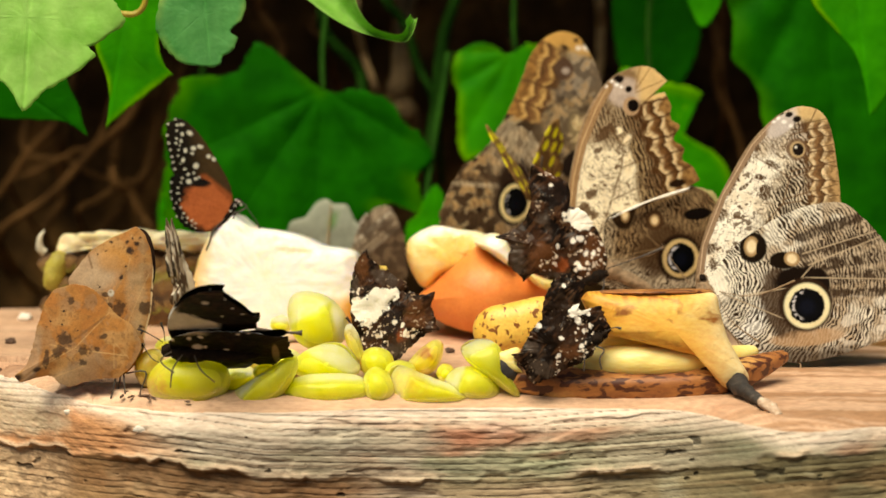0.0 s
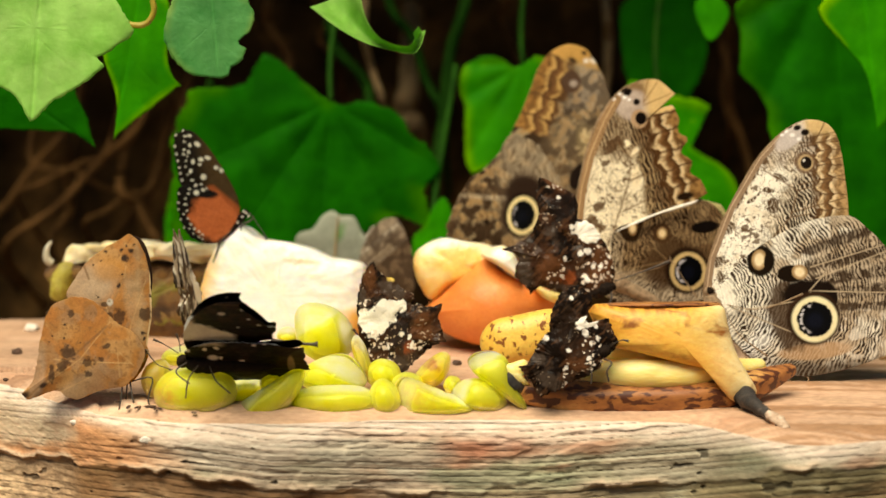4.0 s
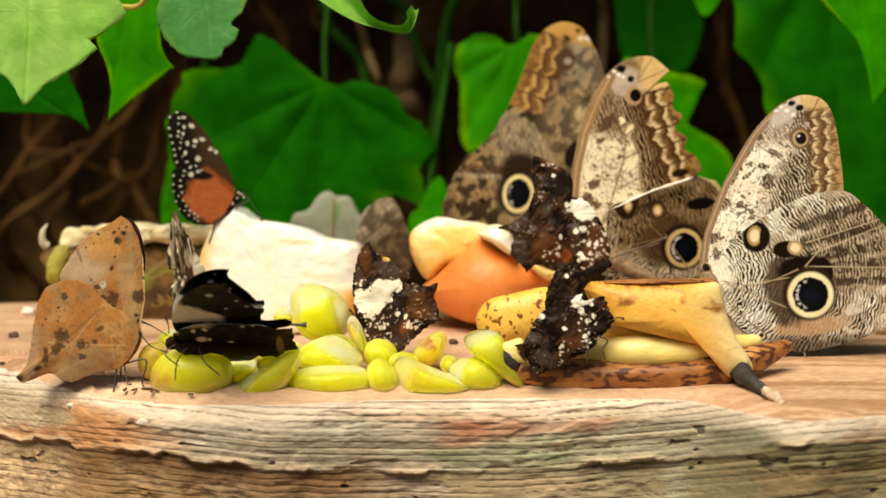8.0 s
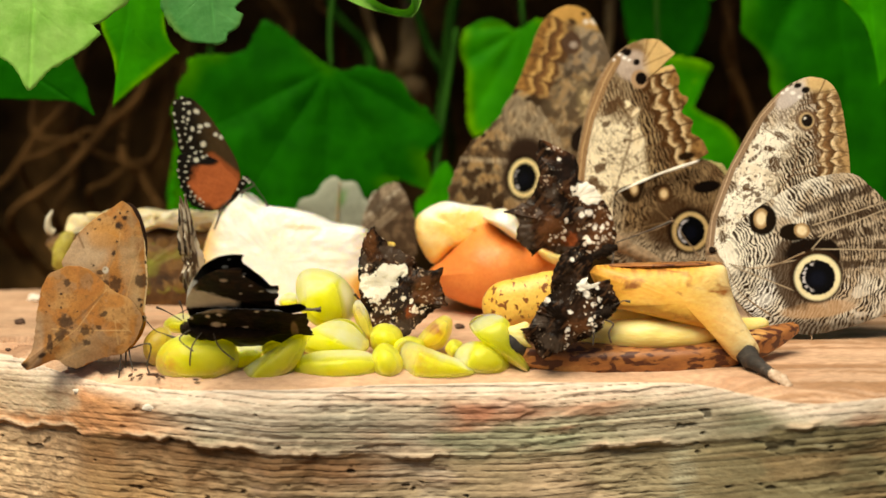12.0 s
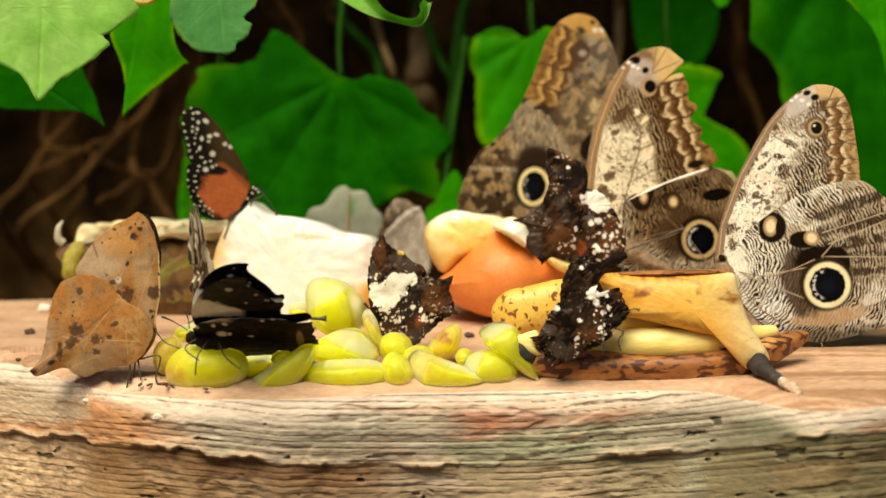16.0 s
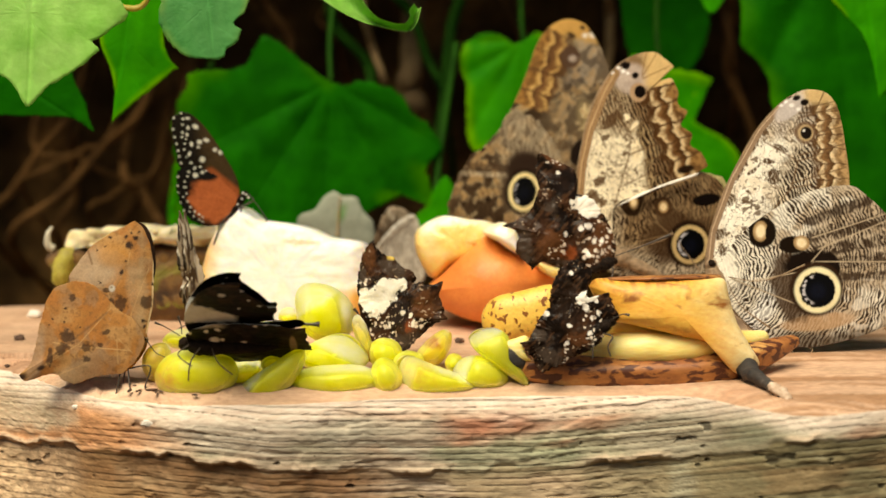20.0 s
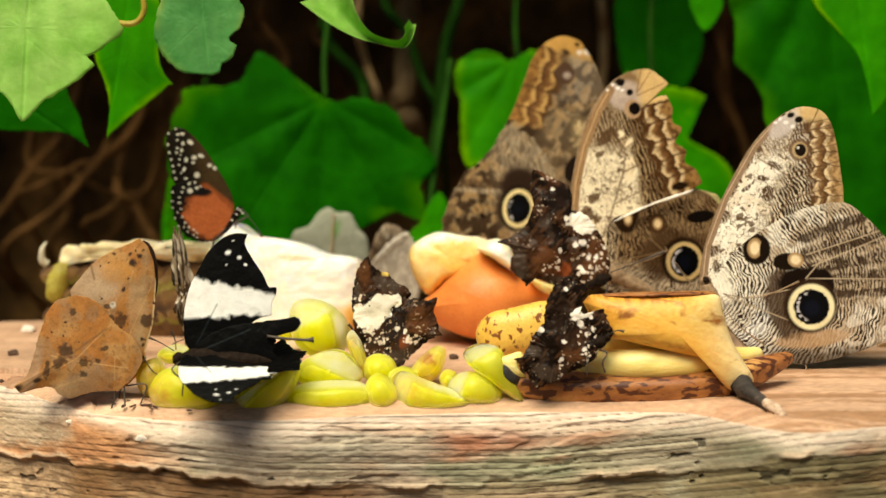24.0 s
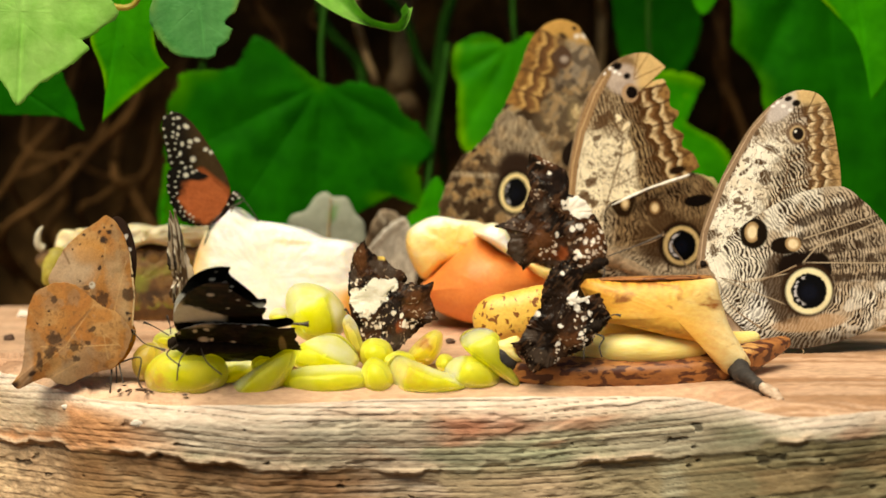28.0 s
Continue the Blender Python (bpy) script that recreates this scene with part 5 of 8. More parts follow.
def wing(name, outline, unit, pattern, mat, back=None, n=300, rings=70, bulge=0.6, thick=0.0003, lift=0.0, ragged=0.0, seed=1, swell=None, centre=None, fold=0.012):
    """A wing in its x and z with a pattern on the side towards -y and another on the far side."""
    edge = spline(outline, n)
    count = len(edge)
    c = np.array(centre, float) if centre else edge.mean(0)
    if ragged:
        edge = edge + (vnoise(np.arange(count) * 99.0 / n, np.zeros(count), seed) - 0.5)[:, None] * ragged * (edge - c) / np.linalg.norm(edge - c, axis=1)[:, None]
    size = np.ptp(edge, axis=0).max()

    def sheet(m):
        q = np.concatenate([c[None], *[c + (edge - c) * s for s in np.linspace(1 / m, 1, m)]])
        s = np.concatenate([[0], np.repeat(np.linspace(1 / m, 1, m), count)])
        y = -bulge * size * 0.05 * (1 - s ** 2) + fold * size * (fnoise(q[:, 0] / size * 5, q[:, 1] / size * 5, seed) - 0.5)
        if swell:
            y = y + swell(q[:, 0], q[:, 1])
        return q, y

    def ring_faces(m, start, flip):
        i = np.arange(count)
        j = (i + 1) % count
        tris = np.stack([np.full(count, start), start + 1 + i, start + 1 + j], -1)
        a = (start + 1 + np.arange(m - 1) * count)[:, None]
        quads = np.stack([a + i, a + count + i, a + count + j, a + j], -1).reshape(-1, 4)
        return (tris[:, ::-1], quads[:, ::-1]) if flip else (tris, quads)

    q1, y1 = sheet(rings)
    m2 = rings if back and back is not cut_back else 8
    q2, y2 = sheet(m2)
    v1 = np.stack([q1[:, 0] * unit, y1 * unit - thick / 2 + lift, q1[:, 1] * unit], -1)
    v2 = np.stack([q2[:, 0] * unit, y2 * unit + thick / 2 + lift, q2[:, 1] * unit], -1)
    t1, f1 = ring_faces(rings, 0, False)
    t2, f2 = ring_faces(m2, len(v1), True)
    r1, r2 = 1 + (rings - 1) * count, len(v1) + 1 + (m2 - 1) * count
    i = np.arange(count)
    j = (i + 1) % count
    rim = np.stack([r1 + i, r2 + i, r2 + j, r1 + j], -1)
    col = np.concatenate([pattern(q1[:, 0], q1[:, 1]), (back or pattern)(q2[:, 0], q2[:, 1])])
    return raw_mesh(name, np.concatenate([v1, v2]), np.concatenate([t1, t2]), np.concatenate([f1, f2, rim]), mat, col)


def body_parts(root, unit, head, tail, r, mat, eye=True):
    """Head, thorax and abdomen on a line from head to tail, in drawing units (x, z) with y at the wings' plane."""
    h, t = Vector((head[0] * unit, 0, head[1] * unit)), Vector((tail[0] * unit, 0, tail[1] * unit))
    r = r * unit
    th = part("thorax", sweep("thorax", [h.lerp(t, 0.10), h.lerp(t, 0.2), h.lerp(t, 0.32), h.lerp(t, 0.45)], [r * 0.6, r, r * 1.05, r * 0.7], mat, 16, 16, rough=0.3), root)
    part("abdomen", sweep("abdomen", [h.lerp(t, 0.42), h.lerp(t, 0.6), h.lerp(t, 0.85), t], [r * 0.7, r * 0.85, r * 0.6, r * 0.15], mat, 16, 20, rough=0.2), root)
    hd = part("head", sweep("head", [h, h.lerp(t, 0.05), h.lerp(t, 0.13)], [r * 0.35, r * 0.62, r * 0.5], mat, 14, 10, rough=0.2), root)
    if eye:
        for side in (-1, 1):
            part("eye", lump_mesh("eye", r * 0.36, M_BODY, 2, 1.0), hd, "dark round eye", pose(*(h.lerp(t, 0.06) + Vector((0, side * r * 0.45, r * 0.1)))))


def limbs(root, unit, legs, feelers, mat=None, w=1.1):
    """Legs and antennae as thin bent tubes: lists of (x, z, y) in drawing units, y counted towards the viewer."""
    for name, rows, knob in (("leg", legs, False), ("antenna", feelers, True)):
        for row in rows:
            pts = [Vector((a * unit, -d * unit, b * unit)) for a, b, d in row]
            rad = [w * unit] * len(pts)
            if knob:
                rad = [w * 0.7 * unit] * (len(pts) - 1) + [w * 2.0 * unit]
            part(name, sweep(name, pts, rad, mat or M_LEG, 7, 6 * len(pts)), root)


def cut_back(x, z, base=(0.30, 0.20, 0.12)):
    c = np.tile(np.array([*base, 0.3]), (len(x), 1))
    return c


# --- owl butterflies ---
UMBER = (0.035, 0.019, 0.010)


def speckle(c, x, z, amount, size, seed, colour=UMBER, low=0.60, high=0.66):
    n = fnoise(x / size, z / size, seed, 3)
    lay(c, amount * smooth(0.022, 0.008, np.abs(n - low + 0.08)) * smooth(0.35, 0.55, fnoise(x / size / 2.5, z / size / 2.5, seed + 1, 2)), colour)
    lay(c, amount * smooth(high + 0.03, high + 0.06, n), colour)


def marble(c, x, z, zone, size, seed, colour=UMBER, ripple=None, full=0.55):
    """Ragged dark marbling."""
    wx, wz = x + size * 0.9 * (fnoise(x / size, z / size, seed + 1) - 0.5), z + size * 0.9 * (fnoise(x / size, z / size, seed + 2) - 0.5)
    lay(c, zone * smooth(full - 0.05, full + 0.03, fnoise(wx / size, wz / size * 1.3, seed, 4)), colour, ripple)


def ripples(x, z, field, pitch, seed, wig=1.0, share=0.5):
    """Fine broken wavy lines that follow a field; 1 on the lines."""
    g = field / pitch + wig * 1.5 * (fnoise(x / (pitch * 1.3), z / (pitch * 1.3), seed, 2) - 0.5) + wig * 2.2 * (fnoise(x / (pitch * 4), z / (pitch * 4), seed + 5, 2) - 0.5)
    v = 0.5 + 0.5 * np.cos(2 * np.pi * g) + 0.7 * (vnoise(x / (pitch * 0.9), z / (pitch * 0.9), seed + 9) - 0.5)
    return smooth(1 - share - 0.14, 1 - share + 0.14, v)


def chevrons(c, x, z, a, b, pitch, deep, zone=1.0, shift=0.0, pale=(0.76, 0.60, 0.38), brown=(0.40, 0.24, 0.10), dark=(0.085, 0.042, 0.018)):
    """Two rows of tan scalloped cells along the margin a to b (the wing lies to the left of that way), with dark joints."""
    length = math.hypot(b[0] - a[0], b[1] - a[1])
    ux, uz = (b[0] - a[0]) / length, (b[1] - a[1]) / length
    x, z = x + 9 * (fnoise(x / 15, z / 15, 301) - 0.5), z + 11 * (fnoise(x / 15, z / 15, 311) - 0.5)
    s = ((x - a[0]) * ux + (z - a[1]) * uz) / pitch + shift
    d = ((z - a[1]) * ux - (x - a[0]) * uz) / deep
    tip = np.abs(s % 1 - 0.5) * 2
    cell = vnoise(np.floor(s) * 1.7 + 3.1, np.zeros(len(x)) + 0.5, 307)
    d = d - (0.34 + 0.22 * cell) * (1 - tip) + 0.42 * (fnoise(x / 8, z / 8, 305) - 0.5)
    inside = zone * smooth(-0.06, 0.02, s) * smooth(length / pitch + 0.06, length / pitch - 0.02, s)
    ragged = smooth(0.36, 0.56, fnoise(x / 7, z / 7, 309))
    lay(c, inside * smooth(2.85, 2.30, d) * (0.55 + 0.45 * ragged), dark, 0)
    lay(c, inside * smooth(2.12, 2.02, d), (0.25, 0.135, 0.058), 0)
    lay(c, inside * smooth(2.06, 1.94, d) * smooth(1.45, 1.9, d), pale, 0)
    lay(c, inside * smooth(1.32, 1.16, d) * (0.6 + 0.4 * ragged), dark, 0)
    lay(c, inside * smooth(0.98, 0.90, d), brown, 0)
    lay(c, inside * smooth(0.98, 0.90, d) * smooth(0.35, 0.85, d), pale, 0)
    lay(c, inside * smooth(0.30, 0.12, np.abs(d - 0.30)) * ragged * 0.6, dark, 0)
    lay(c, inside * smooth(0.16, 0.04, 1 - tip) * smooth(2.6, 2.2, d) * 0.85, dark, 0)
    lay(c, inside * smooth(2.6, 2.3, d) * smooth(0.52, 0.64, fnoise(x / 5, z / 5, 313)) * 0.45, dark, 0)


def teardrop(c, x, z, cx, cz, rx, rz, core, dark=(0.012, 0.007, 0.004), lean=0.0):
    """A pale drop in a dark oval: core gives the pale part's centre and radii."""
    lay(c, smooth(1.10, 0.92, oval(x, z, cx, cz, rx, rz, lean)), dark, 0)
    d = oval(x, z, *core)
    lay(c, smooth(1.12, 0.88, d), (0.40, 0.26, 0.13), 0)
    lay(c, smooth(0.85, 0.45, d), (0.80, 0.65, 0.42), 0)


def rim_lines(c, x, z, chain, wide, base=(0.60, 0.44, 0.30), dark=(0.16, 0.09, 0.05)):
    """The stiff front edge of a forewing: a tan strip with fine lines along it."""
    gap = np.min([line_gap(x, z, p, q) for p, q in zip(chain, chain[1:])], axis=0)
    lay(c, smooth(wide + 1.2, wide - 0.5, gap), base, 0)
    for k in (0.28, 0.62, 0.97):
        lay(c, smooth(1.7, 0.5, np.abs(gap - wide * k)) * 0.75, dark, 0)


def deepen(c, k):
    """Darker, richer scales where the pigment is dense; pale scales stay pale."""
    c[:, :3] = np.clip(c[:, :3], 0, 1) ** k
    return c


def owl_right():
    place, u = (0.1001, 0.0620, 0.0268), 0.2060
    u /= 1000

    INK, PALE = (0.038, 0.022, 0.013), (0.97, 0.91, 0.78)

    def fore(x, z):
        c = np.tile(np.array([*PALE, 0.0]), (len(x), 1))
        rz = (fnoise(x / 26, z / 26, 3) - 0.5) * 46
        outer = smooth(-6, 22, x - 118 + (205 - z) * 0.42 + rz)
        lay(c, outer, (0.74, 0.65, 0.51), 0)
        lay(c, smooth(236, 262, z + rz * 0.5) * 0.8, (0.60, 0.50, 0.40), 0)
        lay(c, smooth(0.50, 0.62, fnoise(x / 30, z / 30, 8)) * 0.45, (0.74, 0.60, 0.42), 0)
        lines = ripples(x, z, x * 0.9 + z * 0.44, 6.2, 12, 0.75, 0.56)
        lay(c, lines * np.clip(outer + 0.55 * smooth(230, 262, z), 0, 1) * smooth(322, 300, z), INK, 0)
        marble(c, x, z, outer * smooth(175, 150, x) * 0.5, 13, 411, INK, None, 0.55)
        for size, k in ((12, 5), (8, 105), (17, 205)):
            speckle(c, x, z, 0.85 * (1 - outer), size, k, (0.12, 0.07, 0.035), 0.60, 0.70)
        for q, k in (((62, 232, 17, 11, 55), 1), ((105, 181, 11, 15, 0), 2), ((28, 140, 15, 9, 40), 3), ((8, 80, 14, 10, 0), 4), ((46, 190, 20, 5, 60), 5), ((70, 192, 12, 4, 40), 6), ((118, 230, 14, 5, -20), 7), ((14, 52, 9, 12, 0), 8), ((92, 208, 13, 4, -10), 9)):
            blot = smooth(1.15, 0.8, oval(x, z, *q) + 1.5 * (fnoise(x / 6, z / 6, 420 + k, 3) - 0.5))
            lay(c, blot * (0.55 + 0.45 * ripples(x, z, x + 0.4 * z, 6.5, 40 + k, 1.0, 0.6)), (0.10, 0.06, 0.032), 0)
        for size, k in ((15, 535), (9, 545)):
            n = fnoise(x / size, z / size, k, 3)
            lay(c, (1 - outer) * smooth(0.022, 0.008, np.abs(n - 0.5)) * smooth(0.44, 0.58, fnoise(x / 34, z / 34, k + 2)) * 0.75, (0.14, 0.08, 0.04), 0)
        chevrons(c, x, z, (236, 152), (228, 322), 27, 21, smooth(334, 326, z), 0.15, (0.82, 0.64, 0.40), (0.50, 0.32, 0.15), (0.12, 0.062, 0.027))
        veins(c, x, z, [((148, 207), (136, 160)), ((136, 160), (96, 113)), ((148, 207), (210, 227)), ((148, 207), (88, 243)), ((136, 160), (170, 166)), ((150, 283), (222, 303)), ((150, 250), (230, 268)), ((150, 218), (235, 238)), ((136, 168), (234, 196))], 2.0, (0.16, 0.09, 0.045), 0.75)
        lay(c, smooth(300, 318, z) * smooth(150, 172, x), (0.66, 0.46, 0.22), 0)
        veins(c, x, z, [((180, 296), (196, 330)), ((160, 300), (214, 312)), ((150, 292), (222, 296))], 1.6, (0.13, 0.07, 0.03), 0.8)
        rim_lines(c, x, z, ((-12, 15), (-4, 85), (30, 175), (82, 265), (120, 308)), 7)
        lay(c, smooth(1.25, 0.8, oval(x, z, 134, 300, 30, 14, 40)) * 0.85, (0.62, 0.55, 0.52), 0)
        dots(c, x, z, [(133, 321, 6, 0.55, 25), (147, 319, 7, 0.65, 20), (161, 311, 7.5, 0.75, 15)], 7, (0.012, 0.008, 0.006))
        dots(c, x, z, [(128, 312, 4, 0.6, 30), (138, 306, 4.5, 0.8), (150, 299, 4, 0.8), (120, 306, 4, 0.6)], 4, (0.92, 0.88, 0.84), 0.4)
        lay(c, smooth(1.15, 0.95, oval(x, z, 161, 257, 18, 19)) * 0.85, (0.16, 0.09, 0.05), 0)
        lay(c, smooth(1.1, 0.95, oval(x, z, 162, 257, 13.5, 14.5)), (0.50, 0.36, 0.20), 0)
        lay(c, smooth(1.1, 0.9, oval(x, z, 163, 257, 10, 11)), (0.014, 0.009, 0.007), 0)
        dots(c, x, z, [(159, 261, 2.6)], 3, (0.8, 0.76, 0.7))
        return deepen(c, 1.04)

    def hind(x, z):
        c = np.tile(np.array([0.80, 0.74, 0.63, 0.0]), (len(x), 1))
        far = np.hypot(x + 10, z - 10)
        lay(c, smooth(110, 20, far) * 0.9, (0.95, 0.89, 0.76), 0)
        lay(c, smooth(0.46, 0.60, fnoise(x / 34, z / 34, 7)) * smooth(90, 150, x + z * 0.4) * 0.75, (0.46, 0.34, 0.22), 0)
        arc = np.abs(far - 112 + 16 * (fnoise(x / 40, z / 40, 17) - 0.5))
        lay(c, smooth(26, 8, arc) * smooth(0, -40, z) * 0.9, (0.93, 0.92, 0.88), 0)
        lay(c, smooth(-58, -96, z + (x - 60) * 0.34) * smooth(140, 60, x) * 0.8, (0.74, 0.73, 0.70), 0)
        shore = smooth(1.25, 0.9, oval(x, z, 276, 66, 116, 74, 14) + 0.3 * (fnoise(x / 30, z / 30, 29) - 0.5))
        lay(c, shore * 0.8, (0.40, 0.30, 0.20), 0)
        for k, (a, b, w) in enumerate((((165, 100), (300, 148), 12), ((170, 72), (370, 122), 15), ((180, 48), (370, 78), 13), ((190, 24), (370, 44), 13), ((205, 2), (370, 8), 10))):
            lay(c, smooth(w, w * 0.45, line_gap(x, z, a, b) + 9 * (fnoise(x / 8, z / 8, 40 + k) - 0.5)) * 0.9, (0.050, 0.029, 0.016), 0)
        lines = ripples(x, z, far, 6.0, 61, 0.75, 0.52)
        lay(c, (1 - lines) * shore * smooth(0.40, 0.58, fnoise(x / 12, z / 12, 437)) * 0.55, (0.62, 0.51, 0.38), 0)
        heavy = 0.55 + 0.45 * smooth(0.36, 0.56, fnoise(x / 26, z / 26, 429)) - 0.45 * smooth(40, 10, np.hypot(x - 20, z - 20))
        lay(c, lines * heavy, INK, 0)
        lay(c, smooth(0.56, 0.66, fnoise(x / 22, z / 15, 433)) * smooth(200, 240, x) * smooth(10, -20, z) * 0.6, (0.86, 0.80, 0.70), 0)
        lay(c, smooth(-84, -108, z - np.abs(x - 190) * 0.08 + 8 * (fnoise(x / 14, z / 14, 5) - 0.5)) * smooth(60, 150, x) * 0.8, (0.055, 0.034, 0.02), 0)
        lay(c, smooth(1.15, 0.85, oval(x, z, 180, -76, 66, 15, 6)) * 0.75, (0.50, 0.32, 0.18), 0)
        lay(c, smooth(1.12, 0.82, oval(x, z, 132, -12, 36, 66, 10) + 0.3 * (fnoise(x / 16, z / 16, 77) - 0.5)) * 0.92, (0.075, 0.045, 0.026), 0)
        lay(c, smooth(1.15, 0.80, oval(x, z, 162, 26, 46, 24, 8) + 0.4 * (fnoise(x / 12, z / 12, 427) - 0.5)), (0.012, 0.007, 0.005), 0)
        lay(c, smooth(1.12, 0.88, oval(x, z, 203, 24, 14, 24, 20)), (0.012, 0.007, 0.005), 0)
        veins(c, x, z, [((170, 72), (360, 132)), ((175, 30), (370, 28)), ((172, 30), (158, 14)), ((158, 14), (60, -4)), ((30, 0), (150, -48)), ((180, 52), (330, 112)), ((168, 30), (196, 62))], 1.8, (0.50, 0.40, 0.28), 0.8)
        teardrop(c, x, z, 83, 82, 24, 27, (80, 84, 13, 18, -6), lean=-6)
        lay(c, smooth(1.1, 0.9, oval(x, z, 96, 84, 7, 17, -10)), (0.012, 0.007, 0.004), 0)
        teardrop(c, x, z, 136, 60, 24, 15, (151, 63, 14, 13, -20))
        eyespot(c, x, z, 178, -20, 41, 1.16, ring=(0.86, 0.78, 0.50))
        return deepen(c, 1.04)

    root = thing("owl_butterfly", pose(*place, FACING), "large owl butterfly, wings closed, cream forewing and one big eyespot", "butterfly", "owl butterflies")
    fo = [(-8, 0), (-13, 35), (-4, 85), (15, 143), (45, 205), (80, 265), (115, 305), (145, 327), (170, 334), (200, 327), (218, 305), (227, 273), (233, 233), (238, 193), (240, 161, 1), (210, 115), (150, 65), (70, 15), (20, -3)]
    hi = [(0, -1), (14, 35), (42, 75), (80, 107), (130, 137), (180, 157), (240, 163), (275, 139), (310, 103), (345, 55), (370, 5), (370, -40), (335, -69), (290, -89), (235, -108), (170, -121), (122, -115), (75, -95), (35, -57), (15, -25)]
    part("forewing", wing("forewing", fo, u, fore, M_OWL, cut_back, 640, 110, 0.4, lift=0.0006), root, "cream forewing with tan scalloped tip")
    part("hindwing", wing("hindwing", hi, u, hind, M_OWL, cut_back, 660, 125, 0.5, lift=-0.0012), root, "finely lined grey hindwing with ringed eyespot")
    far_f, far_h = wing("far_forewing", fo, u, lambda x, z: cut_back(x, z), M_OWL, None, 120, 12), wing("far_hindwing", hi, u, lambda x, z: cut_back(x, z), M_OWL, None, 120, 12)
    part("far_forewing", far_f, root, "", pose(0, 0.006, 0, 0, 0, 1.5))
    part("far_hindwing", far_h, root, "", pose(0, 0.005, 0, 0, 0, 1.5))
    body_parts(root, u, ((-8, 35)), ((30, -105)), 17, M_BODY_TAN)
    limbs(root, u, [[(*((30, -55)), 0), (*((60, -95)), 20), (*((40, -131)), 25)], [(*((130, -115)), 2), (*((135, -129)), 6), (*((142, -145)), 10)], [(*((150, -117)), 2), (*((170, -125)), 6), (*((158, -141)), 10)]],
          [[(*((20, 5)), 8), (*((80, -3)), 30), (*((150, 25)), 50)], [(*((20, 0)), 8), (*((40, -45)), 30), (*((90, -85)), 50)]], M_BODY_TAN, 1.0)
    return root


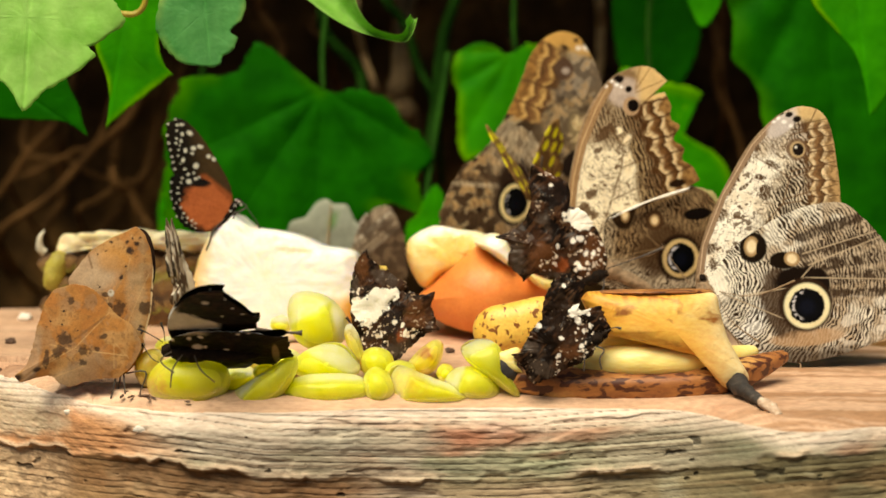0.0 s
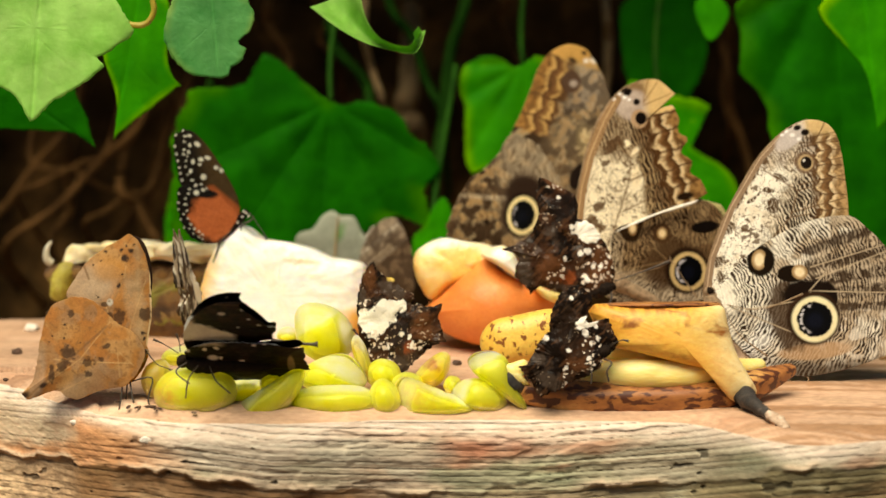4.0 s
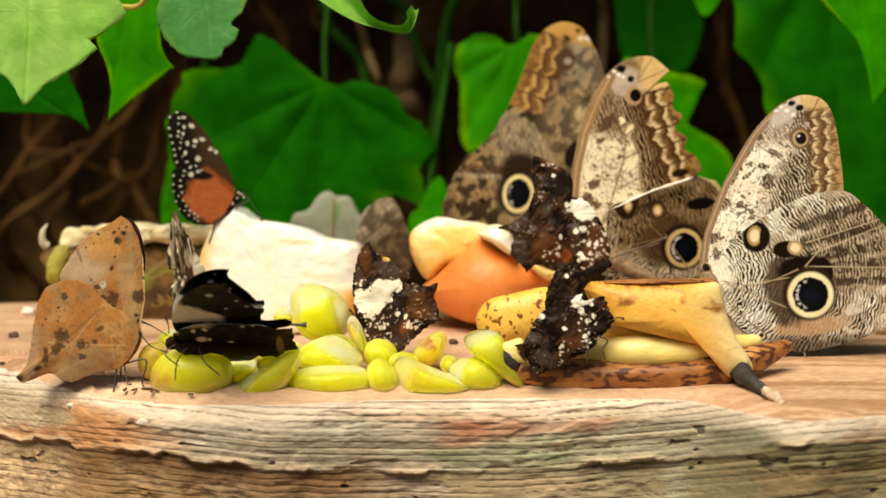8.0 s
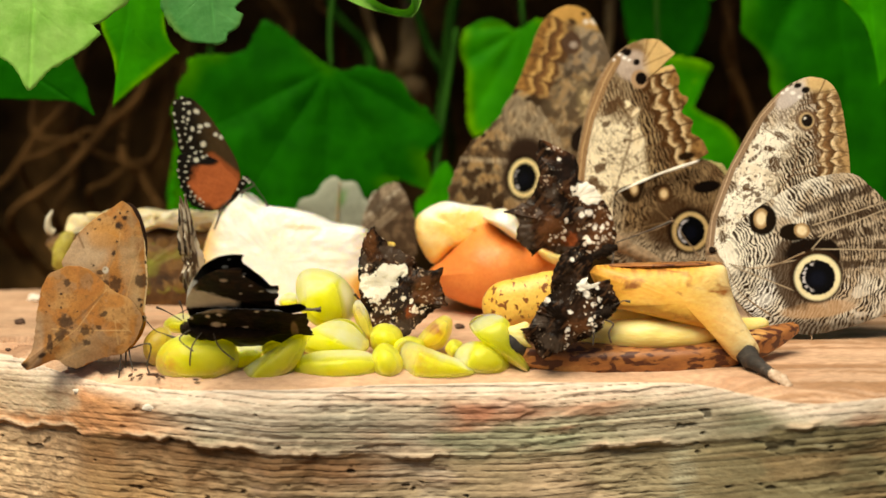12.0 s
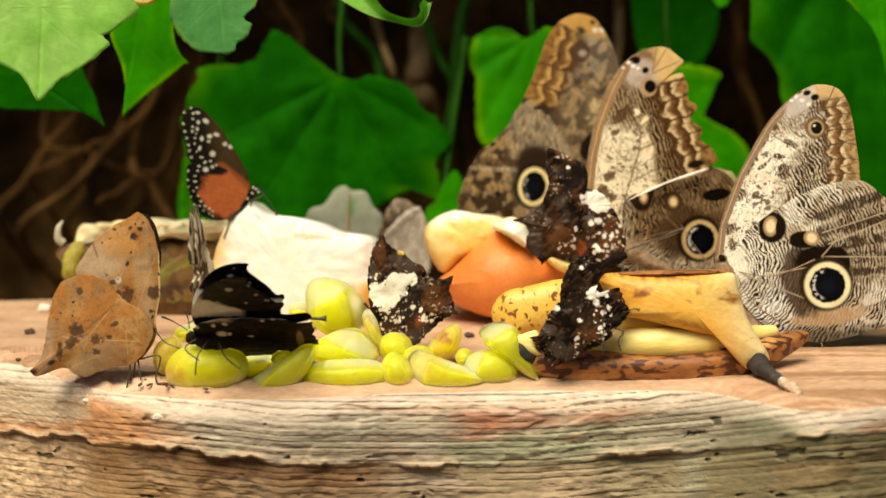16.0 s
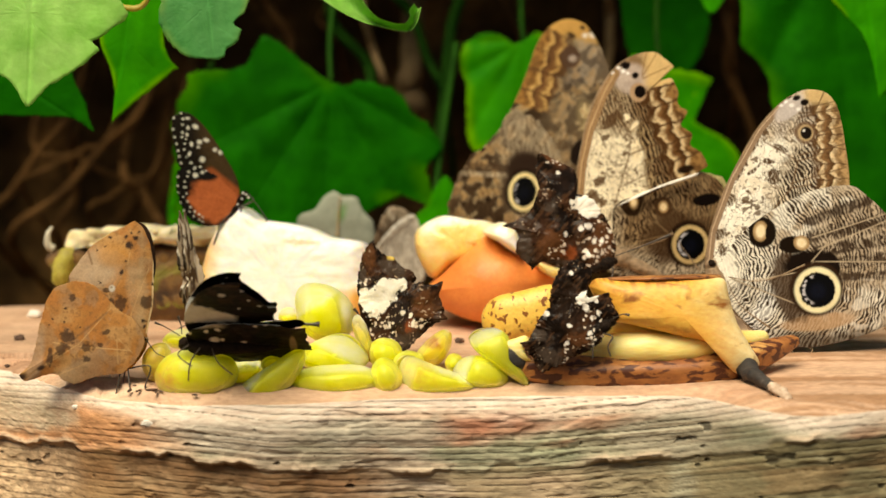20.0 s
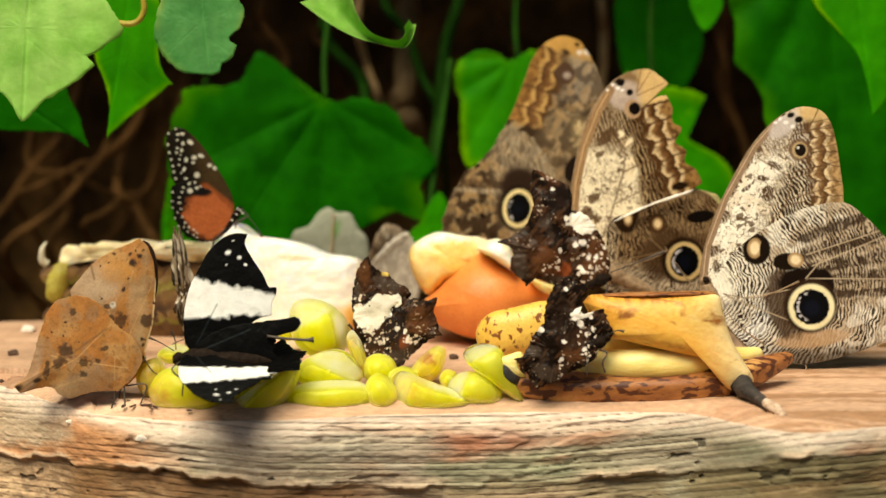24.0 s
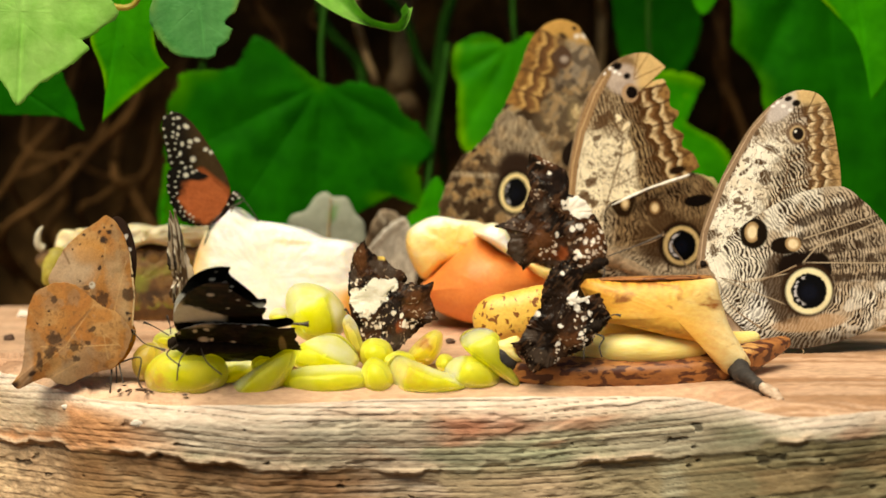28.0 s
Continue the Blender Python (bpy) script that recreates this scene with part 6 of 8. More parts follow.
def owl_middle():
    place, u = (0.0658, 0.1050, 0.0259), 0.2186
    u /= 1000

    INK = (0.055, 0.030, 0.015)

    def fore(x, z):
        c = np.tile(np.array([0.96, 0.86, 0.66, 0.0]), (len(x), 1))
        rz = (fnoise(x / 24, z / 24, 13) - 0.5) * 26
        outer = smooth(-6, 14, x - 52 + (z - 200) * 0.16 + rz)
        top = smooth(226, 252, z + rz)
        lay(c, top * 0.85, (0.46, 0.34, 0.21), 0)
        lay(c, outer, (0.46, 0.34, 0.20), 0)
        lay(c, outer * smooth(0.45, 0.60, fnoise(x / 22, z / 30, 18)) * 0.7, (0.26, 0.16, 0.085), 0)
        lines = ripples(x, z, x * 0.93 + z * 0.30, 6.2, 22, 0.75, 0.56)
        lay(c, lines * np.clip(outer + 0.8 * top, 0, 1) * smooth(335, 315, z), INK, 0)
        lay(c, smooth(60, 92, x - (300 - z) * 0.30) * smooth(300, 280, z) * 0.6, (0.13, 0.075, 0.036), 0)
        for size, k in ((10, 15), (7, 115), (15, 215)):
            speckle(c, x, z, 0.8 * (1 - outer), size, k, (0.17, 0.10, 0.05), 0.61, 0.72)
        dots(c, x, z, [(44, 246, 11, 0.55, 60), (46, 205, 8, 2.4, 0), (29, 262, 7, 0.9)], 8, (0.93, 0.80, 0.58), 0.3)
        for q, k in (((0, 254, 17, 9, 30), 1), ((16, 268, 12, 5, -50), 2), ((-18, 150, 12, 8, 0), 3), ((-30, 120, 16, 12, 0), 4), ((-8, 226, 9, 5, 20), 5)):
            lay(c, smooth(1.15, 0.8, oval(x, z, *q) + 1.5 * (fnoise(x / 6, z / 6, 440 + k, 3) - 0.5)) * 0.85, (0.14, 0.08, 0.04), 0)
        veins(c, x, z, [((37, 236), (34, 196)), ((34, 196), (14, 128)), ((37, 236), (14, 262)), ((37, 236), (80, 270)), ((34, 196), (112, 226)), ((20, 140), (70, 164)), ((14, 128), (8, 108)), ((85, 256), (120, 270)), ((60, 186), (125, 200))], 2.0, (0.20, 0.12, 0.06), 0.8)
        for size, k in ((13, 515), (8, 525)):
            n = fnoise(x / size, z / size, k, 3)
            lay(c, (1 - outer) * (1 - top) * smooth(0.024, 0.009, np.abs(n - 0.5)) * smooth(0.42, 0.56, fnoise(x / 30, z / 30, k + 2)) * 0.75, (0.16, 0.09, 0.045), 0)
        lay(c, smooth(1.25, 0.85, oval(x, z, 40, 330, 30, 26)) * 0.85, (0.60, 0.50, 0.44), 0)
        lay(c, smooth(306, 322, z) * smooth(52, 74, x), (0.74, 0.54, 0.28), 0)
        veins(c, x, z, [((58, 334), (84, 374)), ((58, 330), (107, 352)), ((58, 338), (66, 376))], 1.6, (0.30, 0.17, 0.07), 0.7)
        chevrons(c, x, z, (166, 176), (112, 334), 33, 23, smooth(340, 328, z) * smooth(168, 182, z + 0.2 * x), 0.25, dark=(0.12, 0.06, 0.026))
        rim_lines(c, x, z, ((-40, 60), (-55, 130), (-50, 180), (-36, 240), (-10, 305), (10, 340)), 8, (0.66, 0.47, 0.28), (0.22, 0.12, 0.06))
        dots(c, x, z, [(3, 345, 5, 3.2, -40), (22, 358, 8, 0.6, 40), (30, 353, 8, 0.75, 35), (46, 336, 6, 0.9, 30)], 7, (0.016, 0.010, 0.008))
        dots(c, x, z, [(6, 341, 3), (16, 350, 3.4), (25, 344, 4), (33, 340, 3)], 3, (0.94, 0.90, 0.86), 0.4)
        lay(c, smooth(1.15, 0.95, oval(x, z, 51, 306, 14, 16)), (0.52, 0.36, 0.23), 0)
        lay(c, smooth(1.1, 0.9, oval(x, z, 54, 307, 10, 11)), (0.016, 0.010, 0.008), 0)
        dots(c, x, z, [(134, 170, 15, 0.45, 14)], 8, UMBER)
        return deepen(c, 1.25)

    def hind(x, z):
        c = np.tile(np.array([0.32, 0.225, 0.13, 0.0]), (len(x), 1))
        lay(c, smooth(0.46, 0.60, fnoise(x / 26, z / 26, 31)) * 0.7, (0.18, 0.11, 0.058), 0)
        lay(c, smooth(58, 10, z + x * 0.10) * 0.85, (0.58, 0.50, 0.39), 0)
        lay(c, smooth(26, 6, x - z * 0.1) * 0.6, (0.66, 0.56, 0.42), 0)
        far = np.hypot(x + 20, z - 70)
        lines = ripples(x, z, far, 6.6, 71, 1.0, 0.52)
        lay(c, lines * (0.6 + 0.4 * smooth(0.4, 0.6, fnoise(x / 20, z / 20, 439))), INK, 0)
        lay(c, smooth(1.2, 0.75, oval(x, z, 112, 50, 56, 46, 0) + 0.4 * (fnoise(x / 18, z / 18, 33) - 0.5)) * 0.85, (0.085, 0.048, 0.024), 0)
        lay(c, smooth(1.2, 0.9, oval(x, z, 170, 116, 24, 10, 8)), (0.014, 0.009, 0.007), 0)
        teardrop(c, x, z, 40, 112, 22, 24, (42, 112, 8, 13), (0.05, 0.028, 0.014))
        teardrop(c, x, z, 94, 104, 16, 18, (94, 104, 9, 11), (0.10, 0.056, 0.028))
        veins(c, x, z, [((10, 35), (105, 55)), ((80, 78), (105, 55)), ((66, 130), (48, 82))], 1.8, (0.30, 0.21, 0.12), 0.6)
        eyespot(c, x, z, 141, 37, 35, 1.18, ring=(0.60, 0.46, 0.25), squeeze=0.95)
        return deepen(c, 1.25)

    root = thing("owl_butterfly", pose(*place, FACING), "owl butterfly with torn, notched forewing and folded wing edge", "butterfly", "owl butterflies")
    fo = [(-7, 10), (-40, 80), (-57, 145), (-47, 218), (-27, 288), (0, 335), (25, 361), (55, 375), (80, 376), (101, 364), (114, 351, 1), (102, 339), (88, 325, 1), (99, 329), (110, 331, 1), (121, 310), (121, 284), (137, 272), (127, 248), (145, 232), (143, 212), (161, 200), (173, 176, 1), (155, 164), (115, 150), (55, 126), (9, 106), (3, 50)]
    hi = [(-7, -2), (-1, 76), (11, 112), (75, 138), (130, 160), (171, 162), (200, 140), (220, 90), (225, 40), (207, 2), (155, -16), (65, -20), (10, -16)]
    part("forewing", wing("forewing", fo, u, fore, M_OWL, cut_back, 640, 130, 0.3, lift=-0.0004, ragged=1.5, centre=((5, 250))), root, "cream and brown forewing with chipped scalloped edge")
    part("hindwing", wing("hindwing", hi, u, hind, M_OWL, cut_back, 440, 90, 0.5, lift=0.0006), root, "dark brown hindwing with ringed eyespot")
    part("folded_edge", slab("folded_edge", [(7, 104, 1), (45, 124), (105, 148), (157, 164, 1), (153, 158), (95, 142), (45, 120)], u, M_CRUMB, -0.004, -0.002, 0.5, 5, 60), root, "pale folded-over wing edge")
    part("far_forewing", wing("far_forewing", fo, u, cut_back, M_OWL, None, 200, 12, centre=((5, 250))), root, "", pose(0, 0.004, 0, 0, -0.5, 1.0))
    part("far_hindwing", wing("far_hindwing", [(-7, -2), (7, 70), (27, 108), (75, 135), (145, 168), (205, 154), (217, 130), (227, 80), (227, 40), (207, 2), (155, -16), (65, -20), (10, -16)], u, lambda x, z: cut_back(x, z, (0.42, 0.36, 0.16)), M_OWL, None, 140, 12, ragged=4.0), root, "", pose(0, 0.005, 0, 0, 0, 1.5))
    body_parts(root, u, ((-13, 30)), ((95, -22)), 15, M_BODY_TAN)
    limbs(root, u, [[(*((7, 10)), 0), (*((5, -2)), 12), (*((3, -26)), 14)], [(*((25, -10)), 0), (*((15, -16)), 10), (*((19, -28)), 14)]],
          [[(*((-5, 25)), 6), (*((75, 40)), 16), (*((107, 56)), 22)], [(*((105, 62)), 22), (*((130, 25)), 18), (*((155, -8)), 14)]], M_BODY_TAN, 1.0)
    return root


def owl_rear():
    place, u = (0.0529, 0.1600, 0.0371), 0.2342
    u /= 1000

    def mosaic(c, x, z, zone, size, seed):
        """Soft blocks of brown, tan and umber."""
        n = fnoise(x / size, z / size, seed, 2)
        lay(c, zone * smooth(0.47, 0.54, n) * 0.95, (0.060, 0.034, 0.017), 0)
        lay(c, zone * smooth(0.42, 0.34, n) * 0.9, (0.46, 0.31, 0.16), 0)

    def fore(x, z):
        c = np.tile(np.array([0.38, 0.30, 0.19, 0.0]), (len(x), 1))
        edge = x + 62 - (z - 290) * 0.40
        mosaic(c, x, z, smooth(320, 280, z), 15, 53)
        inner = smooth(50, 90, edge + 30 * (fnoise(x / 24, z / 24, 56) - 0.5))
        lay(c, inner * smooth(250, 200, z) * 0.6, (0.48, 0.39, 0.27), 0)
        lay(c, smooth(1.2, 0.7, oval(x, z, 34, 170, 16, 46, 14)) * 0.7, (0.74, 0.60, 0.36), 0)
        lay(c, inner * smooth(220, 260, z) * 0.7, (0.44, 0.37, 0.29), 0)
        mosaic(c, x, z, inner * 0.6, 11, 59)
        lay(c, ripples(x, z, x * 0.8 - z * 0.5, 8, 63, 1.0, 0.40) * smooth(190, 150, z) * 0.55, (0.16, 0.10, 0.055), 0)
        lay(c, smooth(318, 336, z + 0.25 * np.abs(x)), (0.60, 0.38, 0.14), 0)
        chevrons(c, x, z, (-46, 332), (-96, 200), 38, 22, smooth(352, 340, z) * smooth(180, 215, z), 0.3, (0.62, 0.42, 0.18), (0.40, 0.23, 0.08), (0.15, 0.08, 0.035))
        dots(c, x, z, [(28, 342, 4.5), (8, 328, 8, 0.6, -30), (42, 336, 3.5)], 6, (0.10, 0.06, 0.03), 0.5)
        dots(c, x, z, [(46, 328, 8, 0.6, -20), (32, 328, 5)], 6, (0.80, 0.72, 0.62), 0.5)
        lay(c, smooth(1.2, 0.9, oval(x, z, 6, 290, 16, 19)), (0.14, 0.085, 0.055), 0)
        dots(c, x, z, [(10, 287, 7)], 5, (0.50, 0.42, 0.36), 0.5)
        lay(c, smooth(1.15, 0.9, oval(x, z, 20, 122, 14, 24, -24)), (0.03, 0.018, 0.012), 0)
        return deepen(c, 1.28)

    def hind(x, z):
        c = np.tile(np.array([0.35, 0.275, 0.175, 0.0]), (len(x), 1))
        mosaic(c, x, z, 1.0, 13, 61)
        lay(c, smooth(-120, -60, x + z * 0.2) * 0.7, (0.50, 0.42, 0.31), 0)
        lay(c, smooth(2.2, 0.6, np.abs((z - 96 + 0.06 * (x + 150)) / 5)) * smooth(-70, -110, x) * 0.6, (0.10, 0.06, 0.034), 0)
        lay(c, smooth(1.0, 0.4, np.abs((z - 84 + 0.06 * (x + 150)) / 6)) * smooth(-80, -110, x) * 0.55, (0.66, 0.56, 0.42), 0)
        lay(c, ripples(x, z, x, 8, 67, 1.0, 0.45) * 0.6, (0.12, 0.075, 0.042), 0)
        lay(c, smooth(-186, -206, x + 12 * (fnoise(x / 8, z / 8, 68) - 0.5)) * 0.7, (0.12, 0.075, 0.042), 0)
        dots(c, x, z, [(-142, 40, 6), (-150, 128, 5)], 5, UMBER, 0.4)
        lay(c, smooth(1.2, 0.8, oval(x, z, -72, 82, 36, 44, 20)), (0.055, 0.032, 0.02), 0)
        eyespot(c, x, z, -78, 52, 35, 1.16, ring=(0.84, 0.72, 0.42), squeeze=0.80, lean=-8)
        return deepen(c, 1.28)

    root = thing("owl_butterfly", pose(*place, FACING), "brown owl butterfly standing behind the fruit, worn wings closed", "butterfly", "owl butterflies")
    fo = [(4, 357), (-20, 350), (-38, 336), (-54, 312), (-66, 278), (-84, 232), (-102, 192), (-110, 140), (-50, 70), (0, 8), (52, 20), (76, 200), (76, 260), (64, 296), (50, 324), (32, 348)]
    hi = [(-98, 196), (-120, 164), (-144, 138), (-174, 110), (-198, 70), (-210, 30), (-208, -12), (-160, -32), (-90, -44), (-20, -24), (12, 20), (-6, 100), (-48, 174)]
    part("forewing", wing("forewing", fo, u, fore, M_OWL_BLUR, cut_back, 420, 100, 0.4, lift=0.0004), root, "brown forewing with amber tip")
    part("hindwing", wing("hindwing", hi, u, hind, M_OWL_BLUR, cut_back, 420, 80, 0.4, lift=-0.0012, ragged=9.0), root, "brown hindwing with pale-ringed eyespot")
    part("far_forewing", wing("far_forewing", fo, u, cut_back, M_OWL_BLUR, None, 120, 12), root, "", pose(0, 0.006, 0, 0, 0, -1.5))
    part("far_hindwing", wing("far_hindwing", hi, u, cut_back, M_OWL_BLUR, None, 120, 12), root, "", pose(0, 0.005, 0, 0, 0, -1.5))
    body_parts(root, u, ((40, 10)), ((-50, -40)), 15, M_BODY_TAN)
    limbs(root, u, [[(*((10, -10)), 0), (*((5, -70)), 10), (*((0, -168)), 12)], [(*((-10, -20)), 0), (*((-20, -80)), 10), (*((-25, -166)), 12)]], [], M_BODY_TAN, 1.2)
    return root


owl_right()
owl_middle()
OWL_REAR = owl_rear()


# --- the dead-leaf butterfly ---
def leaf_butterfly():
    place, u = (-0.1023, 0.0100, 0.0084), 0.1915
    u /= 1000
    SPOT = (0.055, 0.032, 0.022)

    def shade(x, z, seed):
        c = np.tile(np.array([0.46, 0.205, 0.060, 0.0]), (len(x), 1))
        lay(c, smooth(0.44, 0.60, fnoise(x / 40, z / 40, seed)) * 0.85, (0.52, 0.29, 0.115))
        lay(c, smooth(0.52, 0.64, fnoise(x / 34 + 9, z / 34, seed + 2)) * 0.85, (0.46, 0.19, 0.055))
        lay(c, smooth(0.55, 0.66, fnoise(x / 22 + 3, z / 30 + 4, seed + 7)) * 0.6, (0.36, 0.22, 0.12))
        lay(c, 0.5 * smooth(0.62, 0.72, fnoise(x / 5, z / 5, seed + 4, 2)), (0.24, 0.12, 0.05))
        return c

    def smudges(c, x, z, places):
        for q, k in places:
            lay(c, smooth(1.25, 0.7, oval(x, z, *q) + 1.3 * (fnoise(x / 6, z / 6, 77 + k, 3) - 0.5)) * 0.8, SPOT)

    def fore(x, z):
        c = shade(x, z, 71)
        lay(c, smooth(1.3, 0.6, oval(x, z, -88, 160, 52, 40, 20)) * 0.75, (0.50, 0.37, 0.25))
        lay(c, smooth(1.3, 0.5, oval(x, z, -50, 190, 34, 24, 0)) * 0.6, (0.58, 0.27, 0.07))
        lay(c, smooth(1.2, 0.6, oval(x, z, -5, 130, 20, 60, 10)) * 0.5, (0.56, 0.38, 0.21))
        lay(c, smooth(20, 8, x + 0.06 * z) * smooth(-3, 12, x + 0.06 * z) * 0.3, (0.60, 0.42, 0.22))
        veins(c, x, z, [((-50, 120), (-24, 176)), ((-24, 176), (-22, 196)), ((-15, 80), (12, 170)), ((-58, 130), (-50, 108)), ((-28, 62), (-8, 24)), ((-2, 54), (-8, 24)), ((-30, 44), (-2, 54)), ((-120, 142), (-50, 128))], 1.4, (0.66, 0.42, 0.19), 0.5)
        lay(c, smooth(2.4, 0.8, line_gap(x, z, (-50, 118), (-26, 172))) * 0.5, (0.26, 0.14, 0.06))
        veins(c, x, z, [((19, 196), (22, 110)), ((22, 110), (15, 56))], 2.2, (0.80, 0.62, 0.36), 0.8)
        smudges(c, x, z, [((-32, 106, 14, 11, -30), 1), ((12, 110, 10, 11, 0), 2), ((-60, 127, 7, 4, 0), 3), ((-20, 76, 8, 8, 0), 4), ((-28, 72, 5, 6, 0), 5), ((-48, 108, 5, 6, 0), 6), ((-35, 90, 6, 4, 20), 7), ((-2, 54, 4, 5, 0), 8)])
        dots(c, x, z, [(8, 76, 4), (10, 66, 3), (20, 142, 3.5, 0.6), (-35, 160, 3.5, 1.4), (-24, 208, 5, 1.3), (-14, 222, 4.5, 0.9), (-58, 220, 4.5, 0.6), (-30, 224, 3), (-104, 190, 3.5, 0.6), (-66, 204, 2), (-80, 196, 2), (-94, 210, 2), (-72, 140, 2.4), (-28, 180, 2.2), (-20, 232, 2.6), (-50, 234, 2), (-8, 232, 3)], 4, SPOT, 0.45, 8)
        lay(c, smooth(3, 1, np.abs(line_gap(x, z, (-100, 200), (-88, 172)))) * 0.6, (0.20, 0.11, 0.05))
        dots(c, x, z, [(-49, 131, 5.5, 1.1)], 6, (0.62, 0.56, 0.46), 0.35)
        dots(c, x, z, [(-50, 133, 2.5)], 6, (0.34, 0.26, 0.18), 0.5)
        return c

    def hind(x, z):
        c = shade(x, z, 81)
        band = line_gap(x, z, (-146, 90), (-156, 0))
        lay(c, smooth(14, 4, band) * 0.45, (0.40, 0.19, 0.07))
        lay(c, smooth(1.3, 0.7, oval(x, z, -176, -2, 14, 50, -6)) * 0.6, (0.42, 0.30, 0.20))
        lay(c, smooth(6, -10, z - 4 - (x + 100) * 0.72) * smooth(20, -10, x + 60) * 0.55, (0.44, 0.31, 0.19))
        veins(c, x, z, [((-190, -34), (-100, 30)), ((-100, 30), (-48, 97)), ((-100, 26), (-10, 24)), ((-80, 0), (-140, -30)), ((-32, 44), (-6, 20)), ((-30, 0), (-34, 42)), ((-70, 26), (-10, 24)), ((-145, 30), (-108, 26))], 1.5, (0.66, 0.41, 0.18), 0.55)
        lay(c, smooth(3.4, 0.6, line_gap(x + 2, z + 3.5, (-190, -34), (-52, 92))) * 0.6, (0.20, 0.10, 0.045))
        smudges(c, x, z, [((-117, 110, 7, 7, 0), 11), ((-84, 26, 11, 8, 0), 12), ((-85, 5, 8, 6, 0), 13), ((-120, 42, 12, 12, 30), 14), ((-130, 20, 13, 9, 30), 15), ((-54, 54, 8, 4, 30), 16), ((-150, 4, 5, 16, 0), 17), ((-62, 32, 5, 5, 0), 18)])
        lay(c, smooth(1.2, 0.6, oval(x, z, -90, 124, 10, 10)) * 0.5, (0.32, 0.15, 0.05))
        dots(c, x, z, [(-128, 90, 2.5), (-150, 72, 2), (-128, 66, 2.5), (-155, 60, 2), (-100, 60, 2)], 3, SPOT, 0.45, 6)
        dots(c, x, z, [(-200, -36, 12, 0.5, 30), (-164, -16, 8, 0.5, 30)], 8, (0.05, 0.028, 0.018), 0.5)
        return c

    def upper(x, z):
        c = np.tile(np.array([0.75, 0.32, 0.03, 0.0]), (len(x), 1))
        lay(c, smooth(120, 150, z + x * 0.25), (0.035, 0.018, 0.012))
        dots(c, x, z, [(2, 212, 6, 0.6, 60), (8, 190, 4)], 5, (0.80, 0.72, 0.66))
        return c

    root = thing("leaf_butterfly", pose(*place, FACING), "dead-leaf butterfly with closed brown spotted wings standing on the slab", "butterfly")
    fo = [(-18, 253, 1), (-4, 242), (10, 216), (18, 184), (22, 144), (23, 110), (18, 70), (12, 38), (-6, 18), (-44, 40), (-90, 95), (-126, 140), (-114, 170), (-94, 200), (-66, 224), (-42, 238)]
    hi = [(-126, 137), (-150, 125), (-164, 100), (-172, 60), (-178, 20), (-186, -12), (-204, -32, 1), (-192, -42), (-166, -32), (-140, -26), (-120, -38), (-102, -40), (-74, -28), (-45, -20), (-20, -15), (6, 16), (12, 48), (-10, 80), (-36, 98), (-60, 120), (-86, 136), (-106, 140)]
    near = part("near_forewing", wing("near_forewing", fo, u, fore, M_DRY, upper, 420, 100, 0.9, lift=-0.0008, ragged=1.6, fold=0.022), root, "brown leaf-like forewing with dark spots")
    part("hindwing", wing("hindwing", hi, u, hind, M_DRY, upper, 440, 100, 0.9, lift=-0.0024, ragged=2.0, fold=0.022), near, "brown leaf-like hindwing with a tail")
    fo2 = [(-14, 250, 1), (-4, 246), (7, 232), (16, 204), (20, 172), (15, 130), (8, 80), (0, 40), (-10, 20), (-44, 40), (-90, 95), (-110, 130), (-100, 170), (-74, 200), (-50, 228)]
    far = part("far_forewing", wing("far_forewing", fo2, u, upper, M_DRY, upper, 200, 40, 0.3, lift=0.004), root, "far forewing, orange and black inside")
    part("far_hindwing", wing("far_hindwing", hi, u, upper, M_DRY, fore, 120, 12, 0.3, lift=0.0055), far)
    body_parts(root, u, ((16, 48)), ((-54, -22)), 11, M_BODY_TAN)
    limbs(root, u, [[(*((-28, -15)), 2), (*((-28, -32)), 8), (*((-32, -60)), 10)], [(*((-14, -8)), 2), (*((-10, -28)), 10), (*((-6, -44)), 14)], [(*((-10, -8)), 4), (*((26, -2)), 12), (*((20, -40)), 16), (*((30, -60)), 18)], [(*((-20, -10)), -4), (*((-22, -28)), -10), (*((-24, -46)), -12)]],
          [[(*((12, 48)), 2), (*((32, 24)), 6), (*((50, 16)), 8), (*((70, 8)), 10)]], M_LEG, 1.5)
    return root, near, far


LEAF_BF, LEAF_NEAR, LEAF_FAR = leaf_butterfly()


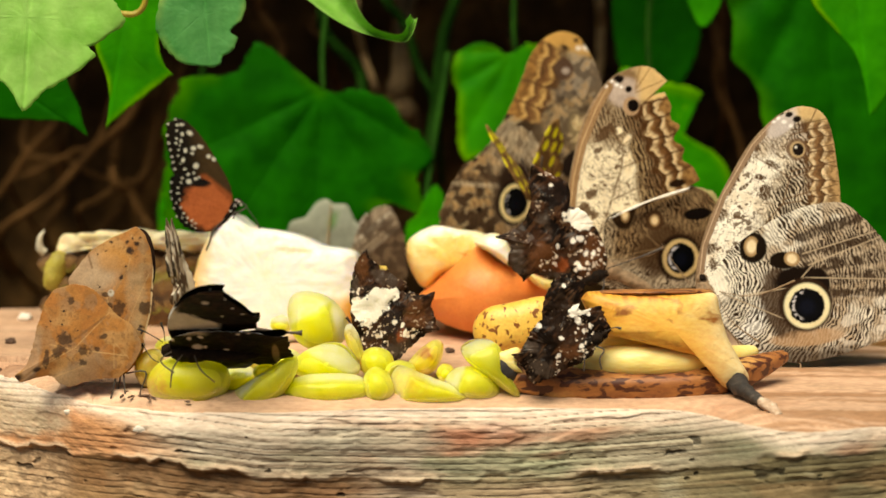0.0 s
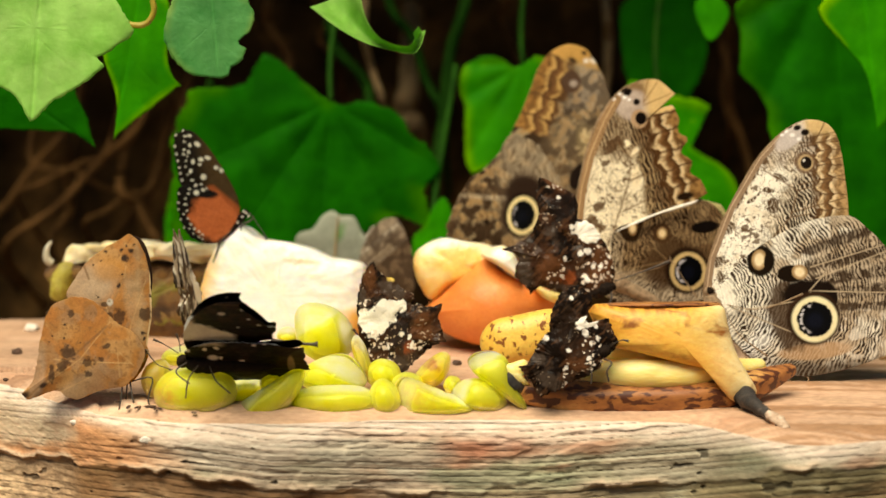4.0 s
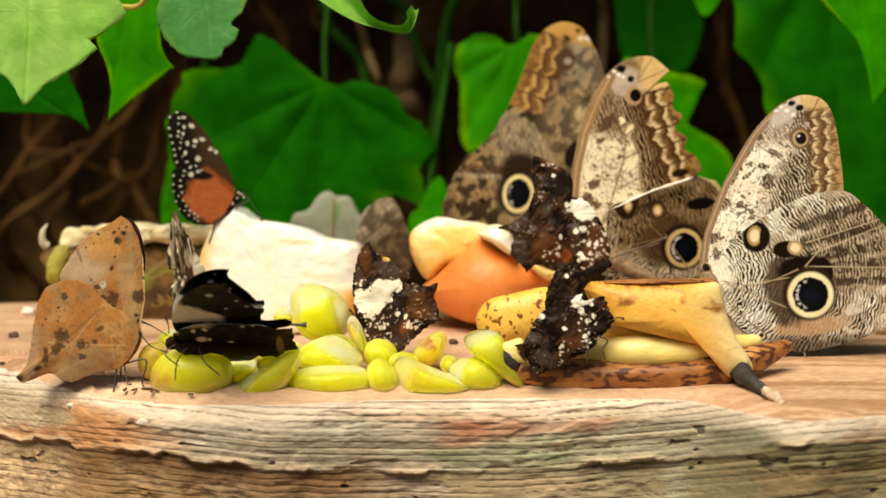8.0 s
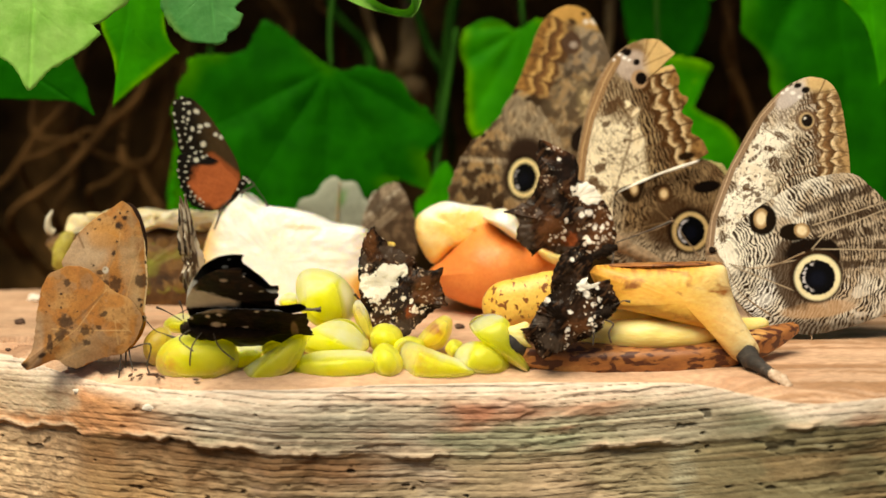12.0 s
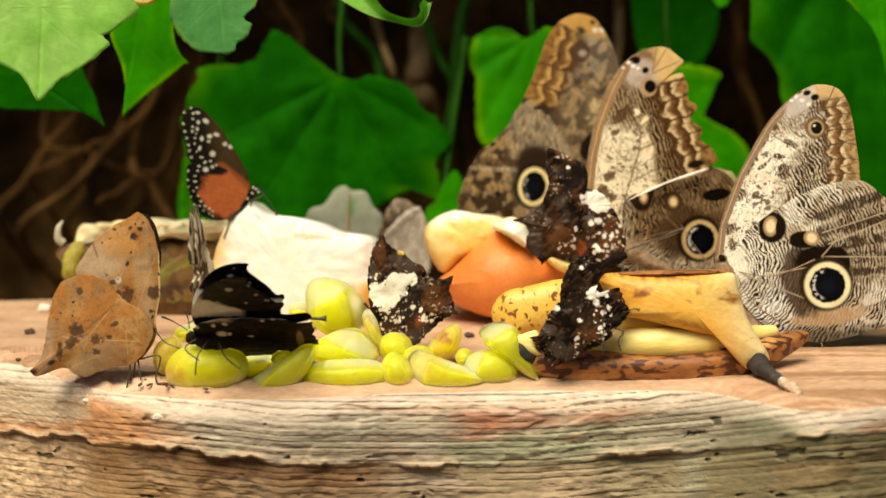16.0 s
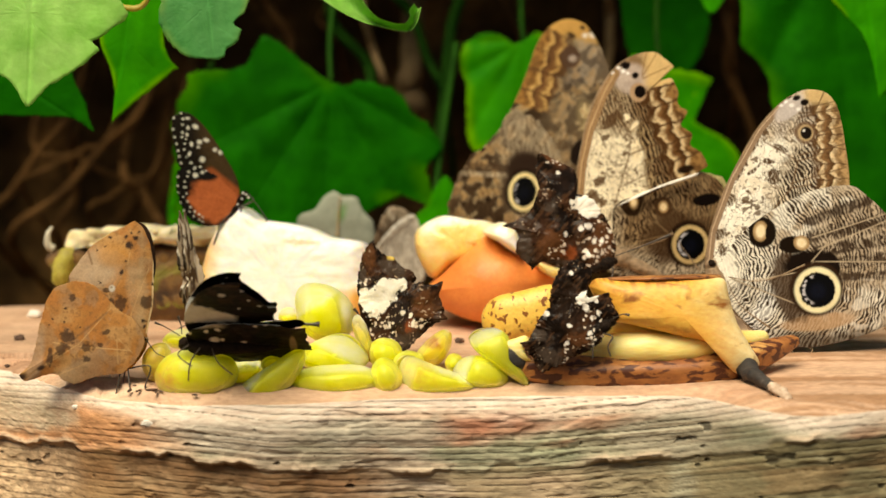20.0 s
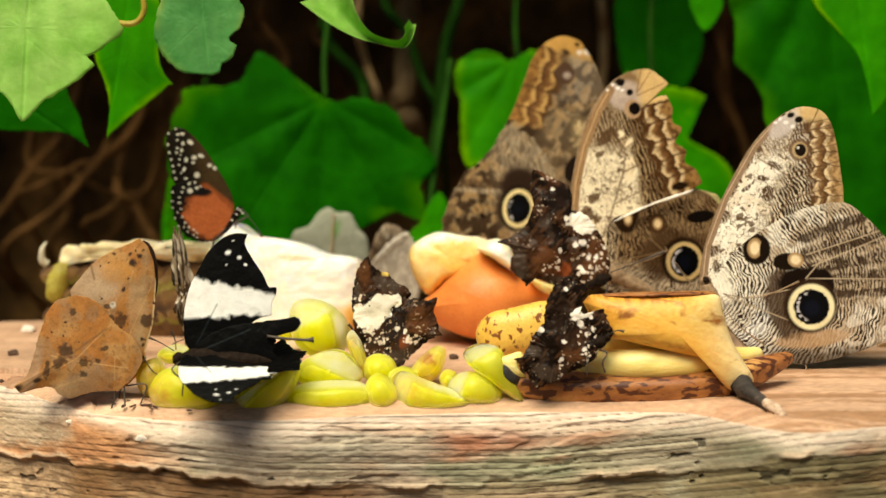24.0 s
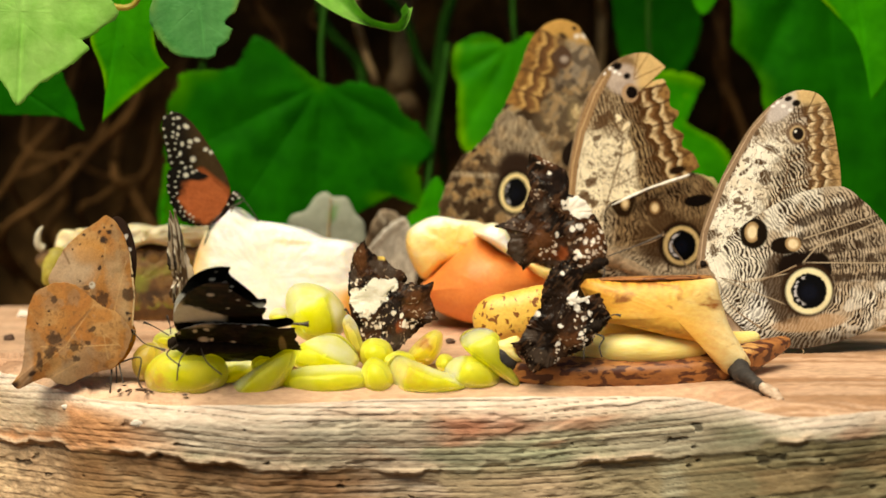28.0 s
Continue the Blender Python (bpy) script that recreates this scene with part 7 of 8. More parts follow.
# --- the speckled tiger butterfly ---
def tiger():
    place, u = (-0.0774, 0.1120, 0.0489), 0.2198
    u /= 1000
    WHITE = (0.72, 0.70, 0.58)

    def fore(x, z):
        c = np.tile(np.array([0.012, 0.009, 0.006, 0.0]), (len(x), 1))
        lay(c, smooth(-70, -30, x + 0.15 * z) * 0.9, (0.075, 0.045, 0.018))
        lay(c, smooth(14, 5, line_gap(x, z, ((-2, 22)), ((-52, 62)))) * 0.9, (0.42, 0.11, 0.035))
        dots(c, x, z, [(q[0], q[1], q[2] * 0.78, *q[3:]) for q in ((-78, 144, 7, 0.7, -25), (-92, 159, 5, 0.6), (-100, 158, 3), (-91, 142, 3.5, 1.3), (-93, 130, 3, 1.4), (-71, 117, 6, 0.8), (-59, 120, 7, 0.6, -15), (-44, 103, 5, 0.9), (-35, 98, 4, 1.3, 30), (-73, 108, 4, 0.7), (-85, 113, 4, 1.4), (-89, 96, 3.5, 1.6, -20), (-66, 86, 6.5, 1), (-86, 80, 4, 0.6), (-101, 148, 2.5), (-101, 134, 3), (-102, 126, 3), (-97, 114, 2.5), (-98, 104, 2.5), (-95, 122, 2), (-94, 90, 2), (-79, 72, 3), (-70, 73, 3))], 4, WHITE, 0.35)
        dots(c, x, z, [(-104, 168, 2), (-117, 160, 2.4), (-118, 140, 2.4), (-115, 126, 2.2), (-112, 114, 2.2), (-109, 102, 2.2), (-107, 92, 2.2), (-104, 80, 2.2)], 2.2, WHITE, 0.4)
        return c

    def hind(x, z):
        c = np.tile(np.array([0.50, 0.135, 0.045, 0.0]), (len(x), 1))
        lay(c, smooth(0.60, 0.80, oval(x, z, *((-42, 18)), 66, 60) + 0.25 * (fnoise(x / 12, z / 12, 87) - 0.5)), (0.010, 0.008, 0.006))
        veins(c, x, z, [((-4, 10), (-80, 42)), ((-4, 8), (-87, 20)), ((-4, 4), (-80, -6)), ((-6, 0), (-60, -22))], 1.4, (0.30, 0.08, 0.03), 0.25)
        lay(c, smooth(1.0, 0.7, oval(x, z, *((-72, 64)), 40, 16, -15)), (0.010, 0.008, 0.006))
        dots(c, x, z, [(q[0], q[1], q[2] * 0.8, *q[3:]) for q in ((-90, 64, 3), (-78, 58, 6, 0.9), (-66, 63, 4), (-59, 67, 4), (-80, 70, 3), (-92, 56, 2.5), (-97, 47, 2.5), (-98, 37, 2.5), (-95, 37, 2), (-94, 26, 2.5), (-92, 12, 2.5), (-87, 2, 2.6), (-80, -6, 2.6), (-72, -11, 2.6), (-66, -16, 2.4), (-72, -20, 2), (-66, -24, 2), (-82, -14, 2), (-89, -6, 2), (-100, 20, 2), (-109, 56, 2.4), (-110, 40, 2.4), (-109, 28, 2.2), (-105, 10, 2.2), (-99, -4, 2.2))], 3, WHITE, 0.35)
        return c

    root = thing("tiger_butterfly", pose(*place, FACING), "black and orange butterfly with white spots on the melon", "butterfly")
    fo = [(-2, 14), (-6, 50), (-28, 92), (-60, 140), (-86, 166), (-103, 170, 1), (-118, 160), (-119, 132), (-113, 102), (-106, 70), (-82, 56), (-32, 36), (-6, 0)]
    hi = [(-1, 10), (-12, 30), (-46, 60), (-82, 72), (-108, 68), (-112, 46), (-107, 12), (-94, -14), (-72, -29), (-46, -31), (-22, -22), (-6, -6)]
    part("forewing", wing("forewing", fo, u, fore, M_WING, None, 240, 60, 0.3, lift=0.0004, ragged=3.0), root, "black forewing with white spots")
    part("hindwing", wing("hindwing", hi, u, hind, M_WING, None, 240, 60, 0.3, lift=-0.0006, ragged=3.0, seed=4), root, "orange hindwing with black white-dotted rim")
    part("far_forewing", wing("far_forewing", fo, u, fore, M_WING, None, 120, 20), root, "", pose(0, 0.003, 0, 0, 0, -2))
    part("far_hindwing", wing("far_hindwing", hi, u, hind, M_WING, None, 120, 20), root, "", pose(0, 0.002, 0, 0, 0, -2))
    body_parts(root, u, ((12, 29)), ((-24, -24)), 7, M_BODY)
    dot = lump_mesh("body_spot", 2.0 * u, M_CRUMB, 1, 1.0)
    for q in ((6, 26), (11, 23), (15, 18), (4, 16), (-4, 6)):
        part("body_spot", dot, root, "white body spot", pose(q[0] * u, -6 * u, q[1] * u))
    limbs(root, u, [[(*((2, 6)), 3), (*((2, -24)), 8), (*((11, -58)), 8)], [(*((-8, -2)), 3), (*((-32, -26)), 8), (*((-40, -48)), 10), (*((-46, -64)), 10)], [(*((-16, -12)), 3), (*((-36, -30)), 6), (*((-36, -38)), 6)]],
          [[(*((14, 22)), 4), (*((24, 14)), 8), (*((2, 0)), 14)], [(*((14, 26)), -2), (*((38, -6)), 4), (*((48, -24)), 4)]], M_LEG, 1.3)


tiger()


# --- the white-banded black butterfly, which opens its wings ---
def banded():
    place, u = (-0.0797, 0.0020, 0.0171), 0.1888
    u /= 1000
    WHITE = (0.93, 0.95, 0.93)

    def upper(x, z):
        c = np.tile(np.array([0.003, 0.003, 0.003, 0.0]), (len(x), 1))
        w = (fnoise(x / 10, z / 10, 91) - 0.5) * 14
        lay(c, smooth(62, 70, z - 0.05 * (x - 60) + w * (x > 5)) * smooth(136, 128, z + 0.20 * x + w), WHITE)
        dots(c, x, z, [(54, 179, 5.5, 0.7, 20), (74, 170, 4, 0.8), (85, 157, 3), (63, 200, 1.8), (51, 157, 1.8)], 5, WHITE, 0.3)
        lay(c, smooth(2.2, 0.5, line_gap(x, z, ((0, 2)), ((95, 42)))) * 0.5, (0.03, 0.04, 0.045))
        lay(c, smooth(2.2, 0.5, line_gap(x, z, ((0, 17)), ((35, 87)))) * 0.5, (0.02, 0.03, 0.032))
        return c

    def under(x, z):
        c = np.tile(np.array([0.006, 0.0035, 0.0025, 0.0]), (len(x), 1))
        w = (fnoise(x / 12, z / 12, 95) - 0.5) * 16
        lay(c, smooth(60, 70, z + w) * smooth(140, 128, z + 0.62 * x + w) * smooth(76, 62, x + w), (0.97, 0.94, 0.84), 0.0)
        lay(c, smooth(-4, -22, x - 0.10 * z + w) * smooth(120, 132, z + w) * smooth(170, 156, z) * 0.8, (0.80, 0.66, 0.46))
        lay(c, smooth(130, 150, z) * 0.7 * smooth(0.48, 0.62, fnoise(x / 12, z / 12, 97)), (0.040, 0.016, 0.008))
        lay(c, smooth(60, 110, x) * smooth(0.45, 0.6, fnoise(x / 20, z / 12, 99)) * 0.7, (0.028, 0.014, 0.008))
        lay(c, smooth(2.6, 0.8, np.abs(z - 206 + 0.004 * (x - 60) ** 2)) * 0.5, (0.20, 0.12, 0.06))
        dots(c, x, z, [(52, 172, 6.5, 0.9, 10), (88, 185, 3.5), (96, 150, 3), (112, 128, 4, 0.6), (76, 120, 3)], 4, (0.82, 0.78, 0.74), 0.35)
        return c

    def under_hind(x, z):
        c = np.tile(np.array([0.006, 0.0035, 0.0025, 0.0]), (len(x), 1))
        lay(c, smooth(0.50, 0.62, fnoise(x / 14, z / 20, 98)) * 0.7, (0.024, 0.011, 0.006))
        lay(c, smooth(130, 172, x) * 0.7, (0.040, 0.020, 0.012))
        lay(c, smooth(1.1, 0.7, oval(x, z, 160, -10, 7, 44, 0)) * 0.8, (0.42, 0.27, 0.15))
        lay(c, smooth(58, 72, z + 10 * (fnoise(x / 8, z / 12, 94) - 0.5)) * smooth(56, 30, x) * 0.85, (0.72, 0.60, 0.44))
        dots(c, x, z, [(25, 22, 9, 0.95, -30), (18, -8, 5.5, 1.5), (38, 20, 3.5, 1.6), (33, 58, 5, 1.0, 40), (75, 13, 4.5, 1.2, -30), (91, -27, 3.5, 1.3, 30), (-17, 44, 3.5, 1.8), (12, 50, 4, 1.4), (33, -50, 3, 1.8), (22, -38, 3, 1.6), (-4, -52, 3, 1.6), (52, -30, 2.5, 1.6), (30, -28, 2.5, 1.6), (-16, 5, 3, 1.6), (-20, -14, 2.5, 1.6), (100, 70, 4, 0.8), (118, 74, 3.5, 0.8)], 4, (0.86, 0.76, 0.68), 0.4, 4)
        dots(c, x, z, [(1, 0, 5, 1.6)], 4, (0.22, 0.06, 0.035), 0.5)
        return c

    root = thing("banded_butterfly", pose(*place, FACING), "black butterfly with white wing bands feeding on grapes", "butterfly")
    fo = [(-19, 15), (-24, 57), (-19, 99), (-9, 129), (3, 153), (17, 179), (41, 203), (65, 213), (88, 212, 1), (84, 193), (99, 165), (115, 141), (127, 117), (139, 117), (139, 103), (132, 89), (132, 67, 1), (113, 63), (95, 53), (55, 33), (5, 3)]
    hi = [(-7, 5), (25, 35), (75, 51), (125, 57), (155, 61), (175, 65, 1), (184, 53), (173, 39), (155, 35), (141, 27), (135, -1), (121, -13), (153, -8, 1), (145, -17), (95, -21), (35, -15), (0, -13)]
    far = part("far_forewing", wing("far_forewing", fo, u, upper, M_BLACK, under, 220, 50, 0.25, lift=0.0006), root, "black forewing with broad white band")
    part("far_hindwing", wing("far_hindwing", hi, u, upper, M_BLACK, under, 200, 40, 0.25, lift=-0.0002, ragged=3.0), far, "black tailed hindwing")
    near = part("near_forewing", wing("near_forewing", fo, u, under, M_BLACK, upper, 320, 70, 0.25, lift=0.0006), root, "near forewing, white-banded above")
    hi2 = [(-27, 7), (-22, 40), (-6, 62), (30, 74), (80, 78), (140, 70), (158, 58), (186, 57, 1), (185, 8), (192, -30, 1), (168, -36), (146, -82, 1), (138, -60), (118, -60), (98, -80), (66, -82), (38, -76), (8, -70), (-17, -38)]
    part("near_hindwing", wing("near_hindwing", hi2, u, under_hind, M_BLACK, upper, 300, 60, 0.5, lift=-0.0016, ragged=5.0, fold=0.03), near, "dark brown hindwing with pale dots beneath")
    body_parts(root, u, ((-42, -9)), ((135, -15)), 20, M_BODY)
    limbs(root, u, [[(*((0, -13)), 16), (*((-17, -39)), 34), (*((-21, -73)), 38)], [(*((17, -15)), 16), (*((31, -41)), 34), (*((57, -63)), 38)], [(*((-23, -11)), 14), (*((-39, -23)), 26), (*((-35, -33)), 32), (*((-15, -47)), 36)]],
          [[(*((-39, 5)), 6), (*((-65, 21)), 10), (*((-83, 29)), 12)], [(*((-37, 7)), -2), (*((-39, 23)), -6), (*((-45, 39)), -8)]], M_LEG, 1.35)
    tail = sweep("tail", [(125 * u, -0.001, 30 * u), (160 * u, -0.003, 26 * u), (195 * u, -0.004, 24 * u), (208 * u, -0.004, 24 * u)], [0.0006, 0.0004, 0.0005, 0.0011], M_LEG, 8, 20)
    part("tail", tail, root, "thin black wing tail")
    return root, far, near


BAND, BAND_FAR, BAND_NEAR = banded()


# --- three smaller mottled butterflies, wings closed ---
def mottled(label, place, u, fo, hi, patches, browns, clusters, spots, head, tail, legs, feelers, seed, far=1.5):
    """browns: ovals with a colour; clusters: ovals filled with so many white scale dots, with their radius; spots: single white marks."""
    u /= 1000
    rng = random.Random(seed)
    scatter = []
    for cx, cz, rx, rz, count, r in clusters:
        for k in range(count):
            a, d = rng.uniform(0, 2 * math.pi), math.sqrt(rng.random())
            scatter.append((cx + math.cos(a) * d * rx, cz + math.sin(a) * d * rz, r * rng.uniform(0.4, 1.15), rng.uniform(0.6, 1.3), rng.uniform(0, 90)))

    def scales(x, z, s=0):
        c = np.tile(np.array([0.010, 0.006, 0.004, 0.0]), (len(x), 1))
        lay(c, smooth(0.50, 0.64, fnoise(x / 26, z / 26, seed + s)) * 0.8, (0.050, 0.021, 0.010))
        lay(c, smooth(0.56, 0.70, fnoise(x / 15 + 5, z / 15, seed + s + 3)) * 0.55, (0.050, 0.032, 0.022))
        lay(c, smooth(0.62, 0.70, fnoise((x + z) / 22, (x - z) / 5, seed + s + 7, 2)) * 0.45, (0.12, 0.055, 0.026))
        for q, colour in browns:
            lay(c, smooth(1.25, 0.6, oval(x, z, *q) + 1.1 * (fnoise(x / 9, z / 9, seed + 8) - 0.5)) * 0.85, colour)
        lay(c, smooth(0.70, 0.76, fnoise(x / 3.6, z / 3.6, seed + s + 5, 2)) * smooth(0.50, 0.60, fnoise(x / 22 + 2, z / 22, seed + s + 6, 2)) * 0.8, (0.46, 0.34, 0.24))
        for q in patches:
            lay(c, smooth(1.08, 0.92, oval(x, z, *q) + (fnoise(x / 8, z / 8, seed + 9, 4) - 0.5) * 0.9), (0.93, 0.87, 0.76), 0)
        dots(c, x, z, [(q[0], q[1], q[2] * 0.66, *q[3:]) for q in scatter], 3, (0.78, 0.66, 0.54), 0.3, 5)
        for q in spots:
            dots(c, x, z, [(q[0], q[1], (q[2] if len(q) > 2 else 4) * 0.85, *q[3:])], 3, (0.90, 0.83, 0.74), 0.3, 6)
        return c

    root = thing("mottled_butterfly", pose(*place, FACING), label, "butterfly", "mottled butterflies")
    part("forewing", wing("forewing", fo, u, lambda x, z: scales(x, z), M_WING, None, 340, 80, 0.9, lift=0.0002, ragged=5.0, seed=seed, fold=0.07), root, "dark mottled forewing")
    part("hindwing", wing("hindwing", hi, u, lambda x, z: scales(x, z, 20), M_WING, None, 340, 80, 1.0, lift=-0.0014, ragged=7.0, seed=seed + 1, fold=0.08), root, "dark ragged hindwing")
    part("far_forewing", wing("far_forewing", fo, u, lambda x, z: scales(x, z, 40), M_WING, None, 120, 14, ragged=4.0), root, "", pose(0, 0.0035, 0, 0, 0, far))
    part("far_hindwing", wing("far_hindwing", hi, u, lambda x, z: scales(x, z, 60), M_WING, None, 120, 14, ragged=4.0), root, "", pose(0, 0.0035, 0, 0, 0, far))
    body_parts(root, u, head, tail, 11, M_BODY)
    limbs(root, u, legs, feelers, M_LEG, 1.5)
    return root


# the third colour is grey-brown scales and also paints sheen onto the wings
BROWN, RUST, GREY_SHEEN = (0.115, 0.045, 0.018), (0.28, 0.07, 0.022), (0.065, 0.045, 0.033)
mottled("dark butterfly with a white wing bar standing on grapes", (-0.0191, 0.0480, 0.0054), 0.2027,
        [(-22, -10), (-38, 20), (-47, 70), (-49, 112), (-46, 140), (-38, 168), (-22, 190, 1), (-16, 174), (0, 162), (16, 154), (28, 140), (46, 132), (52, 116), (32, 90), (18, 30), (4, -12)],
        [(-4, -14), (8, 30), (16, 75), (32, 108), (56, 112), (80, 108), (100, 112), (94, 90), (100, 70), (106, 48, 1), (82, 38), (52, 10), (26, -12)],
        [(-8, 88, 22, 38, -42), (16, 108, 22, 12, 12), (-34, 82, 14, 22, 0)],
        [((-28, 160, 12, 22), BROWN), ((68, 72, 22, 28), BROWN), ((42, 34, 12, 14), RUST), ((40, 12, 34, 16, 25), GREY_SHEEN), ((12, 138, 26, 12, -20), GREY_SHEEN), ((-40, 124, 6, 18), GREY_SHEEN), ((24, 60, 18, 34), (0.02, 0.014, 0.012)), ((8, 160, 9, 6, -30), (0.78, 0.55, 0.12))],
        [(-14, 30, 28, 40, 46, 3.6), (10, -4, 12, 22, 22, 4.0), (-38, 106, 8, 18, 10, 4.0), (58, 40, 22, 9, 18, 4.0)],
        [(48, 42, 5, 1.5), (30, 60, 5.5, 1.1), (-28, 56, 5, 0.8), (-8, 64, 5.5, 1.3, 60), (6, 38, 3, 2.4, 20), (44, 56, 3.5, 1.5)], ((-22, -12)), ((22, -16)),
        [[(*((30, -8)), 4), (*((46, -10)), 10), (*((62, -28)), 12), (*((82, -30)), 14)], [(*((10, -14)), 4), (*((15, -28)), 10), (*((10, -40)), 12)]], [[(*((-22, -8)), 2), (*((-34, 20)), 8), (*((-46, 54)), 10), (*((-56, 68)), 10)]], 101)
mottled("large dark brown butterfly with white speckles beside the papaya", (0.0628, 0.0720, 0.0306), 0.2088,
        [(-123, 202, 1), (-109, 196), (-85, 182), (-63, 172), (-55, 148), (-61, 130), (-33, 120), (-9, 88), (7, 56), (11, 26), (-1, -2), (-25, -12), (-49, 12), (-85, 60), (-119, 128), (-129, 170)],
        [(-123, 134), (-135, 104), (-159, 84), (-190, 72, 1), (-161, 60), (-165, 26), (-151, 10), (-137, -6, 1), (-119, 8), (-85, 2), (-45, -12), (-13, 0), (-33, 60), (-73, 120), (-101, 135)],
        [(-42, 106, 26, 17, -25), (-30, 112, 18, 9, 0)],
        [((-104, 36, 26, 26), BROWN), ((-70, 24, 14, 12), RUST), ((-15, 40, 26, 40), BROWN), ((-96, 186, 22, 7, -35), BROWN), ((-104, 106, 12, 12), GREY_SHEEN), ((-150, 40, 14, 34, 10), GREY_SHEEN), ((-90, 4, 30, 7), GREY_SHEEN), ((-80, 150, 26, 24), (0.014, 0.009, 0.007))],
        [(-18, 40, 26, 44, 34, 4.2), (-96, 24, 16, 12, 14, 3.2), (-92, 184, 22, 6, 12, 2.6), (-44, 14, 8, 34, 12, 4.6), (-84, 46, 6, 20, 6, 4.0)],
        [(-78, 57, 5, 1.2), (-38, 70, 8, 0.9), (-50, 66, 5, 1.3), (-27, 45, 5, 1.3), (-40, 20, 6, 1.1), (-90, 165, 4.5, 0.9), (-84, 27, 5, 0.7), (-14, 44, 5, 1.2), (0, 62, 3.5), (-36, 112, 9, 0.8)], ((13, 10)), ((-55, -12)),
        [[(*((3, 2)), 4), (*((5, -10)), 10), (*((-1, -26)), 14)]], [[(*((11, 18)), 4), (*((55, 34)), 14), (*((105, 54)), 22)]], 131)
mottled("small dark butterfly with a pale wing patch on the banana", (0.0540, 0.0020, 0.0196), 0.1887,
        [(-48, 120), (-28, 114), (-14, 98), (-20, 76), (-26, 58), (-6, 44), (14, 62, 1), (24, 40), (34, 18, 1), (16, -2), (-10, -12), (-50, -2), (-84, 28), (-86, 68), (-70, 104)],
        [(-84, 42), (-108, 16), (-126, -20), (-144, -26, 1), (-122, -50), (-108, -78, 1), (-80, -68), (-40, -48), (-10, -32), (6, -12), (10, 10), (-30, 44), (-66, 54)],
        [(-24, 55, 22, 9, 14)],
        [((-92, -50, 28, 14, -30), GREY_SHEEN), ((-40, -20, 20, 14), BROWN), ((-60, 40, 26, 40), (0.018, 0.010, 0.006)), ((-108, -10, 14, 10, -40), GREY_SHEEN)],
        [(-12, 8, 22, 28, 16, 3.6), (-64, -44, 6, 24, 10, 3.4), (-20, -22, 14, 10, 6, 3.0)],
        [(-52, 98, 5), (-26, 36, 6, 1.5, 20), (-16, 18, 4, 1.6), (-4, 26, 4, 1.5), (-56, 5, 5, 0.8, -20), (-20, -8, 4.5, 1.0), (-60, -26, 4.5), (-96, 26, 5, 1.2, 30), (-36, 46, 6, 0.9), (-8, 48, 4)], ((24, 14)), ((-40, -28)),
        [[(*((-10, -16)), 4), (*((-14, -32)), 10), (*((-16, -54)), 12)], [(*((6, -10)), 4), (*((20, -16)), 10), (*((12, -32)), 12), (*((16, -50)), 12)]], [[(*((22, 16)), 4), (*((38, 24)), 10), (*((50, 22)), 12)]], 151)


# --- a bark-coloured butterfly seen nearly edge-on ---
def barky():
    place, u = (-0.0899, 0.0620, 0.0154), 0.2064
    u /= 1000
    wide = 3.4

    def pattern(x, z):
        c = np.tile(np.array([0.085, 0.048, 0.026, 0.0]), (len(x), 1))
        lay(c, smooth(0.46, 0.58, fnoise(x / 16, z / 44, 161)) * 0.9, (0.40, 0.31, 0.22))
        lay(c, smooth(0.55, 0.64, fnoise(x / 9, z / 34, 167)) * 0.9, (0.018, 0.011, 0.008))
        lay(c, smooth(0.60, 0.68, fnoise(x / 7, z / 26, 163)) * 0.9, (0.72, 0.64, 0.52))
        lay(c, smooth(1.2, 0.8, oval(x, z, 34, 72, 16, 36) + 0.8 * (fnoise(x / 8, z / 14, 169) - 0.5)), (0.90, 0.82, 0.68))
        lay(c, smooth(1.3, 0.7, oval(x, z, 10, 16, 40, 34) + 0.6 * (fnoise(x / 8, z / 10, 168) - 0.5)) * 0.8, (0.030, 0.016, 0.010))
        dots(c, x, z, [(-20 + 31 * k % 60, -10 + 17 * k % 60, 4.5, 1) for k in range(9)], 5, (0.72, 0.60, 0.48), 0.4, 6)
        return c

    root = thing("bark_butterfly", pose(*place, FACING), "bark-brown butterfly seen edge-on with closed streaked wings", "butterfly")
    side = [(-5, 184, 1), (-1, 160), (5, 125), (10, 90), (14, 62), (10, 30), (4, -8), (-4, -6), (-10, 18), (-14, 40), (-9, 62), (-13, 90), (-10, 130), (-8, 160)]
    grown = [((x + 2) * wide, *r) for x, *r in side]
    near = part("near_wing", wing("near_wing", grown, u, pattern, M_OWL_BLUR, None, 300, 80, 0.8, ragged=8.0, seed=7), root, "streaked brown wings", pose(0, 0, 0, 0, 0, 69))
    far = part("far_wing", wing("far_wing", grown, u, pattern, M_OWL_BLUR, None, 160, 30, 0.6, ragged=8.0, seed=9), root, "streaked brown wings", pose(0.0006, 0.001, 0, 0, 3, 80))
    body_parts(root, u, (8, -18), (-4, 30), 8, M_BODY)
    limbs(root, u, [[(4, -6, 4), (-4, -24, 10), (2, -44, 12)], [(8, -10, 2), (16, -26, 6), (14, -44, 8)]], [[(6, -14, 4), (-20, -20, 10), (-44, -34, 14)], [(8, -14, 4), (2, -34, 12), (-6, -46, 20)]], M_LEG, 1.3)
    return root, near


BARK, BARK_NEAR = barky()


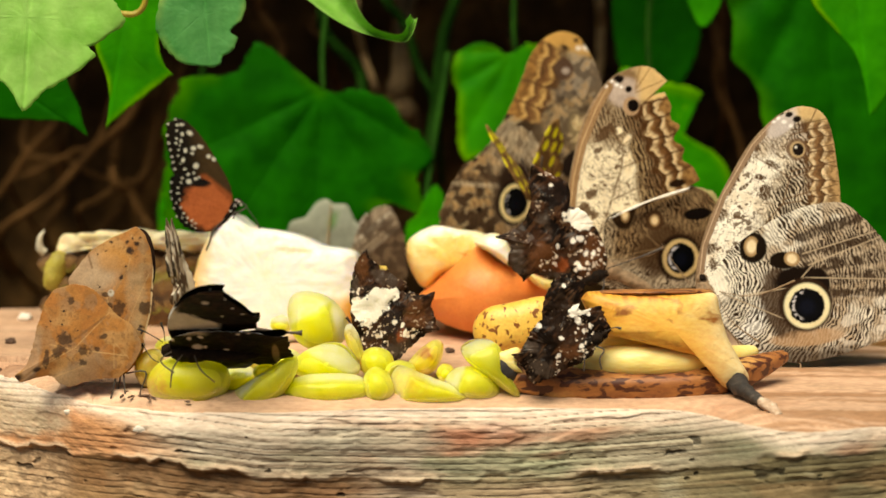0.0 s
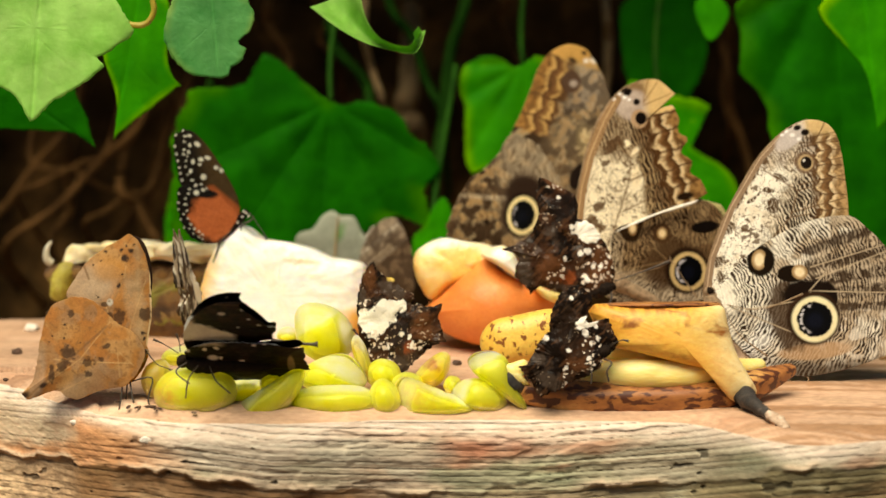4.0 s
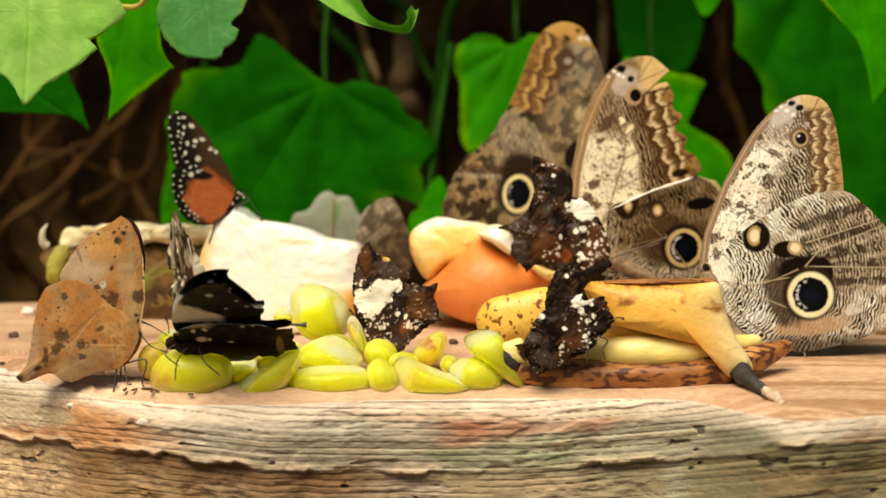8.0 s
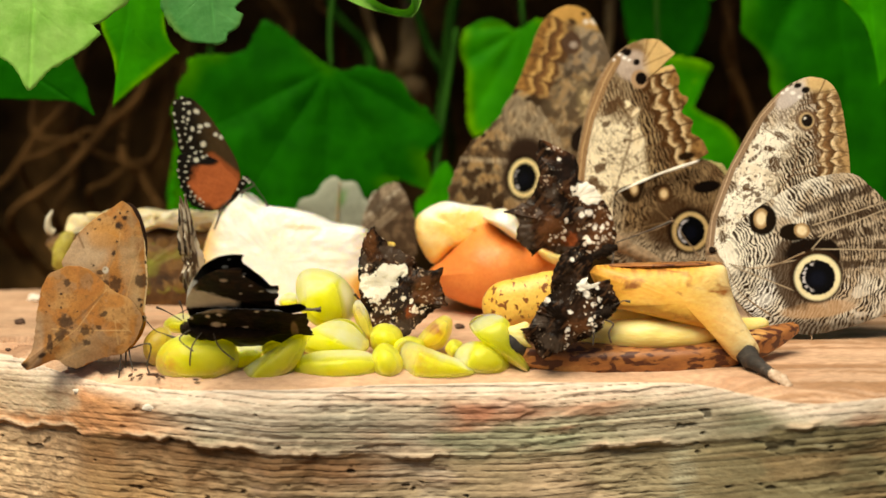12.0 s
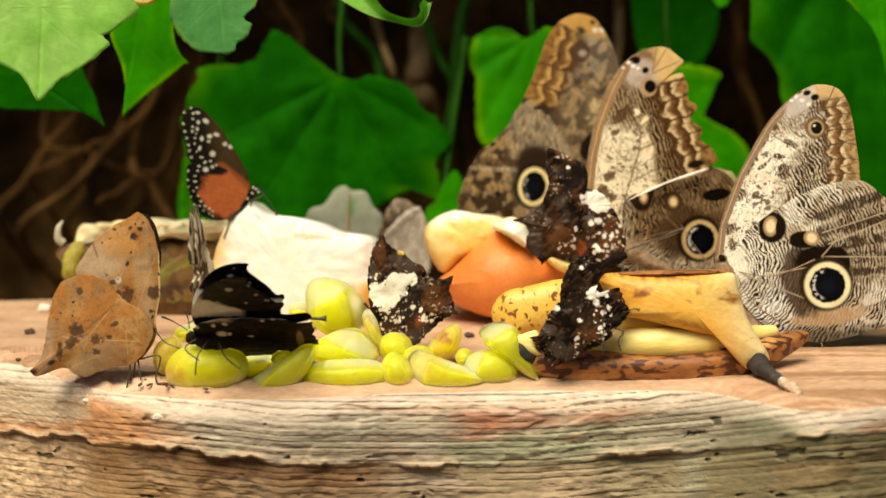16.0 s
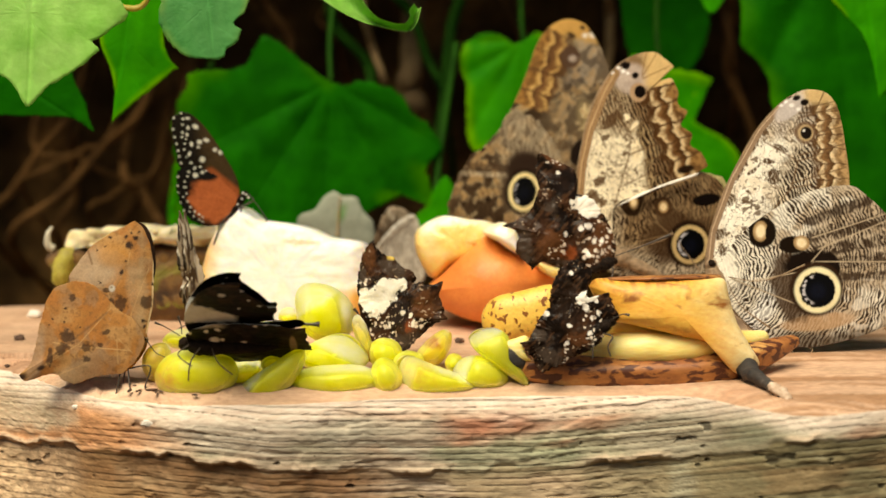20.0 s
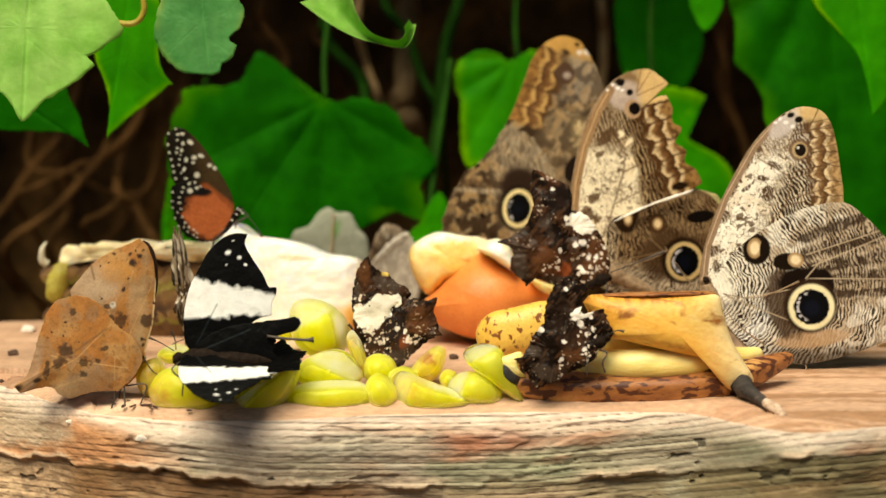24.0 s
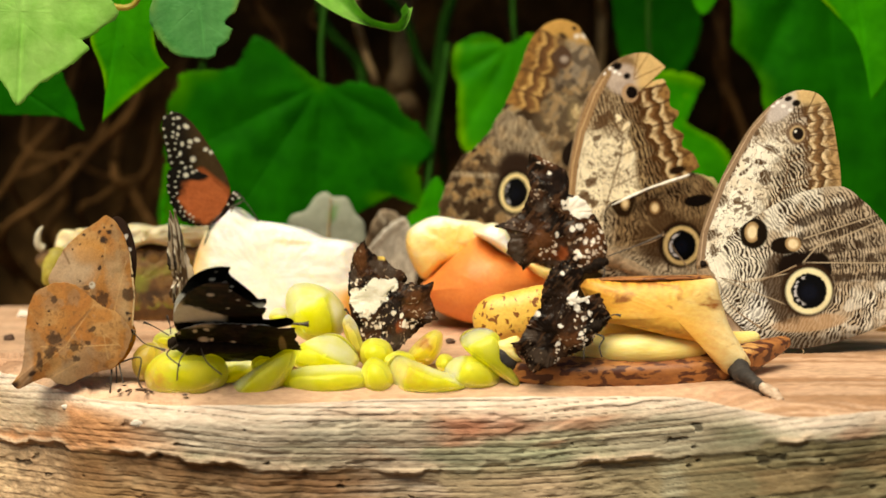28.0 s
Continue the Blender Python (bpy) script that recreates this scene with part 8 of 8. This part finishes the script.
# --- a grey-brown butterfly and a pale dry leaf behind the melon ---
def greyish():
    place, u = (-0.0217, 0.1900, 0.0208), 0.2436
    u /= 1000

    def pattern(x, z):
        c = np.tile(np.array([0.20, 0.13, 0.075, 0.3]), (len(x), 1))
        d = (z - 30) - (x + 10) * 0.85
        lay(c, smooth(0, 8, d) * 0.85, (0.42, 0.33, 0.23), 0.3)
        lay(c, smooth(5, 2, np.abs(d - 14)) * 0.8, (0.12, 0.075, 0.045))
        lay(c, smooth(5, 2, np.abs(d - 34)) * 0.8, (0.62, 0.54, 0.42))
        lay(c, smooth(4, 1, np.abs(d + 4)) * 0.7, (0.50, 0.42, 0.31))
        marble(c, x, z, 0.8, 16, 551, (0.06, 0.036, 0.02), None, 0.50)
        lay(c, ripples(x, z, x * 0.9 + z * 0.3, 8, 553, 1.0, 0.45) * 0.6, (0.07, 0.042, 0.024))
        return c

    def pale(x, z):
        c = np.tile(np.array([0.52, 0.46, 0.38, 0.4]), (len(x), 1))
        d = (z - 34) + (x - 10) * 0.85
        lay(c, smooth(5, 2, np.abs(d - 8)) * 0.7, (0.24, 0.17, 0.11))
        lay(c, smooth(12, 20, d) * 0.7, (0.66, 0.61, 0.53), 0.2)
        return c

    root = thing("grey_butterfly", pose(*place, FACING), "grey-brown butterfly with striped wings behind the melon", "butterfly")
    ou = [(-59, -18), (-51, 27), (-39, 60), (-23, 84), (-3, 97), (15, 94), (31, 70), (43, 32), (47, 0), (41, -38), (-5, -48)]
    part("near_wing", wing("near_wing", ou, u, pattern, M_OWL_BLUR, None, 160, 40, 0.8, seed=3, ragged=3.0), root, "brown striped wings")
    part("far_wing", wing("far_wing", [(45, -18), (35, 27), (9, 60), (-23, 82), (-37, 74), (-47, 40), (-51, -4), (-43, -38), (5, -48)], u, pale, M_OWL_BLUR, None, 160, 40, 0.8, seed=5, ragged=3.0), root, "pale grey striped wings", pose(0.0, 0.006, 0.0))
    body_parts(root, u, (30, -40), (-20, -52), 10, M_BODY_TAN)
    limbs(root, u, [[(10, -50, 4), (8, -90, 10), (12, -118, 12)], [(-5, -52, 4), (-10, -90, 10), (-8, -118, 12)]], [], M_LEG, 1.0)
    return root


GREY_BF = greyish()


def dry_leaf():
    place, u = (-0.0471, 0.2150, 0.0256), 0.2507
    u /= 1000

    def paint(x, z, y):
        c = tone(0.26, 0.27, 0.215, len(x))
        m = smooth(20, 40, z + 4)[:, None]
        c[:, :3] = c[:, :3] * (1 - 0.5 * m) + np.array([0.34, 0.37, 0.30]) * 0.5 * m
        m = smooth(1.2, 0.6, oval(x, z, 14, 40, 12, 10))[:, None]
        c[:, :3] = c[:, :3] * (1 - m) + np.array([0.10, 0.24, 0.05]) * m
        return c
    root = thing("faded_leaf", pose(*place, FACING), "faded grey-green fallen leaf standing behind the melon", "leaf")
    mat = surface("faded_leaf_blade", [(0.3, (0.62, 0.60, 0.52)), (0.7, (1.0, 1.0, 0.95))], 60, rough=0.7, painted=True)
    part("blade", slab("blade", [(-70, 12), (-60, 36), (-36, 44), (-18, 68), (0, 77), (14, 68), (38, 66), (52, 40), (68, 22), (72, -30), (64, -100), (4, -128), (-56, -100), (-72, -30)], u, mat, -0.002, 0.002, 0.6, 8, 90, 0.001, paint), root)
    part("midrib", sweep("midrib", [(0, -0.003, -120 * u), (4 * u, -0.003, -20 * u), (10 * u, -0.002, 66 * u)], [0.0006, 0.0005, 0.0003], M_TWIG, 8, 16), root)


dry_leaf()


# --- the yellow-barred butterfly that flutters behind the owls, and a white one that flies past ---
def yellow_barred():
    place, u = (0.0374, 0.1320, 0.0551), 0.2254
    u /= 1000

    def pattern(x, z):
        c = np.tile(np.array([0.15, 0.075, 0.025, 0.0]), (len(x), 1))
        lay(c, smooth(0.5, 0.65, fnoise(x / 14, z / 14, 171)) * 0.6, (0.40, 0.22, 0.07))
        bars = [(12 + 22 * k, 18 + 26 * j, 11, 0.5, 62) for k in range(4) for j in range(5) if (k + j) % 2 == 0 or j > 2]
        dots(c, x, z, bars, 9, (0.84, 0.74, 0.03), 0.3)
        return c

    root = thing("yellow_barred_butterfly", pose(*place, FACING), "brown butterfly with yellow wing bars perched behind the owl butterflies", "butterfly")
    ou = [(0, 0), (6, 50), (22, 100), (44, 140), (62, 148, 1), (70, 130), (84, 110), (78, 84), (92, 60), (84, 30), (60, 6), (30, -8)]
    left = part("left_wing", wing("left_wing", ou, u, pattern, M_OWL_BLUR, pattern, 160, 40, 0.3, ragged=3.0), root, "yellow-barred brown wing")
    right = part("right_wing", wing("right_wing", ou, u, pattern, M_OWL_BLUR, pattern, 160, 40, 0.3, ragged=3.0), root, "yellow-barred brown wing")
    body_parts(root, u, (20, 16), (40, -50), 8, M_BODY)
    limbs(root, u, [], [[(20, 16, 0), (4, 40, 4), (-8, 66, 6)], [(22, 18, 0), (26, 44, -4), (30, 70, -6)]], M_LEG, 1.3)
    return root, left, right


YELLOW, YELLOW_L, YELLOW_R = yellow_barred()


def white_flyer():
    u = 0.0002

    def pattern(x, z):
        c = np.tile(np.array([0.78, 0.77, 0.74, 0.0]), (len(x), 1))
        lay(c, smooth(70, 100, z + x * 0.2) * 0.5, (0.45, 0.44, 0.42))
        return c
    root = thing("white_butterfly", pose(-0.22, 0.11, 0.012), "small white butterfly flying past above the fruit", "butterfly")
    ou = [(0, 0), (10, 60), (50, 110), (90, 120, 1), (110, 80), (100, 30), (70, -30), (20, -20)]
    a = part("left_wing", wing("left_wing", ou, u, pattern, M_DRY, None, 100, 16, 0.4), root)
    b = part("right_wing", wing("right_wing", ou, u, pattern, M_DRY, None, 100, 16, 0.4), root)
    a.matrix_basis, b.matrix_basis = pose(0, 0, 0, 35, 0, 0), pose(0, 0, 0, -35, 0, 0)
    body_parts(root, u, (-8, 10), (60, -14), 8, M_BODY)
    return root


FLYER = white_flyer()


def turned(ry, rz, rx=0.0):
    return pose(0, 0, 0, rx, ry, 0) @ pose(0, 0, 0, 0, 0, rz)


def motions():
    # the banded butterfly opens its wings and shuts them again
    walk(BAND_NEAR, [(t, pose(0, 0, 0, a)) for t, a in ((0, 63), (23.3, 63), (23.5, 66), (23.6, 76), (23.7, 85), (23.8, 95), (24.0, 111), (24.2, 115), (24.6, 113), (24.8, 107), (25.0, 95), (25.1, 80), (25.2, 68), (25.4, 63), (28, 63))])
    walk(BAND_FAR, [(t, pose(0, 0, 0, a)) for t, a in ((0, 59.5), (1, 58.5), (2, 57.1), (4, 58.1), (6.5, 57.8), (7.5, 56.8), (8, 55.4), (8.5, 53.8), (9, 54.0), (12, 55.7), (12.5, 57.1), (14.5, 55.4), (19.5, 55.7), (20, 57.5), (23, 58.5), (23.4, 57.8), (23.5, 54), (23.6, 47), (23.7, 39), (23.8, 21), (23.9, 8), (24.0, -5), (24.6, -5), (24.9, 0), (25.0, 8), (25.1, 32), (25.2, 43), (25.3, 51), (25.5, 53.5), (28, 54.5))])
    x, y, z = BAND.location
    walk(BAND, [(t, pose(x + dx / 1000, y, z, FACING)) for t, dx in ((0, -2.5), (0.5, -1.5), (1, -0.8), (1.5, -3.1), (2, -0.6), (3, 0), (4.5, 0.5), (6.5, 0.3), (7, -0.6), (7.5, -3.3), (8, -2), (8.5, -0.8), (9, 0), (9.5, 1), (12, 1.1), (12.5, 0.1), (14.5, -0.2), (19, 0.1), (20, 1), (28, 0.6))])
    # the dead-leaf butterfly shifts and leans
    x, y, z = LEAF_BF.location
    leaning = ((0, 1.0, -1.2, 5.5), (0.5, 1.2, -1.1, 4.8), (1, 0.9, -0.8, 3.9), (1.5, 1.0, -0.8, 3.2), (2, 0.8, -0.6, 2.9), (2.5, 0.9, -0.2, 1.6), (3, 0.7, -0.2, 1.4), (3.5, 0.6, 0.1, 0.8), (4, 0.8, 0.0, -0.1), (4.5, 0.1, 0.5, -0.9), (6.5, 0.1, -0.1, 0.3), (7.5, -0.0, 0.1, -0.1), (9, 0.0, 0.0, -0.0), (11.5, -0.2, 0.3, -1.3), (12.5, -0.4, 0.4, -1.0), (14.5, -0.2, -0.2, 0.3), (16.5, -0.4, -0.2, 1.6), (17, -0.2, -0.4, -1.0), (17.5, -0.3, -0.9, 1.8), (19, -0.1, -0.7, 1.5), (20, -0.1, -1.4, 4.1), (20.5, -0.3, -1.7, 5.7), (22.5, -0.1, -1.2, 3.8), (23, -0.0, -2.4, 8.0), (24, 0.6, -2.3, 7.3), (24.5, 0.7, -1.9, 7.4), (24.8, 0.9, -1.8, 6.5), (25, 1.0, -1.6, 4.0), (25.2, -0.6, -1.4, -2.0), (25.5, 0.2, 0.2, -4.1), (26, 0.3, -0.3, -0.9), (27, 0.3, 0.6, -3.0), (28, 0.1, 0.8, -3.7))
    walk(LEAF_BF, [(t, pose(x + dx / 1000, y, z + dz / 1000, FACING, a, 0)) for t, dx, dz, a in leaning])
    walk(LEAF_FAR, [(t, pose(0, 0, 0, 0, a, 0)) for t, a in ((0, 0), (24.6, 0), (24.8, 4), (25.0, 6), (25.2, 5), (25.5, 3), (28, 2))])
    walk(BARK_NEAR, [(t, pose(0, 0, 0, 0, a * 0.15, 69 - a)) for t, a in ((0, 0), (6.2, 0), (7.0, 12), (7.7, 18), (8.2, 16), (8.7, 0), (28, 0))])
    x, y, z = BARK.location
    walk(BARK, [(t, pose(x, y, z, FACING, a, 0)) for t, a in ((0, -9.4), (6.5, -8.6), (8, -7.6), (9, -7), (10, -6.9), (10.5, -5.9), (14.5, -5.4), (16.5, -4.6), (18, -5.3), (28, -5.4))])
    # the grey butterfly turns round
    x, y, z = GREY_BF.location
    walk(GREY_BF, [(t, pose(x + dx, y, z + dz, FACING * k, 0, a)) for t, dx, dz, k, a in ((0, 0, 0, 1, 0), (12.6, 0, 0, 1, 0), (13.1, 0.001, 0, 0.5, 60), (13.7, 0.001, 0.001, -0.2, 120), (14.3, 0.001, 0.001, -1, 180), (15.0, 0, 0, -1, 180), (16.0, 0.001, -0.003, -1, 180), (17.0, 0.002, -0.0035, -1, 180), (20.0, 0.003, -0.004, -1, 180), (28, 0.003, -0.005, -1, 180))])
    # a startled wingbeat of the rear owl butterfly
    x, y, z = OWL_REAR.location
    walk(OWL_REAR, [(t, pose(x, y, z + dz, FACING, b, a)) for t, dz, b, a in ((0, 0, 0, 0), (1.9, 0, 0, 0), (2.0, 0, 1, 6), (2.1, -0.004, -10, 55), (2.2, 0, 0, 0), (28, 0, 0, 0))])
    # the yellow-barred butterfly flutters, leaves, comes back and leaves again
    home, second, rest, after = (0.0374, 0.1320, 0.0551), (0.1342, 0.1250, 0.0536), (-0.235, 0.13, 0.010), (0.235, 0.12, 0.010)
    walk(YELLOW, [(t, pose(*p, FACING, b, 0)) for t, p, b in (
        (0, home, 0), (2.0, home, 0), (2.1, (0.0217, 0.1350, 0.0560), -10), (2.2, (0.0036, 0.1400, 0.0692), -25), (2.3, (-0.0193, 0.1500, 0.0845), -35), (2.45, (-0.0522, 0.1700, 0.1439), -30), (2.7, (-0.1642, 0.2000, 0.1919), 0), (3.1, rest, 0),
        (12.7, rest, 0), (13.0, (-0.1402, 0.2000, 0.1919), 10), (13.5, (0.1000, 0.2000, 0.1824), 15), (14.1, (0.1344, 0.1250, 0.0462), 0), (14.6, (0.1344, 0.1250, 0.0462), 0), (14.8, (0.1347, 0.1250, 0.0356), 0), (17.4, (0.1347, 0.1250, 0.0356), 0), (17.7, (0.1344, 0.1250, 0.0462), 0), (18.0, (0.1343, 0.1250, 0.0511), 0), (18.3, second, 0), (18.6, (0.1343, 0.1250, 0.0497), 0), (18.9, second, 0), (19.02, (0.1577, 0.1400, 0.0851), 20), (19.2, (0.2163, 0.1600, 0.1208), 30), (19.6, after, 0), (28, after, 0))])
    walk(YELLOW_L, [(t, turned(a, b)) for t, a, b in (
        (0, -34, 75), (0.3, -60, 72), (0.6, -85, 78), (0.9, -27, 75), (1.2, -62, 45), (1.5, -66, 45), (1.7, -54, 68), (1.8, -42, 72), (1.9, -42, 72), (2.0, -62, 72), (2.1, -80, 40), (2.3, -50, 20), (2.7, -40, 40),
        (14.1, -80, 14), (14.8, -80, 14), (15.5, -82, 30), (17.0, -86, 40), (17.7, -80, 14), (18.0, -80, 20), (18.3, -52, 70), (18.9, -48, 70), (19.2, -40, 40), (28, -40, 40))])
    walk(YELLOW_R, [(t, turned(a, b)) for t, a, b in (
        (0, 8, 48), (0.3, 6, 42), (0.6, 4, 50), (0.9, 2, 40), (1.2, 14, 60), (1.5, 14, 60), (1.7, 0, 40), (1.9, -2, 38), (2.0, 0, 40), (2.1, -40, 30), (2.3, 10, 30), (2.7, 10, 40),
        (14.1, 60, 78), (16.0, 62, 78), (17.0, 64, 80), (18.2, 58, 78), (19.2, 40, 60), (28, 40, 60))])
    # a white butterfly crosses the top of the view
    up, past = (-0.22, 0.11, 0.012), (0.26, 0.06, 0.012)
    walk(FLYER, [(t, pose(*p, 20, b, 30)) for t, p, b in ((0, up, 0), (19.3, up, 0), (19.5, (-0.1815, 0.0600, 0.1499), 10), (19.6, (-0.1209, 0.0600, 0.1637), 10), (19.7, (-0.0715, 0.0600, 0.1180), -20), (19.8, (-0.0128, 0.0600, 0.1637), -30), (20.0, (0.1032, 0.0600, 0.1697), -10), (20.4, past, 0), (28, past, 0))])


motions()
